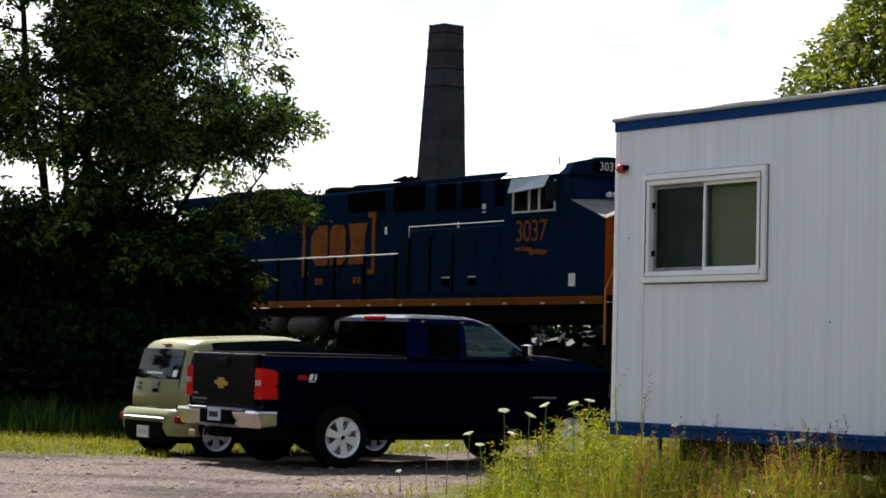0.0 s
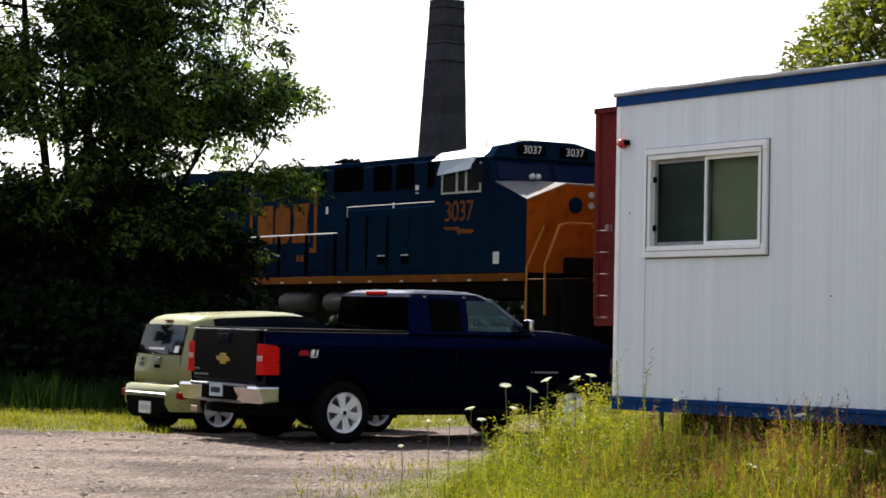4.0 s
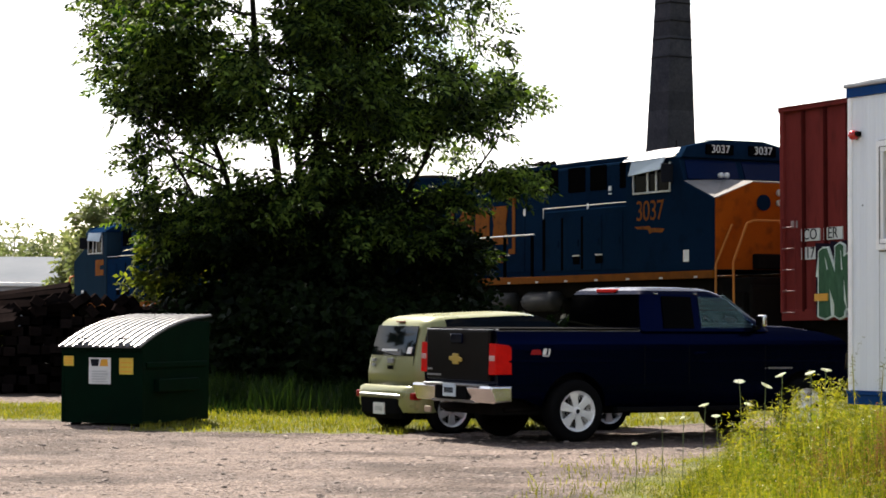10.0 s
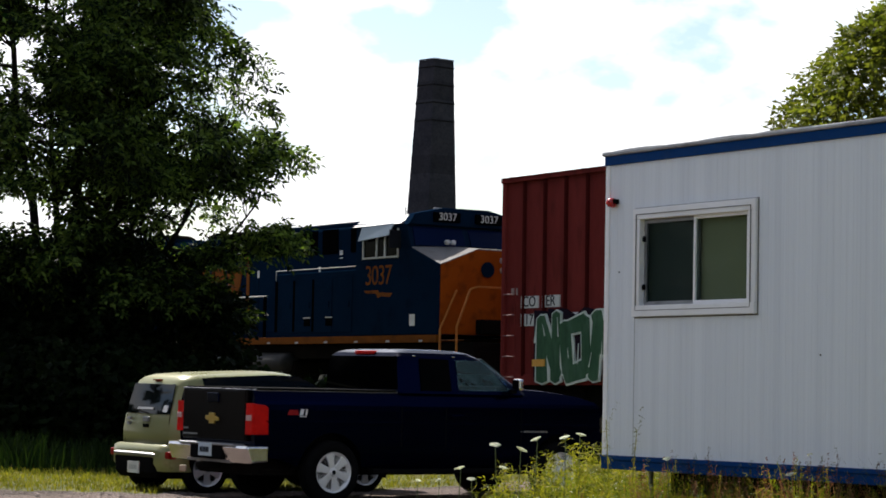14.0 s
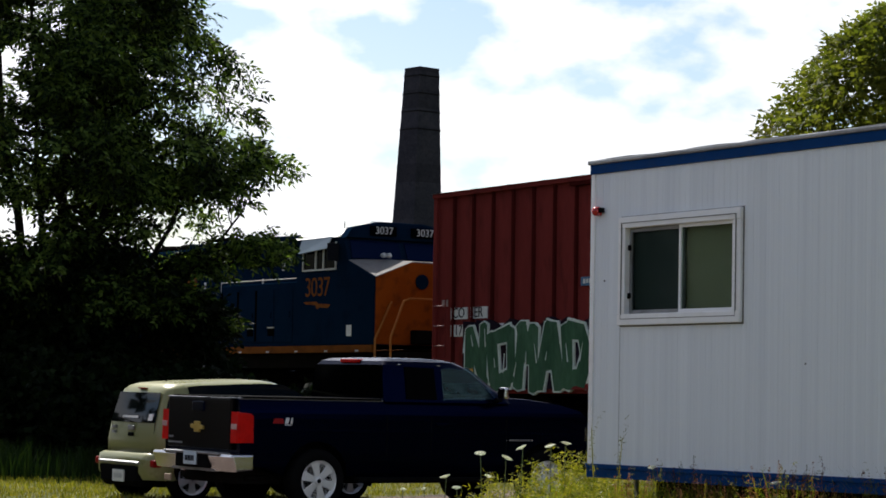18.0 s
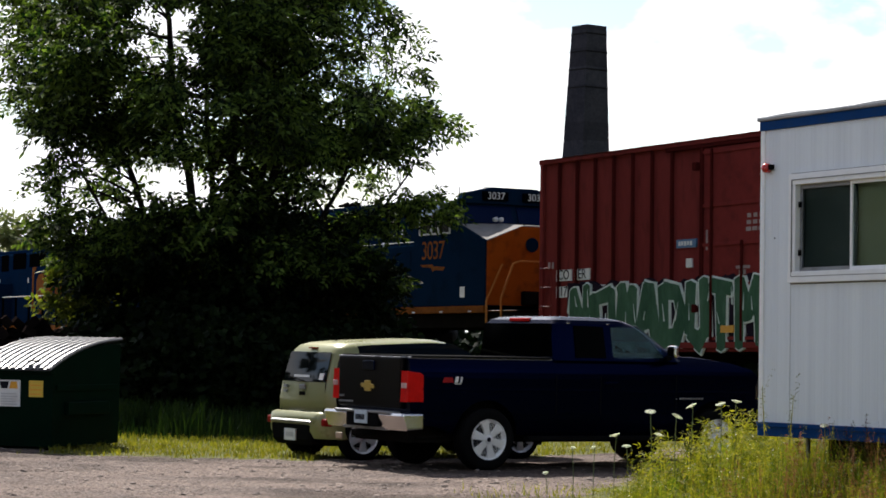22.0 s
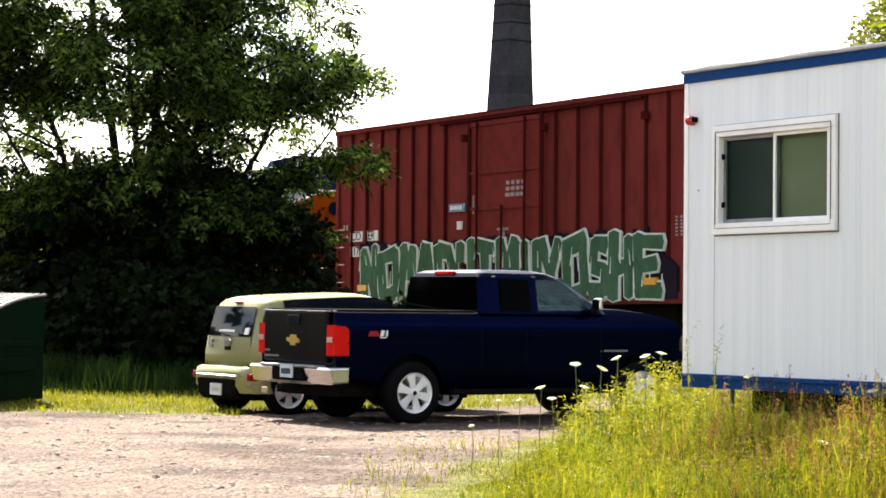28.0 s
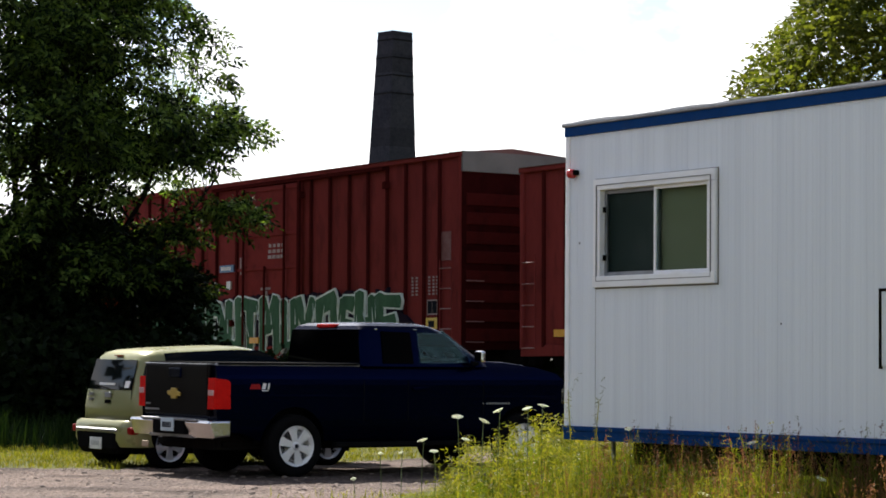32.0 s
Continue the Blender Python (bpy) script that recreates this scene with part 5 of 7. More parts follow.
def pickup():
    m = pose(-1.203, 30.565, 0.0, 0, 0, math.degrees(0.6028))
    t = thing("pickup_truck", m, "dark navy extended-cab pickup truck parked on gravel", "pickup truck")
    Y0, Y1 = 0.05, 1.97
    lower = [(-1.13, 0.6), (-1.16, 1.0), (-1.14, 1.42), (1.04, 1.43), (3.0, 1.475), (3.54, 1.46), (3.93, 1.415), (4.25, 1.335), (4.4, 1.22), (4.46, 1.02), (4.48, 0.72), (4.4, 0.5), (4.15, 0.46)]
    lower += arch(3.645, 0.42, 0.48, 0.46) + [(2.6, 0.44), (1.05, 0.43)] + arch(0.0, 0.42, 0.48, 0.46) + [(-0.75, 0.56)]
    hull = prism(lower, Y0, Y1, "y")
    for z in (0.5, 0.57, 0.65, 0.75, 1.18, 1.25, 1.3, 1.35, 1.39, 1.42):
        bmesh.ops.bisect_plane(hull, geom=hull.verts[:] + hull.edges[:] + hull.faces[:], plane_co=(0, 0, z), plane_no=(0, 0, 1))
    for v in hull.verts:
        z = v.co.z
        tuck = 0.07 * max(0.0, (z - 1.18) / 0.25) ** 2.2 + 0.06 * max(0.0, (0.75 - z) / 0.3) ** 1.6
        v.co.y += tuck if v.co.y < 1 else -tuck
    part("body", hull, M_NAVY, t, "glossy dark navy body")
    # side creases, sill, seams
    for y, s in ((Y0, -1), (Y1, 1)):
        part("body_crease", prism([(-1.0, 1.02), (4.3, 1.0), (4.3, 1.025), (-1.0, 1.05)], min(y, y + s * 0.012), max(y, y + s * 0.012), "y", bevel=0.004), M_NAVY, t)
        part("rocker_step", prism([(0.62, 0.38), (3.0, 0.38), (3.0, 0.44), (0.62, 0.44)], min(y - s * 0.1, y + s * 0.02), max(y - s * 0.1, y + s * 0.02), "y", bevel=0.01), M_BLACK, t)
        for x in (1.05, 1.75, 2.98):
            part("panel_seam", box((x, min(y, y + s * 0.002), 0.72), (x + 0.012, max(y, y + s * 0.002), 1.24)), M_BLACK, t)
        for x in (1.82,):
            part("door_handle", box((x, min(y, y + s * 0.04), 1.1), (x + 0.2, max(y, y + s * 0.04), 1.15), 0.012), M_NAVY, t)
        part("bed_rail", box((-1.13, y - 0.12 if s > 0 else y + 0.06, 1.415), (1.02, y - 0.06 if s > 0 else y + 0.12, 1.44), 0.008), M_RAILTRIM, t, "bright bed rail cap")
        b = part("fender_script", box((2.98, min(y, y + s * 0.003), 0.925), (3.0, max(y, y + s * 0.003), 0.935)), M_STEEL, t)
        for k in range(9):
            part("letter_bar", box((3.04 + 0.045 * k, min(y, y + s * 0.004), 0.92), (3.07 + 0.045 * k, max(y, y + s * 0.004), 0.945)), M_STEEL, b)
    part("tonneau_cover", box((-1.1, 0.1, 1.425), (1.0, 1.92, 1.455), 0.012), M_BLACK, t, "black bed cover")
    part("underbody", box((-1.0, 0.35, 0.35), (4.2, 1.7, 0.62)), M_UNDER, t)
    for x in (0.0, 3.645):
        part("axle", rod((x, 0.2, 0.4), (x, 1.85, 0.4), 0.07), M_UNDER, t)
        part("wheel_well", box((x - 0.46, 0.3, 0.42), (x + 0.46, 1.72, 0.9)), M_BLACK, t)
    part("differential", lathe([(0.02, -0.16), (0.13, -0.1), (0.16, 0), (0.13, 0.1), (0.02, 0.16)], 12, m=Matrix.Translation((0, 1.0, 0.4))), M_UNDER, t)
    part("exhaust_pipe", rod((-0.9, 0.35, 0.42), (0.6, 0.42, 0.45), 0.04), M_UNDER, t)
    # cab: lofted from belt line to roof
    cab = loft([(1.42, 1.03, 3.16, 0.06, 1.96, 0.07, 0.2), (1.5, 1.035, 3.08, 0.08, 1.94, 0.07, 0.2), (1.62, 1.04, 2.88, 0.108, 1.912, 0.07, 0.2), (1.78, 1.05, 2.62, 0.146, 1.874, 0.07, 0.2),
                (1.9, 1.06, 2.42, 0.175, 1.845, 0.08, 0.2), (1.95, 1.09, 2.3, 0.21, 1.81, 0.1, 0.2), (1.985, 1.17, 2.15, 0.3, 1.72, 0.12, 0.2), (2.0, 1.35, 1.95, 0.5, 1.52, 0.15, 0.2)])
    for co, no in (((1.97, 0, 0), (1, 0, 0)), ((0, 0, 1.475), (0, 0, 1)), ((0, 0, 1.86), (0, 0, 1)), ((2.43, 0, 1.86), (0.74, 0, 0.67)), ((2.79, 0, 1.475), (1, 0, 0.3))):
        bmesh.ops.bisect_plane(cab, geom=cab.verts[:] + cab.edges[:] + cab.faces[:], plane_co=co, plane_no=no)
    cab.normal_update()
    opening = []
    for f in cab.faces:
        c = f.calc_center_median()
        if abs(f.normal.y) > 0.6 and c.x > 1.97 and 1.475 < c.z < 1.86 and (c.x - 2.43) * 0.74 + (c.z - 1.86) * 0.67 < 0 and (c.x - 2.79) + 0.3 * (c.z - 1.475) < 0:
            opening.append(f)
    bmesh.ops.delete(cab, geom=opening, context="FACES")
    part("cab", cab, M_NAVY, t, "dark navy extended cab")
    part("cab_floor", box((1.1, 0.12, 1.36), (3.0, 1.9, 1.44)), M_BLACK, t)
    part("dashboard", box((2.62, 0.14, 1.42), (2.98, 1.88, 1.53), 0.03), M_SEATGREY, t, "grey dashboard")
    part("steering_wheel", lathe([(0.17, -0.015), (0.19, 0.0), (0.17, 0.015), (0.155, 0.0)], 20, m=Matrix.Translation((2.5, 1.45, 1.5)) @ pose(0, 0, 0, 0, 0, 68)), M_BLACK, t)
    for yy in (0.55, 1.47):
        seat = part("seat_back", loft([(1.2, 1.93, 2.1, yy - 0.24, yy + 0.24, 0.06, 0.06), (1.5, 1.9, 2.06, yy - 0.24, yy + 0.24, 0.06, 0.06), (1.6, 1.9, 2.02, yy - 0.18, yy + 0.18, 0.05, 0.05)]), M_SEATGREY, t, "grey cloth seat back")
        part("headrest", loft([(1.62, 1.9, 2.0, yy - 0.12, yy + 0.12, 0.04, 0.04), (1.7, 1.89, 2.01, yy - 0.13, yy + 0.13, 0.04, 0.04), (1.78, 1.9, 1.99, yy - 0.1, yy + 0.1, 0.04, 0.04)]), M_SEATGREY, seat)

    def side_pane(nm, pts, y_low, y_high, z_low, z_high, s, material, push=0.012):
        def yy(z):
            k = (z - z_low) / (z_high - z_low)
            return y_low + (y_high - y_low) * k
        p = [(x, yy(z) + s * push, z) for x, z in pts]
        return part(nm, quad(p if s < 0 else p[::-1], 0.012), material, t)

    for s in (-1, 1):
        yl, yh = (Y0 + 0.012, Y0 + 0.12) if s < 0 else (Y1 - 0.012, Y1 - 0.12)
        side_pane("rear_side_window", [(1.36, 1.46), (1.84, 1.46), (1.84, 1.87), (1.38, 1.88)], yl, yh, 1.44, 1.9, s, M_DARKGLASS)
        side_pane("front_side_window", [(1.95, 1.46), (2.82, 1.47), (2.74, 1.6), (2.52, 1.78), (2.41, 1.87), (1.95, 1.875)], yl, yh, 1.44, 1.9, s, M_CABGLASS).visible_shadow = False
        mir = part("door_mirror", box((2.8, min(yl + s * 0.04, yl + s * 0.2), 1.48), (2.89, max(yl + s * 0.04, yl + s * 0.2), 1.64), 0.035), M_CHROME, t, "bright door mirror shell")
        part("mirror_glass", box((2.788, min(yl + s * 0.06, yl + s * 0.18), 1.5), (2.801, max(yl + s * 0.06, yl + s * 0.18), 1.62), 0.005), M_VENT, mir)
        part("mirror_arm", box((2.8, min(yl - s * 0.02, yl + s * 0.05), 1.44), (2.88, max(yl - s * 0.02, yl + s * 0.05), 1.5), 0.01), M_BLACK, mir)
        for x in (1.27, 1.9):
            part("cab_marker", box((x, min(yh, yh + s * 0.012), 1.9), (x + 0.05, max(yh, yh + s * 0.012), 1.915), 0.004), M_CHROME, t)
    part("rear_window", quad([(1.022, 0.14, 1.47), (1.045, 0.21, 1.9), (1.045, 1.81, 1.9), (1.022, 1.88, 1.47)], 0.012), M_DARKGLASS, t, "dark rear window")
    part("windscreen", quad([(3.07, 0.2, 1.48), (3.07, 1.82, 1.48), (2.5, 1.7, 1.9), (2.5, 0.32, 1.9)], 0.01), M_CARGLASS, t)
    part("brake_lamp", box((1.055, 0.78, 1.925), (1.16, 1.22, 1.972), 0.012), M_TAIL, t, "red high brake lamp")
    part("hood_bulge", prism([(3.0, 1.5), (3.54, 1.485), (3.93, 1.44), (4.22, 1.36), (4.3, 1.28), (4.3, 1.2), (3.0, 1.2)], 0.35, 1.67, "y", bevel=0.03), M_NAVY, t)
    for y in (0.12, 1.9):
        part("headlamp", box((4.3, y - 0.07 if y < 1 else y - 0.3, 0.92), (4.46, y + 0.3 if y < 1 else y + 0.07, 1.16), 0.03), M_CHROME, t)
    part("front_bumper", box((4.4, 0.05, 0.5), (4.62, 1.97, 0.74), 0.05), M_CHROME, t)
    # rear: tailgate, lamps, bumper
    gate = part("tailgate", box((-1.2, 0.2, 0.78), (-1.13, 1.82, 1.43), 0.025), M_GATE, t, "brown-black tailgate")
    part("gate_handle", box((-1.22, 0.86, 1.25), (-1.19, 1.16, 1.38), 0.012), M_NAVY, gate)
    part("gate_top", box((-1.21, 0.2, 1.425), (-1.12, 1.82, 1.437), 0.008), M_RAILTRIM, gate)
    bow = [(0.86, 1.02), (0.95, 1.02), (0.95, 0.985), (1.09, 0.985), (1.09, 1.02), (1.18, 1.04), (1.18, 1.085), (1.09, 1.085), (1.09, 1.12), (0.95, 1.12), (0.95, 1.085), (0.86, 1.065)]
    part("badge", prism(bow, -1.225, -1.2, "x", bevel=0.006), M_GOLD, gate, "gold bow-shaped badge")
    for k in range(9):
        part("letter_bar", box((-1.206, 1.42 + 0.042 * k, 0.83), (-1.2, 1.45 + 0.042 * k, 0.855)), M_STEEL, gate)
    for k in range(3):
        part("letter_bar", box((-1.206, 1.66 + 0.045 * k, 0.9), (-1.2, 1.69 + 0.045 * k, 0.925)), M_STEEL, gate)
    for s in (-1, 1):
        y = Y0 if s < 0 else Y1
        lamp = prism([(-1.2, 0.87), (-0.95, 0.87), (-0.955, 1.21), (-1.0, 1.24), (-1.19, 1.26)], min(y + s * 0.012, y - s * 0.16), max(y + s * 0.012, y - s * 0.16), "y", bevel=0.015)
        tl = part("tail_lamp", lamp, M_TAIL, t, "red tail lamp")
        part("reversing_lamp", box((-1.209, min(y - s * 0.005, y - s * 0.13), 1.04), (-1.19, max(y - s * 0.005, y - s * 0.13), 1.11), 0.006), M_TAILW, tl)
    bp = part("rear_bumper", box((-1.3, 0.6, 0.54), (-1.12, 1.42, 0.72), 0.02), M_BLACK, t, "chrome rear bumper with black step")
    for a, b in ((-0.02, 0.6), (1.42, 2.04)):
        part("bumper_end", prism([(-1.23, 0.51), (-1.3, 0.695), (-1.28, 0.725), (-0.98, 0.725), (-0.98, 0.53)], a, b, "y", bevel=0.025), M_CHROME, bp, "chrome bumper end")
    part("bumper_step", box((-1.31, 0.3, 0.715), (-1.12, 1.72, 0.745), 0.012), M_STEEL, bp)
    part("lower_valance", box((-1.24, 0.5, 0.5), (-1.16, 1.6, 0.545), 0.01), M_STEEL, bp)
    pl = part("licence_plate", box((-1.325, 0.84, 0.575), (-1.305, 1.16, 0.74), 0.004), M_PLATE, bp, "pale blue licence plate")
    for k in range(6):
        part("plate_bar", box((-1.33, 0.89 + 0.04 * k, 0.62), (-1.325, 0.915 + 0.04 * k, 0.69)), M_INK, pl)
    part("tow_hitch", box((-1.42, 0.95, 0.42), (-1.1, 1.07, 0.5), 0.02), M_UNDER, bp)
    part("hitch_cover", box((-1.43, 1.3, 0.36), (-1.4, 1.46, 0.44), 0.012), M_HITCH, bp, "tarnished gold hitch cover")
    # decal on the bed side: plain red and white shapes
    y = Y0 - 0.004
    part("decal", prism([(-0.68, 1.12), (-0.51, 1.12), (-0.53, 1.185), (-0.65, 1.185)], y, y + 0.006, "y"), M_REDPAINT, t, "red and white bed-side decal")
    part("decal", prism([(-0.5, 1.12), (-0.45, 1.12), (-0.43, 1.195), (-0.48, 1.195)], y - 0.002, y + 0.006, "y"), M_WHITE, t)
    part("decal", prism([(-0.415, 1.12), (-0.39, 1.12), (-0.38, 1.195), (-0.405, 1.195)], y - 0.002, y + 0.006, "y"), M_WHITE, t)
    part("decal", box((-0.5, y - 0.002, 1.098), (-0.4, y + 0.004, 1.11)), M_WHITE, t)
    for x, fr in ((0.0, 0), (3.645, 1)):
        for s in (-1, 1):
            mm = Matrix.Translation((x, 0.0, 0.4)) if s < 0 else Matrix.Translation((x, 2.02, 0.4)) @ pose(0, 0, 0, 0, 0, 180)
            road_wheel(t, mm, 0.4, 0.255, 0.26, 6)
    return t


def hatchback():
    m = pose(-2.99, 32.62, -0.02, 0, 0, 34.5)
    t = thing("compact_car", m, "pale green boxy compact car parked beside pickup", "car")
    Y0, Y1 = 0.03, 1.76
    low = [(-0.38, 0.4), (-0.38, 0.6), (-0.2, 0.64), (-0.2, 0.98), (2.4, 1.09), (3.0, 1.0), (3.3, 0.8), (3.36, 0.45), (3.2, 0.28)]
    low += arch(2.55, 0.33, 0.38, 0.3) + [(1.9, 0.27), (0.6, 0.27)] + arch(0.0, 0.33, 0.38, 0.3) + [(-0.38, 0.34)]
    part("body", prism(low, Y0, Y1, "y", bevel=0.05), M_LIME, t, "pale green metallic lower body", True)
    shell = loft([(0.6, -0.48, 2.5, 0.02, 1.77, 0.26, 0.3), (0.85, -0.485, 2.45, 0.02, 1.77, 0.26, 0.3), (1.05, -0.455, 2.32, 0.04, 1.75, 0.25, 0.3), (1.15, -0.435, 2.2, 0.067, 1.723, 0.24, 0.3), (1.3, -0.4, 1.98, 0.108, 1.682, 0.23, 0.3),
                  (1.45, -0.355, 1.74, 0.148, 1.642, 0.22, 0.3), (1.53, -0.32, 1.6, 0.17, 1.62, 0.22, 0.3), (1.585, -0.27, 1.5, 0.23, 1.56, 0.22, 0.3), (1.62, -0.16, 1.36, 0.33, 1.46, 0.22, 0.3), (1.64, 0.05, 1.15, 0.55, 1.24, 0.2, 0.2)], 0.045, 6)
    part("upper_body", shell, M_LIME, t, "pale green rounded upper body", True)

    def side_y(z):
        return 0.04 + 0.27 * (min(z, 1.53) - 1.05) + 1.0 * max(0.0, z - 1.53)

    for s in (-1, 1):
        y = Y0 if s < 0 else Y1
        bm, cols = bmesh.new(), []
        for x, za, zb in ((-0.02, 1.2, 1.57), (0.2, 1.2, 1.59), (0.5, 1.2, 1.605), (0.9, 1.2, 1.625), (1.2, 1.2, 1.635), (1.5, 1.21, 1.625), (1.7, 1.22, 1.53), (1.9, 1.23, 1.4), (2.05, 1.235, 1.3)):
            zs = [za + (zb - za) * k / 6 for k in range(7)]
            ys = [side_y(z - 0.045 * x) - 0.016 for z in zs]
            cols.append([bm.verts.new((x, y if s < 0 else 1.79 - y, z)) for y, z in zip(ys, zs)])
        for a, b in zip(cols, cols[1:]):
            for k in range(6):
                bm.faces.new((a[k], b[k], b[k + 1], a[k + 1]) if s < 0 else (a[k], a[k + 1], b[k + 1], b[k]))
        bmesh.ops.solidify(bm, geom=bm.faces[:], thickness=0.01)
        part("side_window", bm, M_SHINYGLASS, t, "dark side glass")
        part("sill_trim", box((0.5, min(y - s * 0.02, y + s * 0.012), 0.27), (2.0, max(y - s * 0.02, y + s * 0.012), 0.38), 0.01), M_BLACK, t)
        lamp = prism([(-0.36, 0.95), (-0.16, 0.95), (-0.06, 1.4), (-0.22, 1.42), (-0.3, 1.25)], min(y - s * (-0.002 if s < 0 else 0.05), y - s * 0.11), max(y - s * (-0.002 if s < 0 else 0.05), y - s * 0.11), "y", bevel=0.025)
        part("tail_lamp", lamp, M_TAILDARK, t, "tall dark red tail lamp")
        part("door_mirror", box((1.8, min(y, y + s * 0.18), 1.1), (1.95, max(y, y + s * 0.18), 1.24), 0.03), M_LIME, t)
    part("rear_window", quad([(-0.468, 0.27, 1.07), (-0.365, 0.31, 1.48), (-0.365, 1.48, 1.48), (-0.468, 1.52, 1.07)], 0.012), M_SHINYGLASS, t, "dark rear window with reflections")
    part("wiper", rod((-0.485, 0.9, 1.08), (-0.47, 1.3, 1.13), 0.01, n=6), M_BLACK, t)
    part("window_sticker", quad([(-0.468, 0.75, 1.13), (-0.46, 0.75, 1.16), (-0.46, 1.2, 1.16), (-0.468, 1.2, 1.13)], 0.01), M_STENCIL2, t, "pale sticker strip")
    part("window_sticker", quad([(-0.474, 0.34, 1.1), (-0.448, 0.34, 1.19), (-0.448, 0.46, 1.19), (-0.474, 0.46, 1.1)], 0.01), M_STENCIL2, t, "square pale sticker")
    for y in (0.27, 1.51):
        part("gate_seam", quad([(-0.488, y, 0.64), (-0.46, y, 1.06), (-0.46, y + 0.01, 1.06), (-0.488, y + 0.01, 0.64)], 0.008), M_BLACK, t)
    part("badge", box((-0.5, 0.82, 0.96), (-0.47, 0.98, 1.03), 0.01), M_STEEL, t, "small bright badge")
    part("gate_handle", box((-0.502, 0.83, 0.88), (-0.478, 0.97, 0.93), 0.006), M_BLACK, t)
    for k in range(2):
        part("model_mark", box((-0.492, 1.36, 0.91 + 0.07 * k), (-0.462, 1.46, 0.95 + 0.07 * k)), M_STEEL, t)
    part("high_brake_lamp", box((-0.345, 0.8, 1.53), (-0.3, 1.0, 1.545)), M_TAILDARK, t)
    bump = loft([(0.3, -0.58, 0.0, -0.005, 1.795, 0.33, 0.02), (0.4, -0.63, 0.0, -0.015, 1.805, 0.33, 0.02), (0.56, -0.635, 0.0, -0.015, 1.805, 0.33, 0.02), (0.63, -0.62, 0.0, -0.005, 1.795, 0.33, 0.02), (0.66, -0.56, 0.0, 0.03, 1.76, 0.3, 0.02)], 0.0, 6)
    bmesh.ops.delete(bump, geom=[v for v in bump.verts if v.co.x > -0.05], context="VERTS")
    bp = part("rear_bumper", bump, M_LIME, t, "pale green rounded rear bumper", True)
    part("lower_insert", loft([(0.2, -0.58, -0.3, 0.42, 1.5, 0.1, 0.02), (0.28, -0.645, -0.3, 0.34, 1.56, 0.14, 0.02), (0.47, -0.65, -0.3, 0.3, 1.6, 0.14, 0.02), (0.5, -0.62, -0.3, 0.33, 1.57, 0.14, 0.02)]), M_BLACK, bp, "black lower bumper insert")
    part("bumper_strip", loft([(0.5, -0.65, -0.4, 0.27, 1.63, 0.18, 0.02), (0.515, -0.665, -0.4, 0.26, 1.64, 0.18, 0.02), (0.535, -0.665, -0.4, 0.26, 1.64, 0.18, 0.02), (0.55, -0.64, -0.4, 0.28, 1.62, 0.18, 0.02)]), M_STEEL, bp, "grey bumper strip")
    for y in (0.03, 1.61):
        part("bumper_reflector", box((-0.585, y, 0.475), (-0.42, y + 0.15, 0.575), 0.02), M_TAILDARK, bp, "red bumper reflector")
    pl = part("licence_plate", box((-0.672, 0.74, 0.26), (-0.65, 1.06, 0.42), 0.003), M_WHITE, bp, "white licence plate")
    for k in range(5):
        part("plate_bar", box((-0.676, 0.79 + 0.045 * k, 0.31), (-0.672, 0.82 + 0.045 * k, 0.37)), M_STENCIL2, pl)
    part("exhaust_tip", rod((-0.6, 0.4, 0.24), (-0.3, 0.4, 0.25), 0.025), M_UNDER, t)
    part("underbody", box((-0.4, 0.3, 0.2), (3.1, 1.5, 0.4)), M_UNDER, t)
    part("roof_aerial", rod((0.05, 0.9, 1.63), (-0.05, 0.9, 1.72), 0.008, n=5), M_BLACK, t)
    part("windscreen", quad([(1.62, 0.4, 1.6), (2.2, 0.36, 1.24), (2.2, 1.43, 1.24), (1.62, 1.39, 1.6)][::-1], 0.01), M_CARGLASS, t)
    for x in (0.0, 2.55):
        part("wheel_well", box((x - 0.36, 0.3, 0.25), (x + 0.36, 1.5, 0.72)), M_BLACK, t)
        for s in (-1, 1):
            mm = Matrix.Translation((x, 0.0, 0.33)) if s < 0 else Matrix.Translation((x, 1.79, 0.33)) @ pose(0, 0, 0, 0, 0, 180)
            road_wheel(t, mm, 0.33, 0.22, 0.21, 5)


M_GATE = mat("brown_black_gate_paint", (0.0048, 0.0036, 0.0036), (0.0036, 0.0028, 0.003), 0.35, scale=2, bump=0, spec=0.05)
M_SEATGREY = mat("grey_seat_cloth", (0.05, 0.052, 0.055), (0.035, 0.037, 0.04), 0.9, scale=8, bump=0.1)
M_CABGLASS = clear_glass("tinted_cab_pane", (0.8, 0.93, 0.94), 0.024, (0.55, 0.85, 0.95))
M_RAILTRIM = mat("bright_rail_trim", (0.2, 0.2, 0.23), (0.15, 0.15, 0.18), 0.3, 0.5, bump=0)
M_HITCH = mat("tarnished_gold_plastic", (0.4, 0.3, 0.2), (0.3, 0.22, 0.15), 0.5, bump=0, spec=0.1)
M_TAILDARK = mat("dark_red_lamp_glass", (0.3, 0.006, 0.006), (0.2, 0.004, 0.004), 0.3, scale=6, bump=0, spec=0.1)
M_SHINYGLASS = glass_mat("dark_reflecting_glass", (0.003, 0.004, 0.005), 0.02, 0.14)
M_STENCIL2 = mat("pale_sticker", (0.5, 0.5, 0.5), (0.4, 0.4, 0.4), 0.5, bump=0)
pickup()
hatchback()


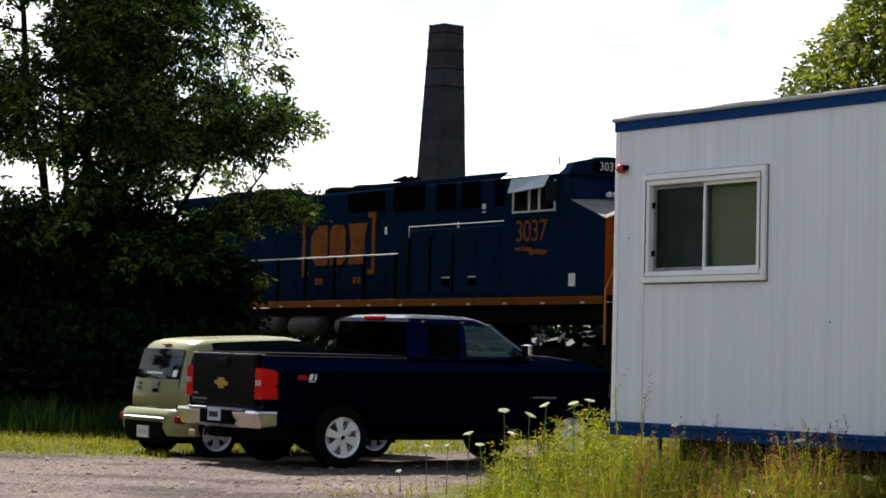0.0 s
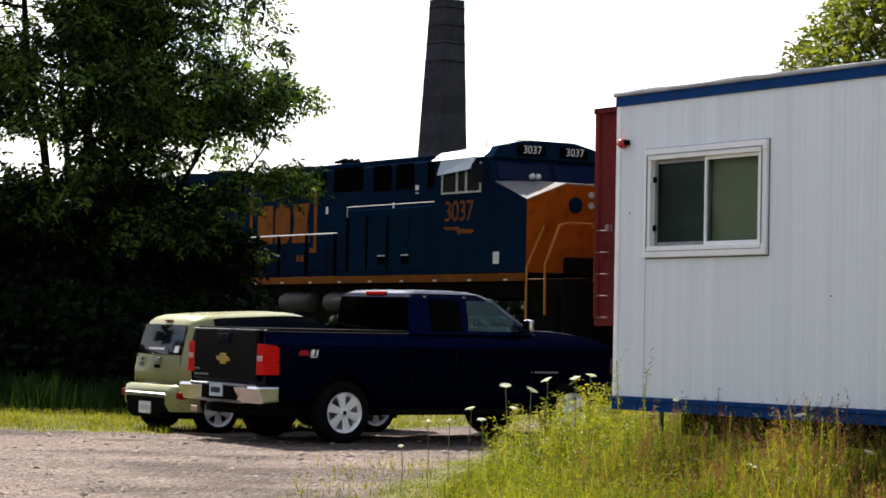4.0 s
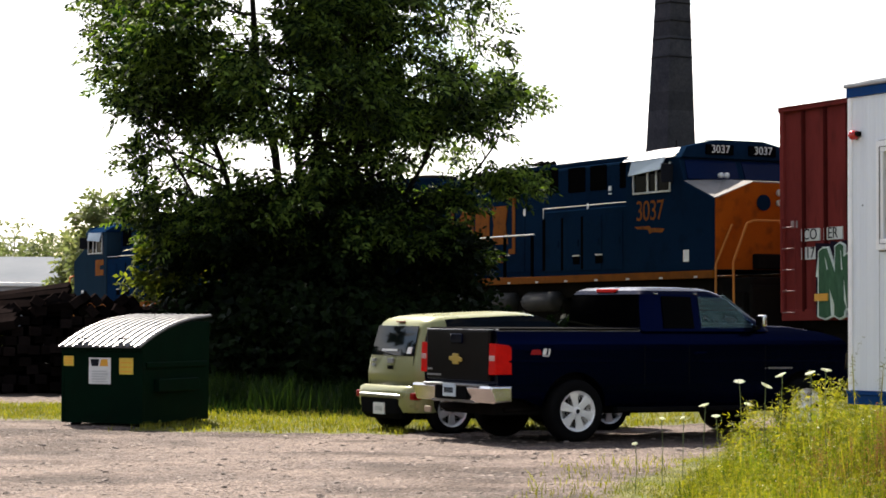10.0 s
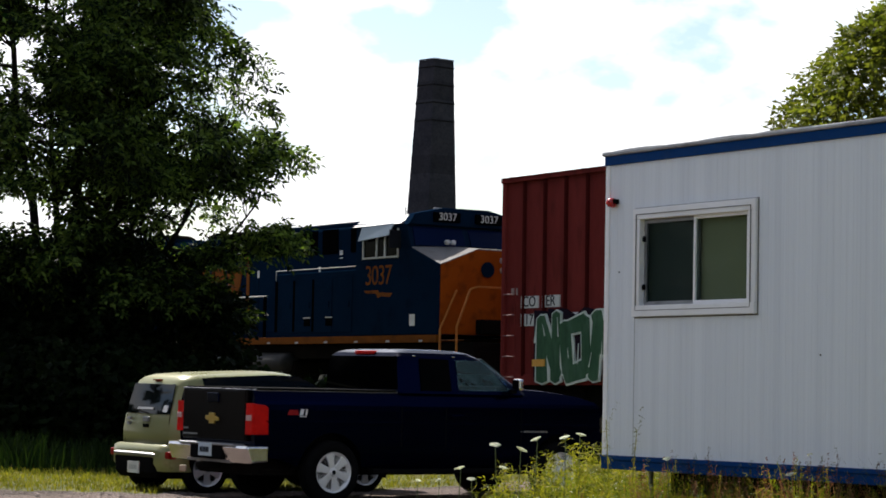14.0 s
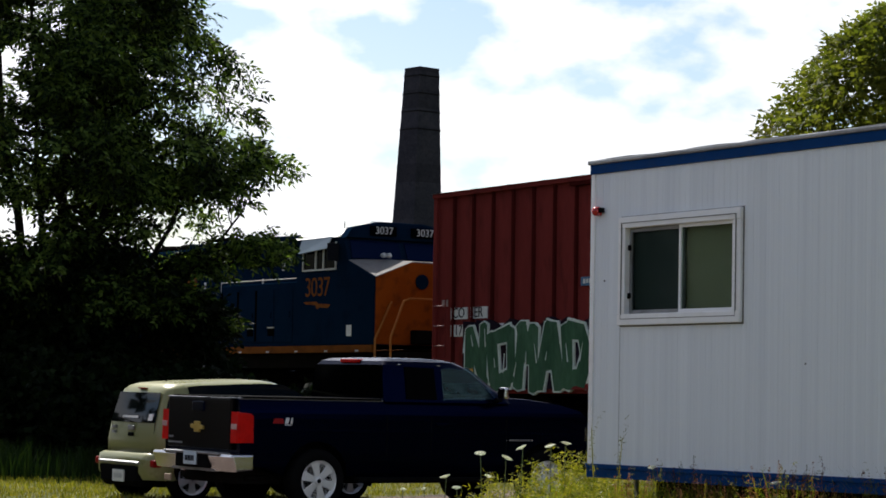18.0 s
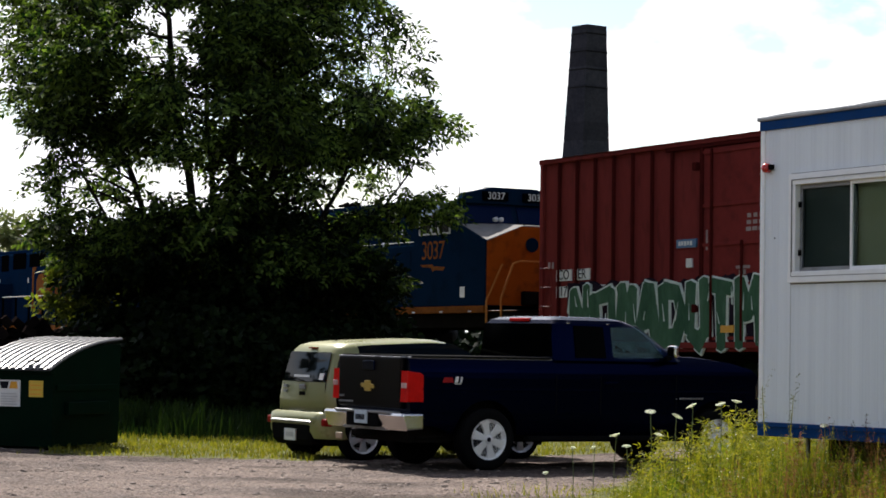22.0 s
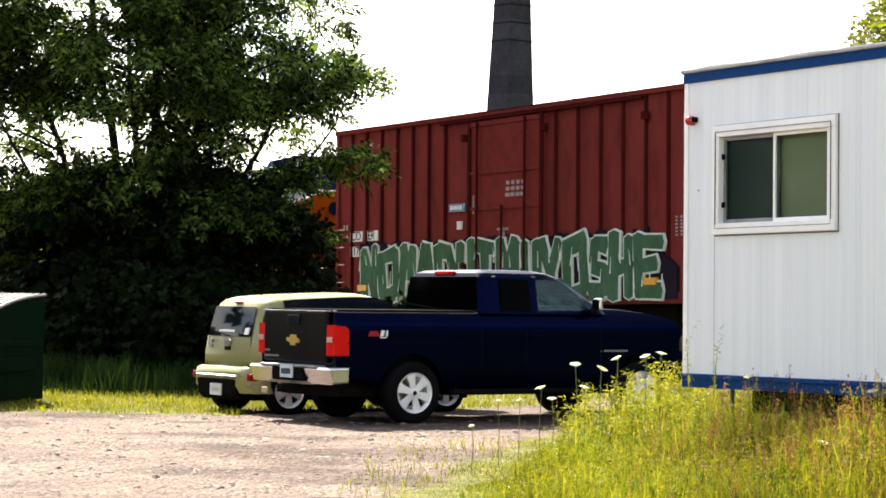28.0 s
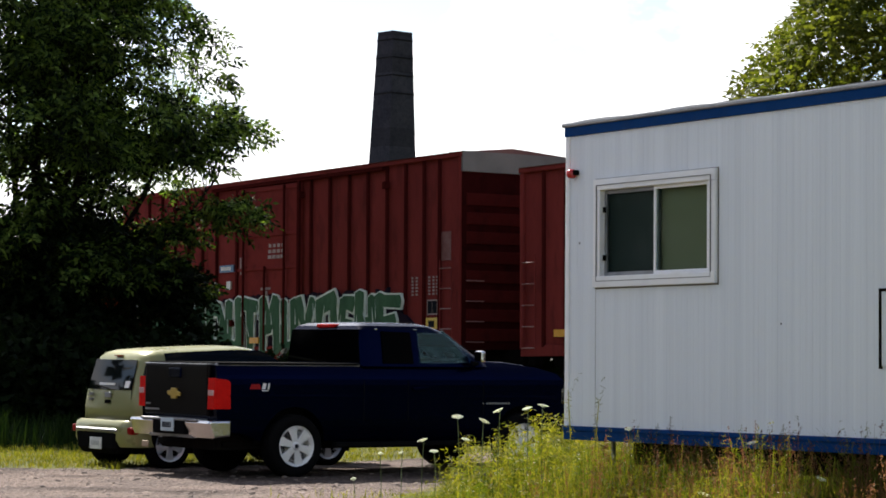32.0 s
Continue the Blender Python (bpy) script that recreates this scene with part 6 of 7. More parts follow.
# ---- refuse container ----
def dumpster():
    W, D = 1.27, 1.98
    m = pose(-8.6, 33.36, ground_z(-8, 34) - 0.02, 0, 0, -16.9)
    t = thing("refuse_container", m, "dark green steel refuse container with ribbed lids", "dumpster")
    side = [(0.0, 0.06), (D, 0.06), (D + 0.02, 1.5), (1.5, 1.5), (0.9, 1.42), (0.4, 1.3), (-0.02, 1.14)]
    part("body", prism(side, 0.0, W, "x", bevel=0.012), M_GREEN, t, "dark green steel body")
    part("front_rim", box((-0.02, -0.06, 1.08), (W + 0.02, 0.02, 1.15), 0.012), M_GREEN, t)
    for x in (0.0, W):
        part("side_rib", box((x - 0.03, 0.1, 0.84), (x + 0.03, D - 0.1, 0.92), 0.01), M_GREEN, t)
        part("lift_pocket", box((x - 0.08 if x == 0 else x, 0.35, 0.5), (x if x == 0 else x + 0.08, 1.55, 0.68), 0.015), M_GREEN, t)
        part("corner_brace", box((x - 0.02, -0.02, 0.06), (x + 0.02, 0.05, 1.1), 0.008), M_GREEN, t)
    for x in (0.06, W - 0.16):
        for y in (0.1, D - 0.25):
            part("foot", box((x, y, 0.0), (x + 0.1, y + 0.15, 0.07), 0.01), M_UNDER, t)
    # two curved lids, ribbed from front to back
    curve = [(-0.1, 1.14), (0.15, 1.24), (0.4, 1.325), (0.7, 1.41), (1.0, 1.475), (1.35, 1.53), (1.7, 1.56), (2.02, 1.58)]
    for k in range(2):
        x0, x1 = -0.03 + k * (W / 2 + 0.015), W / 2 - 0.005 + k * (W / 2 + 0.035)
        bm = bmesh.new()
        cols = []
        n = 24
        for i in range(n + 1):
            x = x0 + (x1 - x0) * i / n
            up = 0.022 if (i // 2) % 2 else 0.0
            cols.append([bm.verts.new((x, y, z + up)) for y, z in curve] + [bm.verts.new((x, y, z - 0.02)) for y, z in curve[::-1]])
        w = len(curve) * 2
        for a, b in zip(cols, cols[1:]):
            for j in range(w):
                bm.faces.new((a[j], a[(j + 1) % w], b[(j + 1) % w], b[j]))
        bm.faces.new(cols[0])
        bm.faces.new(cols[-1][::-1])
        bmesh.ops.recalc_face_normals(bm, faces=bm.faces)
        lid = part("lid", bm, M_LID, t, "ribbed weathered black plastic lid")
        xm = (x0 + x1) / 2
        part("lid_handle", box((xm - 0.09, -0.02, 1.24), (xm + 0.09, 0.05, 1.262), 0.01), M_BLACK, lid)
    part("hinge_bar", rod((-0.05, D + 0.03, 1.57), (W + 0.05, D + 0.03, 1.57), 0.02), M_UNDER, t)
    # notices: plain shapes and bars
    sg = part("notice", box((0.43, -0.03, 0.61), (0.78, -0.012, 0.98), 0.002), M_WHITE, t, "white notice with black and orange shapes")
    part("notice_shape", prism([(0.455 + (a - 0.48) * 0.84, 0.96 + (b - 0.95) * 0.9) for a, b in ((0.48, 0.95), (0.65, 0.95), (0.63, 0.84), (0.51, 0.84))], -0.034, -0.028, "y"), M_INK, sg)
    part("notice_shape", prism([(0.455 + (a - 0.48) * 0.84, 0.96 + (b - 0.95) * 0.9) for a, b in ((0.66, 0.84), (0.69, 0.95), (0.81, 0.95), (0.82, 0.84))], -0.034, -0.028, "y"), M_ORANGE, sg)
    for k in range(5):
        part("notice_bar", box((0.48, -0.034, 0.635 + 0.036 * k), (0.74 - 0.03 * (k % 3), -0.028, 0.652 + 0.036 * k)), M_STENCIL2, sg)
    for x0, x1, z0, z1 in ((0.02, 0.18, 0.86, 1.0), (0.92, 1.14, 0.75, 0.98)):
        st = part("warning_sticker", box((x0, -0.03, z0), (x1, -0.012, z1), 0.002), M_YELLOW, t, "faded yellow warning sticker")
        for k in range(3):
            part("sticker_bar", box((x0 + 0.02, -0.033, z0 + 0.03 + (z1 - z0) * 0.27 * k), (x1 - 0.02, -0.028, z0 + 0.05 + (z1 - z0) * 0.27 * k)), M_ORANGE, st)


dumpster()


# ---- stacked old sleepers ----
def sleeper_stack():
    rng = random.Random(11)
    t = thing("sleeper_stack", pose(-13.6, 47.6, ground_z(-13.6, 47.6), 0, 0, 16), "heap of dark creosoted old railway sleepers", "timber stack")
    beam = part("sleeper", box((-0.115, -1.3, -0.09), (0.115, 1.3, 0.09), 0.012), M_TIE, t)
    first = True

    def top(x):
        return max(0.3, 1.95 - 0.36 * (1.0 - x)) if x < 1.0 else 1.95 - 0.1 * (x - 1.0)

    for layer in range(10):
        z = 0.1 + layer * 0.187
        x = -4.4 + 0.12 * (layer % 2)
        while x < 5.2:
            if z < top(x):
                last = z + 0.3 >= top(x)
                roll = rng.choice((40, 45, 50, 33, -38)) if last else rng.uniform(-3, 3)
                mm = pose(x, rng.uniform(-0.45, 0.45), z + (rng.uniform(0.0, 0.09) if last else 0), rng.uniform(-2, 2), roll, rng.uniform(-4, 4))
                if first:
                    beam.matrix_basis, first = mm, False
                else:
                    share(beam, "sleeper", mm, t)
            x += 0.234 + rng.uniform(0, 0.012)
    # bundles lying crosswise down the falling flank, their upper sides turned to the light
    for x0, y0, z0 in ((0.25, -0.2, 1.92), (-0.95, -0.65, 1.5), (-1.9, -1.15, 1.1), (-2.6, -1.65, 0.7)):
        for k in range(4):
            share(beam, "sleeper", pose(x0 + rng.uniform(-0.08, 0.08), y0 - 0.215 * k, z0 - 0.09 * k, -7 + rng.uniform(-1.5, 1.5), -24 + rng.uniform(-4, 4), 72 + rng.uniform(-2, 2)), t)


sleeper_stack()
# ---- trees, scrub, grass ----
def quads_mesh(name, verts, n_quads, material):
    """Many separate four-cornered leaves in one mesh."""
    me = bpy.data.meshes.new(name)
    me.vertices.add(n_quads * 4)
    me.vertices.foreach_set("co", np.ascontiguousarray(verts, dtype=np.float32).ravel())
    me.loops.add(n_quads * 4)
    me.loops.foreach_set("vertex_index", np.arange(n_quads * 4, dtype=np.int32))
    me.polygons.add(n_quads)
    me.polygons.foreach_set("loop_start", np.arange(0, n_quads * 4, 4, dtype=np.int32))
    me.polygons.foreach_set("loop_total", np.full(n_quads, 4, dtype=np.int32))
    me.update(calc_edges=True)
    me.materials.append(material)
    return me


def unit(v):
    return v / np.maximum(1e-9, np.linalg.norm(v, axis=-1, keepdims=True))


def sprays(rs, pts, outward, leaf, per=7, droop=0.35, width=0.36):
    """Feathered leaves: at every point a stalk with pairs of pointed leaflets. Returns (n, 4, 3)."""
    n = len(pts)
    axis = unit(outward + rs.normal(0, 0.55, (n, 3)) + np.array([0, 0, -droop]))
    side = unit(np.cross(axis, np.array([0.0, 0.0, 1.0]) + rs.normal(0, 0.5, (n, 3))))
    out = []
    size = leaf * rs.uniform(0.7, 1.3, n)[:, None]
    for k in range(per):
        if k == per - 1:
            base, way = pts + axis * size * (0.55 * (per // 2)), axis
        else:
            s = 1 if k % 2 else -1
            base = pts + axis * size * 0.55 * (k // 2 + 0.3)
            way = unit(axis * 0.55 + side * s + rs.normal(0, 0.2, (n, 3)))
        nrm = unit(np.cross(way, side + rs.normal(0, 0.4, (n, 3))))
        wv = unit(np.cross(way, nrm)) * size * width
        way = way * size
        sag = np.array([0, 0, -1.0]) * size * 0.12
        out.append(np.stack([base, base + way * 0.45 + wv, base + way + sag, base + way * 0.45 - wv], 1))
    return np.concatenate(out, 0)


def crown_points(rs, n, table, gap=0.12, freq=0.75, seed=0.0, depth=1.0):
    """Points inside a crown given by (height, reach to the left, reach to the right), thinned into clumps by noise."""
    zs, ls, rr = (np.array(c) for c in zip(*table))
    got, out = [], []
    while len(got) < n:
        z = rs.uniform(zs[0], zs[-1])
        a = rs.uniform(0, 2 * math.pi)
        ca = math.cos(a)
        reach_l, reach_r = np.interp(z, zs, ls), np.interp(z, zs, rr)
        reach = reach_r if ca > 0 else reach_l
        mean = (reach_l + reach_r) / 2 * depth
        r = rs.uniform(0, 1) ** 0.45
        if rs.uniform(0, 1) > min(1.0, (reach_l + reach_r) / 5.0 + 0.15):
            continue
        p = (ca * reach * r, math.sin(a) * mean * r, z)
        lump = noise.noise(Vector((p[0] * freq + seed, p[1] * freq, p[2] * freq * 1.2)))
        if lump < gap - 0.25 + 0.25 * r:
            continue
        got.append(p)
        out.append((ca, math.sin(a), 0.35))
    return np.array(got), np.array(out)


def branch_mesh(rng, stems, twigs, bm=None):
    """Stems as chains of tapering limbs; twigs from the stems to the given tips."""
    bm = bm or bmesh.new()
    nodes = []
    for chain, r0, r1 in stems:
        pts = [Vector(p) for p in chain]
        k = len(pts) - 1
        for i in range(k):
            a, b = r0 + (r1 - r0) * i / k, r0 + (r1 - r0) * (i + 1) / k
            rod(pts[i], pts[i + 1], a, b, 7, bm, caps=False)
            for j in range(4):
                nodes.append((pts[i].lerp(pts[i + 1], j / 4), a + (b - a) * j / 4))
    for tip in twigs:
        tip = Vector(tip)
        best = min(nodes, key=lambda q: (q[0] - tip).length + (0.9 if q[0].z > tip.z - 0.2 else 0))
        p, r = best
        mid = p.lerp(tip, 0.5) + Vector((rng.uniform(-0.15, 0.15), rng.uniform(-0.15, 0.15), rng.uniform(0.0, 0.25)))
        rr = min(r * 0.55, 0.045)
        rod(p, mid, rr, rr * 0.6, 5, bm, caps=False)
        rod(mid, tip, rr * 0.6, 0.006, 5, bm, caps=False)
    return bm


def tree(name, at, label, table, n_sprays, leaf, material, stems, seed, depth=1.0, gap=0.12, twigs=160):
    rs, rng = np.random.RandomState(seed), random.Random(seed)
    t = thing(name, pose(at[0], at[1], at[2]), label, "tree")
    pts, out = crown_points(rs, n_sprays, table, gap, 0.75, seed * 3.1, depth)
    part("trunk", branch_mesh(rng, stems, [tuple(pts[i]) for i in rs.choice(len(pts), twigs, replace=False)]), M_BARK, t, "grey-brown stems and limbs", True)
    q = sprays(rs, pts, out, leaf * 1.1, width=0.27)
    ob = new("crown", quads_mesh("crown", q, len(q), material))
    ob.parent = t
    return t


def leaf_clumps(rs, n, table, depth, seed, size, per, airy=None, gap=-0.1, inner=0.55):
    """Foliage in layered, drooping pads held at the ends of twigs. Returns pad centres, spray points and their directions."""
    zs, ls, rr = (np.array(c) for c in zip(*table))
    centres, pts, out = [], [], []
    while len(centres) < n:
        z, a = rs.uniform(zs[0], zs[-1]), rs.uniform(0, 2 * math.pi)
        left, right = np.interp(z, zs, ls), np.interp(z, zs, rr)
        if rs.uniform(0, 1) > (left + right) / 9.5:
            continue
        k = rs.uniform(0, 1) ** inner
        swell = 1.05 + 0.26 * noise.noise(Vector((math.cos(a) * 1.6 + seed, math.sin(a) * 1.6, z * 0.75)))
        reach = (right if math.cos(a) > 0 else left) * swell - size * 0.6
        c = Vector((math.cos(a) * reach * k, math.sin(a) * (left + right) / 2 * depth * k, z))
        if airy and airy[0] < z < airy[1] and abs(c.x - airy[3]) < airy[2] and rs.uniform(0, 1) < airy[4]:
            continue
        if noise.noise(Vector((c.x * 0.55 + seed, c.y * 0.55, c.z * 0.8))) < gap:
            continue
        r = size * rs.uniform(0.6, 1.25)
        flat = rs.uniform(0.3, 0.5)
        centres.append(tuple(c))
        m = max(8, int(per * (r / size) ** 2))
        d = unit(rs.normal(0, 1, (m, 3)))
        q = rs.uniform(0, 1, (m, 1)) ** 0.45
        # pads lean outwards: their outer rim hangs lower
        off = d * q * np.array([r, r, r * flat])
        off[:, 2] -= 0.28 * (off[:, 0] * math.cos(a) + off[:, 1] * math.sin(a)) + 0.1 * (off[:, 0] ** 2 + off[:, 1] ** 2) / r
        pts.append(np.array(c) + off)
        out.append(d * np.array([1.0, 1.0, 0.35]) + np.array([math.cos(a), math.sin(a), 0.0]) * 0.5)
    return centres, np.concatenate(pts, 0), np.concatenate(out, 0)


def stem(rng, x, y, lean_x, lean_y, h, wig=0.12, n=7, z0=0.0):
    return [(x + lean_x * (i / n) ** 1.2 + rng.uniform(-wig, wig) * (i > 0), y + lean_y * (i / n) + rng.uniform(-wig, wig) * (i > 0), z0 + h * i / n) for i in range(n + 1)]


rng = random.Random(3)
ASH_STEMS = [(stem(rng, 0.2, 0, 0.3, 0.3, 13.0), 0.152, 0.029), (stem(rng, -0.1, 0.1, -1.8, 0.4, 11.5), 0.130, 0.029), (stem(rng, 0.4, -0.1, 1.5, -0.3, 9.6), 0.122, 0.029),
             (stem(rng, -0.3, -0.1, -3.0, -0.3, 8.4), 0.099, 0.024), (stem(rng, 0.5, 0.1, 2.7, 0.3, 6.6), 0.099, 0.024), (stem(rng, 0.0, 0.2, -0.8, 1.4, 11.0), 0.099, 0.024),
             (stem(rng, 0.4, 0.2, 1.1, -1.2, 10.4), 0.099, 0.024), (stem(rng, -0.4, 0.15, -3.3, 0.6, 6.0), 0.068, 0.019), (stem(rng, 0.6, 0.0, 3.3, 0.2, 5.2), 0.068, 0.019)]
ASH_Z = ground_z(-7.5, 48.6) - 0.05
# crown outline: height over the lot, reach on either side
ASH = [(z - ASH_Z, a, b) for z, a, b in ((2.9, 2.8, 3.5), (3.55, 3.1, 3.6), (3.9, 3.5, 3.8), (4.5, 4.1, 4.6), (4.9, 4.1, 4.1), (5.3, 4.1, 4.7), (6.2, 4.45, 5.0), (6.9, 4.9, 4.7), (8.0, 4.5, 4.2), (9.0, 3.8, 3.6), (9.9, 3.2, 3.0), (11.0, 2.1, 1.8), (12.2, 0.5, 0.5))]
ASH_LOW = [(z - ASH_Z, a, b) for z, a, b in ((-0.2, 2.0, 2.9), (0.6, 2.3, 3.3), (1.6, 2.6, 3.4), (2.6, 2.8, 3.5), (3.2, 3.0, 3.5), (3.7, 2.8, 3.2), (4.2, 1.8, 2.2))]


def ash_tree():
    rs, rng = np.random.RandomState(14), random.Random(14)
    t = thing("ash_tree", pose(-7.5, 48.6, ASH_Z), "tall many-stemmed ash tree with dense dark foliage", "tree")
    centres, pts, out = leaf_clumps(rs, 800, ASH, 0.9, 4.0, 0.56, 33, (3.9 - ASH_Z, 5.5 - ASH_Z, 2.8, 0.0, 0.5), -0.06, 0.46)
    part("trunk", branch_mesh(rng, ASH_STEMS, centres), M_BARK, t, "grey-brown stems and limbs", True)
    q = sprays(rs, pts, out, 0.13, 7, 0.55, 0.23)
    ob = new("crown", quads_mesh("crown", q, len(q), M_LEAF))
    ob.parent = t
    # low pads take the darkened leaves, so their shade is painted
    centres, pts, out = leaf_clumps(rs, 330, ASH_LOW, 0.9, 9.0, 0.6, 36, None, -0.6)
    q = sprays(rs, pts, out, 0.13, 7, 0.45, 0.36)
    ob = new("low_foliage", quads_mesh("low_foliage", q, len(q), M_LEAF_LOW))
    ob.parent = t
    ob["label"] = "low shoots and scrub foliage with shade in its colour"


ash_tree()

SAP = [(0.2, 0.4, 0.4), (1.0, 0.75, 0.7), (1.8, 0.9, 0.8), (2.6, 0.7, 0.6), (3.2, 0.3, 0.3)]
tree("ash_sapling", (-10.55, 49.2, ground_z(-10.55, 49.2)), "light green young sapling beside the ash tree", SAP, 700, 0.13, M_LEAF_LIGHT,
     [(stem(rng, 0, 0, 0.1, 0, 2.8, 0.05), 0.03, 0.01), (stem(rng, 0, 0, -0.4, 0.1, 2.4, 0.05), 0.025, 0.01)], 8, 1.0, -0.1, 40)

MAPLE = [(2.5, 1.8, 1.6), (4.0, 2.7, 2.6), (5.5, 3.0, 3.0), (6.8, 2.9, 3.1), (7.8, 2.4, 2.6), (8.7, 1.6, 1.9), (9.5, 0.5, 0.6)]
tree("roadside_tree", (9.5, 47.0, -0.2), "sunlit green tree behind the trailer", MAPLE, 7500, 0.12, M_LEAF_LIGHT,
     [(stem(rng, 0, 0, 0.2, 0, 8.6, 0.1), 0.22, 0.03), (stem(rng, 0, 0, -1.6, 0.3, 7, 0.1), 0.12, 0.03), (stem(rng, 0, 0, 1.6, 0, 7, 0.1), 0.12, 0.03)], 15, 1.0, 0.02, 120)
FARTREE = [(0.5, 0.9, 0.9), (3.0, 1.5, 1.6), (5.0, 1.7, 1.6), (6.5, 1.3, 1.0), (7.6, 0.4, 0.4)]
tree("far_tree", (-26.8, 112.0, -0.3), "light green tree beyond the track, haze in its colour", FARTREE, 900, 0.3, M_LEAF_FAR, [(stem(rng, 0, 0, 0.2, 0, 6.5, 0.1), 0.15, 0.03)], 21, 1.0, -0.05, 40)
tree("far_tree", (-30.1, 118.0, -0.3), "light green tree beyond the track, haze in its colour", [(0.5, 0.6, 0.6), (3.0, 0.9, 0.9), (4.6, 0.8, 0.9), (5.6, 0.3, 0.3)], 420, 0.3, M_LEAF_FAR, [(stem(rng, 0, 0, 0.2, 0, 5, 0.1), 0.15, 0.03)], 22, 1.0, -0.05, 40)


def thicket(name, label, material, spots, n, leaf, seed):
    """A run of scrub or far woods as one body of leaves: spots of (x, y, reach, height)."""
    rs = np.random.RandomState(seed)
    pts, out = [], []
    area = np.array([r * h for _, _, r, h in spots])
    for i in rs.choice(len(spots), n, p=area / area.sum()):
        x, y, r, h = spots[i]
        d = unit(rs.normal(0, 1, (1, 3)))[0]
        k = rs.uniform(0, 1) ** 0.4
        pts.append((x + d[0] * r * k, y + d[1] * r * k, ground_z(x, y) + h * 0.45 + d[2] * h * 0.55 * k))
        out.append((d[0], d[1], 0.3))
    q = sprays(rs, np.array(pts), np.array(out), leaf, 5, width=0.5)
    ob = new(name, quads_mesh(name, q, len(q), material))
    return tagged(ob, label, "scrub", kind="stuff")


r9 = random.Random(9)
woods = []
for i in range(44):
    az = radians(-25 + 14 * i / 44 + r9.uniform(-0.2, 0.2))
    d = 230 + r9.uniform(-15, 25)
    woods.append((d * math.sin(az), d * math.cos(az), 6 + r9.uniform(-1, 2), 9.4 + r9.uniform(-1.6, 1.6)))
thicket("far_woods", "line of distant green trees, haze in their colour", M_LEAF_FAR, woods, 42000, 0.3, 31)
# unseen woods out of view, added to darken reflections in paint and glass
around = []
for i in range(90):
    az = radians(26 + 304 * i / 90 + r9.uniform(-1.5, 1.5))
    d = 62 + r9.uniform(-5, 8)
    x, y = d * math.sin(az), d * math.cos(az)
    if not -6 < uv_of(x, y)[1] < 8:
        around.append((x, y, 3.6 + r9.uniform(-0.6, 1.2), 11.0 + r9.uniform(-3, 3)))
thicket("reflection_woods", "unseen dark woods added round the lot for reflections", M_LEAF_LOW, around, 22000, 0.5, 36)
# scrub added behind the train to keep the gap below it dark
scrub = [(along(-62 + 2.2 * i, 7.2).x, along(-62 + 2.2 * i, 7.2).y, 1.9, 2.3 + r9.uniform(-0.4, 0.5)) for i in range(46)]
thicket("trackside_scrub", "scrub beyond the track, darkened for the shade below the train", M_LEAF_DARK, scrub, 22000, 0.27, 32)
bushes = [(-21.5 + 1.1 * i, 60 + r9.uniform(-3, 3), 1.2, 1.35 + r9.uniform(-0.25, 0.25)) for i in range(5)] + [(-16.5, 52, 0.9, 0.9), (-17.6, 53.5, 1.0, 1.1)]
thicket("verge_bushes", "light green bushes behind the sleeper stack", M_LEAF_LIGHT, bushes, 1500, 0.14, 33)
thicket("shade_scrub", "undergrowth round the foot of the ash, shade in its colour", M_LEAF_LOW, [(-9.4, 45.6, 1.2, 1.7), (-8.2, 45.2, 1.4, 2.0), (-6.9, 45.0, 1.6, 2.2), (-5.4, 45.4, 1.5, 2.0), (-4.1, 46.0, 1.5, 1.9), (-2.8, 47.0, 1.4, 1.5), (-1.4, 48.0, 1.4, 1.4)], 3600, 0.15, 34)


def blades(name, label, material, spots, hmin, hmax, width, seed, lean=0.35, tall=None, category="grass"):
    """Tapering bent blades at the given places, as one body of grass."""
    rs = np.random.RandomState(seed)
    p = np.array(spots)
    n = len(p)
    h = rs.uniform(hmin, hmax, n) if tall is None else rs.uniform(0.6, 1.0, n) * np.array([tall(x, y) for x, y, _ in spots])
    a = rs.uniform(0, 2 * math.pi, n)
    side = np.stack([np.cos(a), np.sin(a), np.zeros(n)], 1) * (width * rs.uniform(0.6, 1.3, n))[:, None]
    b = rs.uniform(0, 2 * math.pi, n)
    bend = np.stack([np.cos(b), np.sin(b), np.zeros(n)], 1) * (lean * h * rs.uniform(0.2, 1.2, n))[:, None]
    up = np.array([0, 0, 1.0]) * h[:, None]
    mid = p + up * 0.55 + bend * 0.3
    tip = p + up * 0.95 + bend
    q1 = np.stack([p - side, p + side, mid + side * 0.8, mid - side * 0.8], 1)
    q2 = np.stack([mid - side * 0.8, mid + side * 0.8, tip + side * 0.1, tip - side * 0.1], 1)
    q = np.concatenate([q1, q2], 0)
    ob = new(name, quads_mesh(name, q, len(q), material))
    return tagged(ob, label, category, kind="stuff")


def scatter(rs, n, x0, x1, y0, y1, keep):
    got = []
    while len(got) < n:
        x, y = rs.uniform(x0, x1), rs.uniform(y0, y1)
        if rs.uniform(0, 1) < keep(x, y):
            got.append((x, y, ground_z(x, y) - 0.01))
    return got


def in_trailer(x, y):
    q = TRAILER.inverted() @ Vector((x, y, 0))
    return -0.05 < q.x < TLEN and 0.25 < q.y < TWID


def beside_trailer(x, y):
    """Distance in front of the trailer's long face; large behind its corner."""
    q = TRAILER.inverted() @ Vector((x, y, 0))
    return q.x, -q.y


def bank(x, y):
    if in_trailer(x, y):
        return 0.0
    return grassy(x, y) if x > -2.6 and y < 31.5 else 0.0


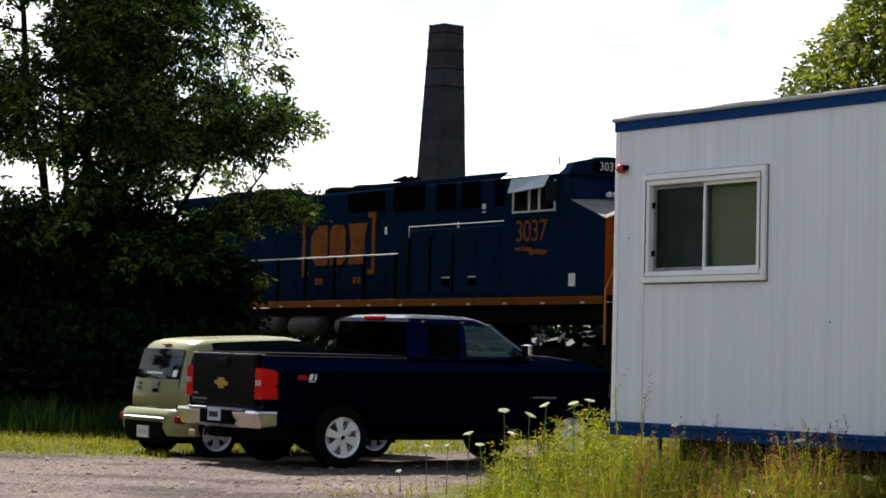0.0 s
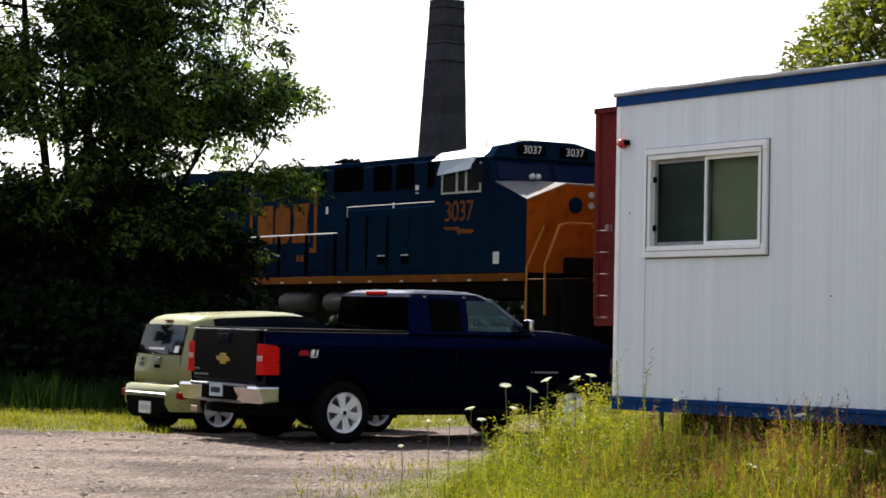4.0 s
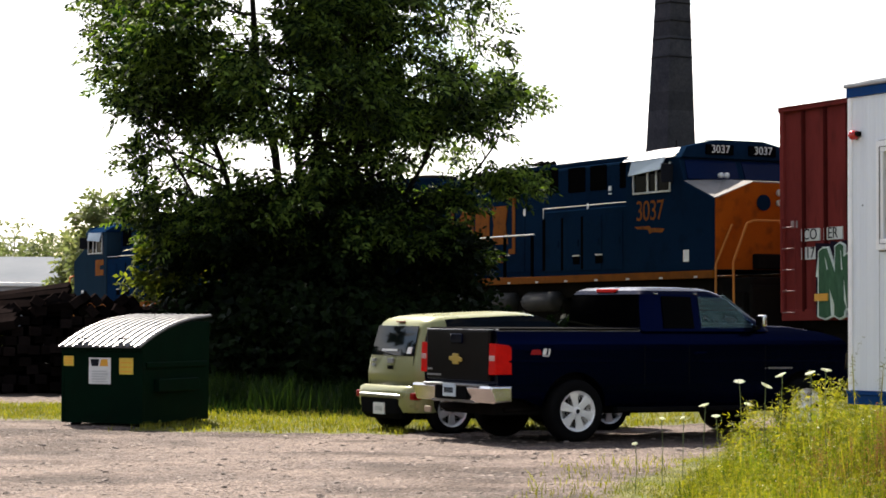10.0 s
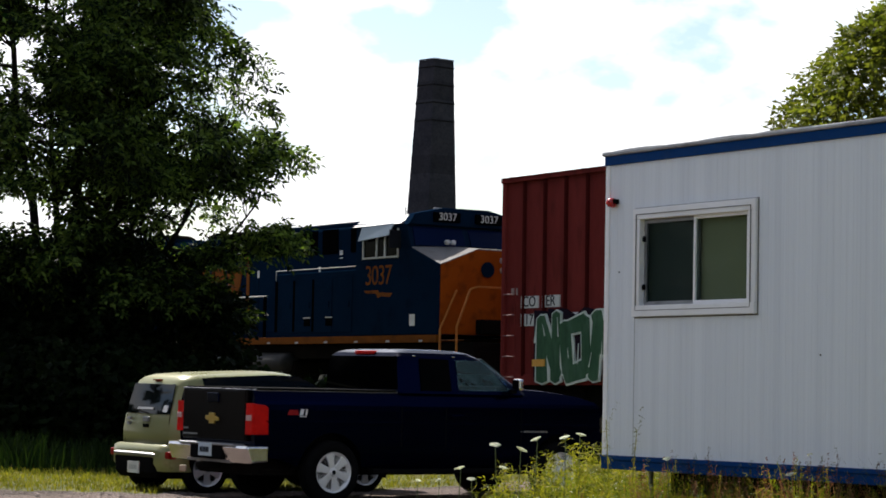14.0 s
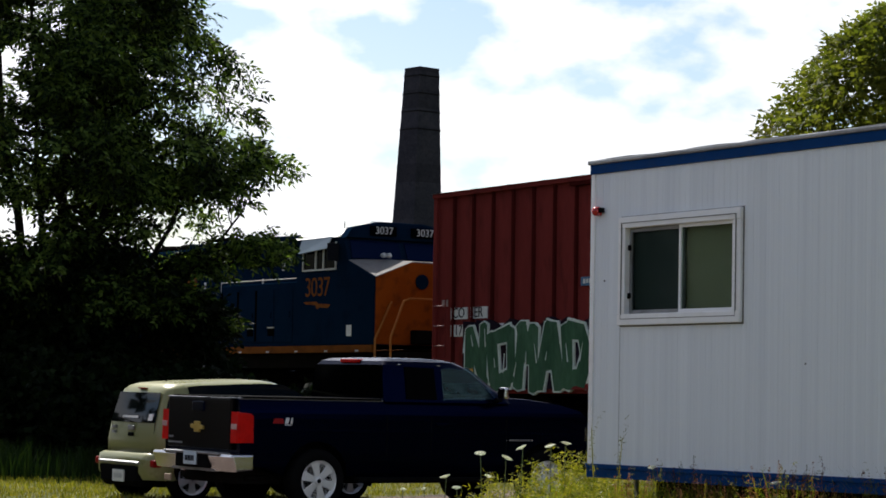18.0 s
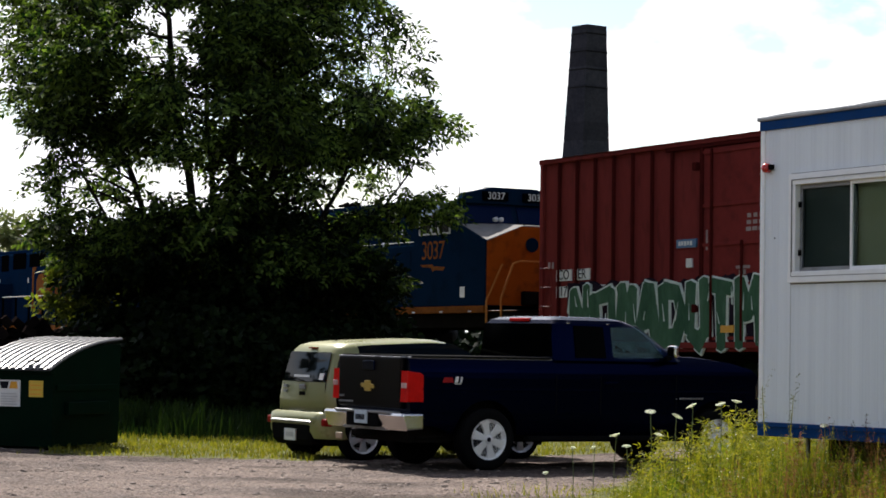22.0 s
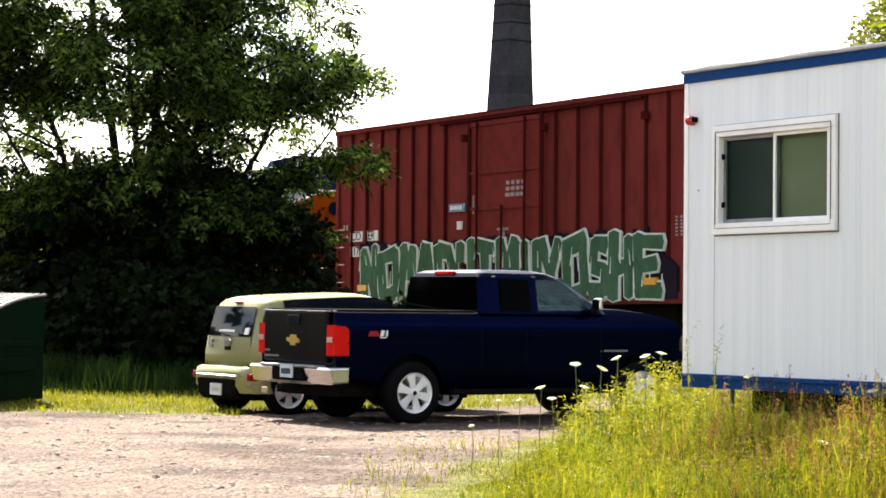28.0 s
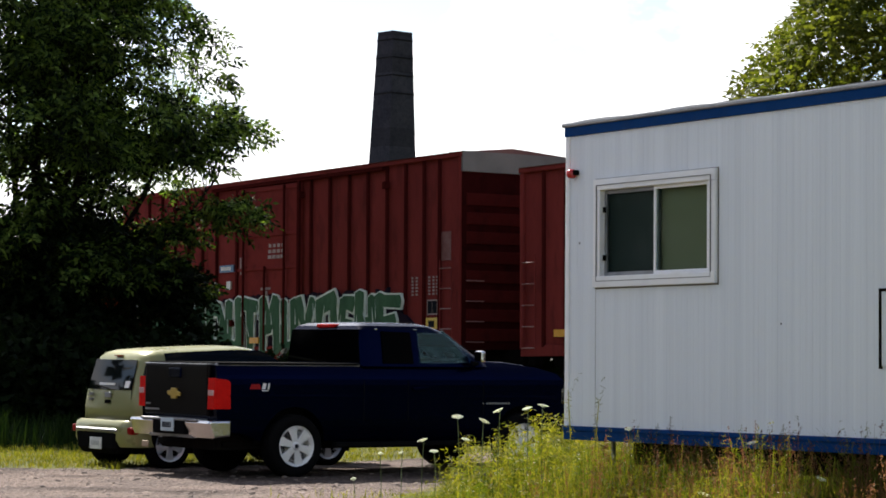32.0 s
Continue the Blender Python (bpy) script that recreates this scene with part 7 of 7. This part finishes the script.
def weed_height(x, y):
    ax, front = beside_trailer(x, y)
    edge = x - (-0.85 + (y - 19.4) * 0.135)
    h = 0.06 + 0.6 * sstep(0.1, 2.0, edge)
    h *= 1.0 - 0.5 * sstep(0.2, 1.8, front) * sstep(0.2, 1.0, ax)
    h += 0.24 * sstep(0.2, 1.0, ax) * sstep(0.9, 0.2, front)
    return h * max(0.35, 0.85 + 0.75 * noise.noise(Vector((x * 1.3, y * 1.1, 2))))


rs = np.random.RandomState(77)
blades("bank_grass", "yellow-green uncut grass on the bank", M_WEED, scatter(rs, 18000, -1.6, 5.2, 17.4, 30.0, bank), 0, 0, 0.0028, 1, 0.5, weed_height)
blades("green_grass", "green uncut grass on the bank", M_MIDGRASS, scatter(rs, 18000, -1.6, 5.2, 17.4, 30.0, lambda x, y: bank(x, y) * sstep(-0.35, 0.2, noise.noise(Vector((x * 1.4, y * 0.9, 31))))), 0, 0, 0.0028, 6, 0.5, lambda x, y: weed_height(x, y) * 0.9)
def redness(x, y):
    ax, front = beside_trailer(x, y)
    return bank(x, y) * (0.05 + 0.95 * sstep(0.2, 2.6, ax) * sstep(1.6, 0.3, front))


blades("dry_grass", "reddish dry seeding grass by the trailer", M_DRY, scatter(rs, 1500, 0.8, 5.2, 17.2, 23.0, redness), 0, 0, 0.0026, 2, 0.6, lambda x, y: weed_height(x, y) * 1.12)


def panicles(name, label, material, spots, seed, reach, high):
    """Seeding grass: thin stalks, each with an open plume of tiny spikelets."""
    rs, q = np.random.RandomState(seed), []
    for x, y, z in spots:
        h = weed_height(x, y) * rs.uniform(0.5, 1.12) + high * rs.uniform(0, 1)
        b = np.array([x, y, z])
        top = b + np.array([rs.normal(0, 0.1), rs.normal(0, 0.1), 1.0]) * h
        s = np.array([0.0018, 0, 0])
        q.append(np.stack([b - s, b + s, top + s * 0.6, top - s * 0.6])[None])
        n = rs.randint(16, 30)
        f = rs.uniform(0, 1, (n, 1))
        a = rs.uniform(0, 6.28, (n, 1))
        r = reach * (1.05 - f) * rs.uniform(0.25, 1, (n, 1)) * 0.35
        c = top + np.concatenate([r * np.cos(a), r * np.sin(a), (f - 0.75) * reach], 1)
        u = unit(rs.normal(0, 1, (n, 3)) + np.array([0, 0, 0.8])) * rs.uniform(0.006, 0.013, (n, 1))
        w = unit(np.cross(u, rs.normal(0, 1, (n, 3)))) * 0.0042
        q.append(np.stack([c - u, c + w, c + u, c - w], 1))
    q = np.concatenate(q, 0)
    return tagged(new(name, quads_mesh(name, q, len(q), material)), label, "grass", kind="stuff")


blades("face_grass", "tall green grass close along the trailer", M_MIDGRASS, scatter(rs, 4500, 1.4, 5.2, 17.2, 22.2, lambda x, y: bank(x, y) * sstep(0.15, 0.6, beside_trailer(x, y)[0]) * sstep(0.75, 0.35, beside_trailer(x, y)[1])), 0, 0, 0.003, 7, 0.5, lambda x, y: weed_height(x, y) * 1.1)
panicles("red_panicles", "open reddish seed plumes beside the trailer", M_DRY, scatter(rs, 1000, 0.9, 5.0, 17.2, 23.0, redness), 41, 0.2, 0.03)
panicles("pale_panicles", "pale yellow-green seed plumes over the bank", M_WEED, scatter(rs, 1900, -1.0, 5.0, 17.4, 27.0, lambda x, y: bank(x, y) * sstep(0.2, 1.2, x - (-0.85 + (y - 19.4) * 0.135))), 42, 0.14, 0.0)
blades("verge_grass", "short sunlit grass of the verge", M_GRASS, scatter(rs, 24000, -14, 5, 30.0, 41, lambda x, y: grassy(x, y) ** 1.5 * (1 if y > 30.8 or x < -3 else 0)), 0.04, 0.12, 0.008, 3, 0.6)
blades("shade_grass", "tall grass under the ash, shade in its colour", M_TALLGRASS, scatter(rs, 11000, -8.4, 0.5, 37.0, 49, lambda x, y: sstep(37.2, 39.4, y + 0.5 * noise.noise(Vector((x, y, 0))) - 0.1 * (x + 5)) * (1.0 if y < 42 else 0.5)), 0, 0, 0.01, 4, 0.35, lambda x, y: 0.2 + 0.55 * sstep(-0.35, 0.45, noise.noise(Vector((x * 1.1, y * 0.9, 21)))))
blades("gravel_tufts", "sparse tufts on the gravel", M_WEED, scatter(rs, 350, -1.4, 0.6, 19.2, 27, lambda x, y: 0.5 * (1 - grassy(x, y)) * sstep(-1.8, -0.2, x - (-0.85 + (y - 19.4) * 0.135))), 0.05, 0.16, 0.005, 5, 0.6)


def weeds(name, label, material, spots, seed, leaf, hmin, hmax, plume):
    """Leafy upright weeds with arching tops."""
    rs, q = np.random.RandomState(seed), []
    pts, out = [], []
    for x, y in spots:
        h = rs.uniform(hmin, hmax) * (0.45 + 0.55 * sstep(0.5, 1.9, x - (-0.85 + (y - 19.4) * 0.135))) if hmax else max(0.1, weed_height(x, y) * rs.uniform(0.5, 1.05))
        z0 = ground_z(x, y)
        lx, ly = rs.normal(0, 0.08, 2) * h
        for k in range(int(h / 0.028)):
            f = (k + 1) / (h / 0.028)
            a = rs.uniform(0, 6.28)
            pts.append((x + lx * f * f, y + ly * f * f, z0 + h * f))
            out.append((math.cos(a), math.sin(a), 0.5 - 0.5 * f))
        for k in range(plume):
            a = rs.uniform(0, 6.28)
            for j in range(5):
                r = 0.03 + 0.04 * j
                r *= 0.45
                pts.append((x + lx + math.cos(a) * r, y + ly + math.sin(a) * r, z0 + h - 0.03 + 0.05 * j * rs.uniform(0.5, 1.1)))
                out.append((math.cos(a), math.sin(a), 0.9))
        s = np.array([0.006, 0, 0])
        b, m_, t_ = np.array([x, y, z0]), np.array([x + lx * 0.3, y + ly * 0.3, z0 + h * 0.55]), np.array([x + lx, y + ly, z0 + h])
        q.append(np.stack([b - s, b + s, m_ + s, m_ - s])[None])
        q.append(np.stack([m_ - s, m_ + s, t_ + s * 0.4, t_ - s * 0.4])[None])
    q.append(sprays(rs, np.array(pts), np.array(out), leaf, 3, 0.6, 0.11))
    q = np.concatenate(q, 0)
    ob = new(name, quads_mesh(name, q, len(q), material))
    return tagged(ob, label, "weeds", kind="stuff")


r5 = random.Random(55)
spots = []
while len(spots) < 180:
    x, y = r5.uniform(0.5, 2.4), r5.uniform(20.4, 25.5)
    ax, fr = beside_trailer(x, y)
    if bank(x, y) > 0.6 and not (ax > 0.5 and fr < 0.1) and r5.random() < (1.0 if ax < 0.5 else 0.06) * sstep(0.25, 1.1, x - (-0.85 + (y - 19.4) * 0.135)):
        spots.append((x, y))
weeds("goldenrod", "leafy yellow-green goldenrod stand by the trailer corner", M_WEED, spots[:105], 61, 0.052, 0.3, 0.92, 3)
weeds("green_weeds", "darker green leafy weeds among the goldenrod", M_MIDGRASS, spots[105:], 62, 0.048, 0.25, 0.72, 1)
more = []
while len(more) < 2600:
    x, y = r5.uniform(-0.6, 4.8), r5.uniform(17.6, 26.5)
    if bank(x, y) > 0.75 and r5.random() < sstep(0.35, 1.0, x - (-0.85 + (y - 19.4) * 0.135)):
        more.append((x, y))
weeds("leafy_weeds", "low leafy green weeds in the grass", M_MIDGRASS, more[:1700], 63, 0.034, 0, 0, 0)
weeds("pale_weeds", "low yellow-green weeds in the grass", M_WEED, more[1700:], 64, 0.03, 0, 0, 1)
weeds("tall_stalks", "thin tall yellowing stalks at the trailer corner", M_WEED, [(1.62, 21.45), (1.78, 21.25)], 65, 0.035, 1.15, 1.5, 1)


def small_flowers():
    """Tiny white composite flowers held over the grass in loose groups."""
    rs, q, stalks = np.random.RandomState(91), [], []
    for x, y in more[::110] + spots[::5]:
        for k in range(rs.randint(2, 6)):
            c = np.array([x + rs.normal(0, 0.07), y + rs.normal(0, 0.07), ground_z(x, y) + weed_height(x, y) * rs.uniform(0.75, 1.05) + 0.03])
            for j in range(3):
                a = j * 1.05 + rs.uniform(0, 1)
                u = np.array([math.cos(a), math.sin(a), 0.2]) * 0.009
                v = np.array([-math.sin(a), math.cos(a), 0.3]) * 0.004
                q.append(np.stack([c - u, c + v, c + u, c - v]))
            s = np.array([0.0015, 0, 0])
            b = c - np.array([0, 0, 0.3])
            stalks.append(np.stack([b - s, b + s, c + s, c - s]))
    q, stalks = np.array(q), np.array(stalks)
    tagged(new("fleabane_stalks", quads_mesh("fleabane_stalks", stalks, len(stalks), M_MIDGRASS)), "thin green flower stalks in the grass", "flowers", kind="stuff")
    tagged(new("fleabane", quads_mesh("fleabane", q, len(q), M_UMBEL)), "tiny white fleabane flowers over the grass", "flowers", kind="stuff")


small_flowers()
LACE = ((0.62, 22.6, 1.02), (0.86, 22.4, 0.98), (0.72, 23.2, 0.78), (1.02, 22.9, 1.05), (0.3, 23.0, 0.8), (0.42, 23.6, 0.66), (0.1, 24.0, 0.62), (-0.1, 23.4, 0.66), (1.25, 22.2, 1.08),
        (2.06, 20.8, 0.92), (2.45, 18.8, 0.45), (2.58, 18.5, 0.31), (2.74, 18.6, 0.36), (2.55, 18.4, 0.2), (2.92, 19.4, 0.84), (-0.35, 22.5, 0.45), (1.38, 21.9, 1.12), (3.3, 18.4, 0.6))


def lace(x, y, h):
    wide = 0.028 if x < 0.2 else 0.034 + 0.02 * r5.random()
    t = thing("wild_carrot_flower", pose(x, y, ground_z(x, y) - 0.01, 0, 0, r5.uniform(0, 360)), "white flat-topped wild carrot flower on thin stem", "flower", "wild carrot flowers")
    part("stem", pipe([(0, 0, 0), (0.02, 0.0, h * 0.6), (0.0, 0.01, h)], 0.004, 5), M_WEEDSTEM, t)
    bm = bmesh.new()
    for k in range(26):
        r, a = wide * math.sqrt((k + 0.5) / 26), k * 2.4
        p = Vector((r * math.cos(a), r * math.sin(a), h + 0.014 - 0.008 * (r / wide) ** 2))
        rod((0, 0, h - 0.012), p, 0.001, n=3, bm=bm, caps=False)
        lathe([(0.002, -0.004), (wide * 0.19, 0.0), (0.002, 0.005)], 5, bm, Matrix.Translation(p) @ pose(0, 0, 0, 90, 0, 0))
    lean = Matrix.Translation((0, 0, h)) @ pose(0, 0, 0, r5.uniform(8, 28), r5.uniform(-14, 14), 0) @ Matrix.Translation((0, 0, -h))
    part("umbel", bm, M_UMBEL, t, "white umbel").matrix_basis = lean


M_WEEDSTEM = mat("green_stem", (0.072, 0.096, 0.024), (0.054, 0.072, 0.018), 0.7, bump=0)
for x, y, h in LACE:
    lace(x, y, h)


# ---- loose stones on the lot ----
def stones():
    rs = np.random.RandomState(5)
    verts, faces = [], []
    spots = scatter(rs, 13000, -9.5, 1.5, 19.0, 33.5, lambda x, y: max(0.0, 1 - 1.6 * grassy(x, y)) * (0.25 + 0.75 * sstep(0.0, 0.25, noise.noise(Vector((x * 0.5, y * 0.9, 12))))))
    for x, y, z in spots:
        r = 0.007 + 0.034 * rs.uniform(0, 1) ** 7
        b, a0, flat = len(verts), rs.uniform(0, 6.28), rs.uniform(0.45, 0.85)
        for ring, (k, up) in enumerate(((1.0, -0.3), (0.95, 0.35), (0.6, 0.8))):
            for i in range(6):
                a = a0 + i * 1.047
                q = r * k * rs.uniform(0.75, 1.2)
                verts.append((x + q * math.cos(a) * 1.15, y + q * math.sin(a), z + r * flat * up * rs.uniform(0.85, 1.15)))
        for ring in (0, 6):
            faces += [(b + ring + i, b + ring + (i + 1) % 6, b + ring + 6 + (i + 1) % 6, b + ring + 6 + i) for i in range(6)]
        faces.append(tuple(b + 12 + i for i in range(6)))
    me = bpy.data.meshes.new("loose_stones")
    me.from_pydata(verts, [], faces)
    me.materials.append(M_STONE)
    tagged(new("loose_stones", me), "loose grey stones on the gravel", "gravel", kind="stuff")


M_STONE = mat("grey_stone", (0.22, 0.17, 0.14), (0.1, 0.078, 0.065), 0.9, scale=6, by_island=0.6)
stones()
# ---- chimney and far buildings ----
def chimney():
    t = thing("brick_chimney", pose(-0.4, 200.0, 0.0, 0.34, 0.43, 38), "tall tapering sooty square brick factory chimney", "chimney")
    h, base, top = 28.15, 1.97, 1.02
    z, k = 0.0, 0
    while z < h - 0.1:
        z1 = min(h, z + 1.55)
        a, b = base + (top - base) * z / h, base + (top - base) * z1 / h
        bm = bmesh.new()
        lo = [bm.verts.new((sx * a, sy * a, z)) for sx, sy in ((-1, -1), (1, -1), (1, 1), (-1, 1))]
        hi = [bm.verts.new((sx * (b + 0.012), sy * (b + 0.012), z1)) for sx, sy in ((-1, -1), (1, -1), (1, 1), (-1, 1))]
        for i in range(4):
            bm.faces.new((lo[i], lo[(i + 1) % 4], hi[(i + 1) % 4], hi[i]))
        bm.faces.new(hi)
        bm.faces.new(lo[::-1])
        part("brick_course", bm, M_CHIM, t)
        z, k = z1, k + 1
    for k in range(4):
        zz = h - 0.6 - 1.5 * k
        w = base + (top - base) * zz / h + 0.045
        part("iron_band", box((-w, -w, zz - 0.055), (w, w, zz + 0.055), 0.01), M_IRONBAND, t)
    part("rim", box((-top - 0.02, -top - 0.02, h), (top + 0.02, top + 0.02, h + 0.12), 0.02), M_CHIM, t)


def warehouse():
    t = thing("warehouse", pose(-62, 158, -0.5, 0, 0, 8), "long low grey metal warehouse beyond the track", "building")
    part("wall", box((0, 0, 0), (44, 20, 4.0)), M_FARWALL, t)
    part("roof", prism([(-0.5, 4.0), (10, 6.1), (20.5, 4.0)], -0.6, 44.6, "x"), M_FARROOF, t, "pale sheet metal roof")
    part("eave", box((-0.6, -0.6, 3.85), (44.6, -0.3, 4.1), 0.03), M_WHITE, t)
    for k in range(12):
        w = part("window", box((2 + 3.5 * k, -0.08, 2.0), (3.1 + 3.5 * k, 0.02, 3.0)), M_DARKGLASS, t)
        part("window_frame", box((1.95 + 3.5 * k, -0.05, 1.95), (3.15 + 3.5 * k, 0.01, 3.05)), M_WHITE, w)


def plant():
    t = thing("loading_plant", pose(-46.8, 142, -1.1, 0, 0, 12), "pale silver loading plant with dark louvred tower", "industrial plant")
    part("lower_block", box((0.7, 0, 0), (5.1, 5, 4.3), 0.08), M_SILVER, t)
    part("canopy", box((-0.4, -0.6, 3.0), (12.5, 4, 3.35), 0.05), M_FARROOF, t)
    tower = part("tower", box((1.2, 0.4, 4.3), (4.6, 3.6, 6.3), 0.05), M_SILVER, t)
    for k in range(5):
        part("louvre", box((1.35 + 0.62 * k, 0.34, 4.7), (1.85 + 0.62 * k, 0.41, 5.9)), M_INK, tower)
    part("handrail", pipe([(1.2, 0.4, 6.3), (1.2, 0.4, 7.0), (4.6, 0.4, 7.0), (4.6, 0.4, 6.3)], 0.05), M_STEEL, t)


def utility_pole(x, y, h, turn):
    t = thing("utility_pole", pose(x, y, -0.4, 0, 0, turn), "weathered wooden utility pole with cross-arm", "utility pole", "utility poles")
    part("pole", rod((0, 0, 0), (0, 0, h), 0.11, 0.075, 10), M_POLE, t)
    part("cross_arm", box((-0.95, -0.06, h - 0.5), (0.95, 0.06, h - 0.38), 0.01), M_POLE, t)
    for k in (-0.88, -0.45, 0.45, 0.88):
        part("insulator", lathe([(0.02, 0), (0.06, 0.05), (0.04, 0.2), (0.01, 0.22)], 8, m=Matrix.Translation((k, 0, h - 0.38)) @ pose(0, 0, 0, 90, 0, 0)), M_STEEL, t)


chimney()
warehouse()
plant()
utility_pole(-37.4, 124.5, 7.05, 8)
utility_pole(-66.0, 236, 9.8, 8)
# ---- what moves ----
def motions():
    roll = (
        (0, -0.032), (0.5, -0.353), (1, -0.691), (1.5, -1.047), (2, -1.402), (2.5, -1.750), (3, -2.126), (3.5, -2.484), (4, -2.751), (4.5, -2.921), (6.5,
        -3.461), (7, -3.569), (7.5, -3.677), (8, -3.786), (8.5, -3.895), (9, -4.021), (9.5, -4.155), (10, -4.283), (10.5, -4.414), (11, -4.575), (11.5,
        -4.726), (12, -4.854), (12.5, -4.988), (13, -5.152), (13.5, -5.361), (14, -5.583), (14.5, -5.812), (16.5, -6.813), (17, -7.069), (17.5, -7.340), (18,
        -7.615), (18.5, -7.854), (19, -8.091), (19.5, -8.378), (20, -8.697), (20.5, -9.021), (21, -9.361), (21.5, -9.722), (22, -10.109), (22.5, -10.523),
        (23, -10.949), (23.5, -11.389), (24, -11.852), (24.5, -12.320), (26.5, -14.308), (27, -14.858), (27.5, -15.432), (28, -16.023), (28.5, -16.627), (29,
        -17.246), (29.5, -17.869), (30, -18.505), (30.5, -19.142), (31, -19.783), (31.5, -20.449), (32, -21.177),
    )
    at = {"locomotive": (-1.5, 1.5, 0), "lead_locomotive": (-46.65, 1.5, 180), "boxcar": (-1.06, 0.0, 0), "following_boxcar": (16.55, 0.0, 0)}
    for ob in (LOCO_B, LOCO_A, CAR_A, CAR_B):
        u0, v, turn = at[ob.name]
        tip = math.degrees(math.atan(GRADE)) * (0.5 if v else 1.0)
        walk(ob, [(t, Matrix.Translation(along(u0 + s, v)) @ pose(0, 0, 0, 0, -tip if turn == 0 else tip, RAIL_TURN + turn)) for t, s in roll])
    for w, r, owner in WHEELS:
        way = -1 if owner == "lead_locomotive" else 1
        base = w.matrix_basis.translation.copy()
        dense = []
        for (t0, s0), (t1, s1) in zip(roll, roll[1:]):
            k = max(1, math.ceil(abs(s1 - s0) / 0.5))
            dense += [(t0 + (t1 - t0) * i / k, s0 + (s1 - s0) * i / k) for i in range(k)]
        dense.append(roll[-1])
        walk(w, [(t, Matrix.Translation(base) @ pose(0, 0, 0, 0, math.degrees(way * s / r), 0)) for t, s in dense])


motions()
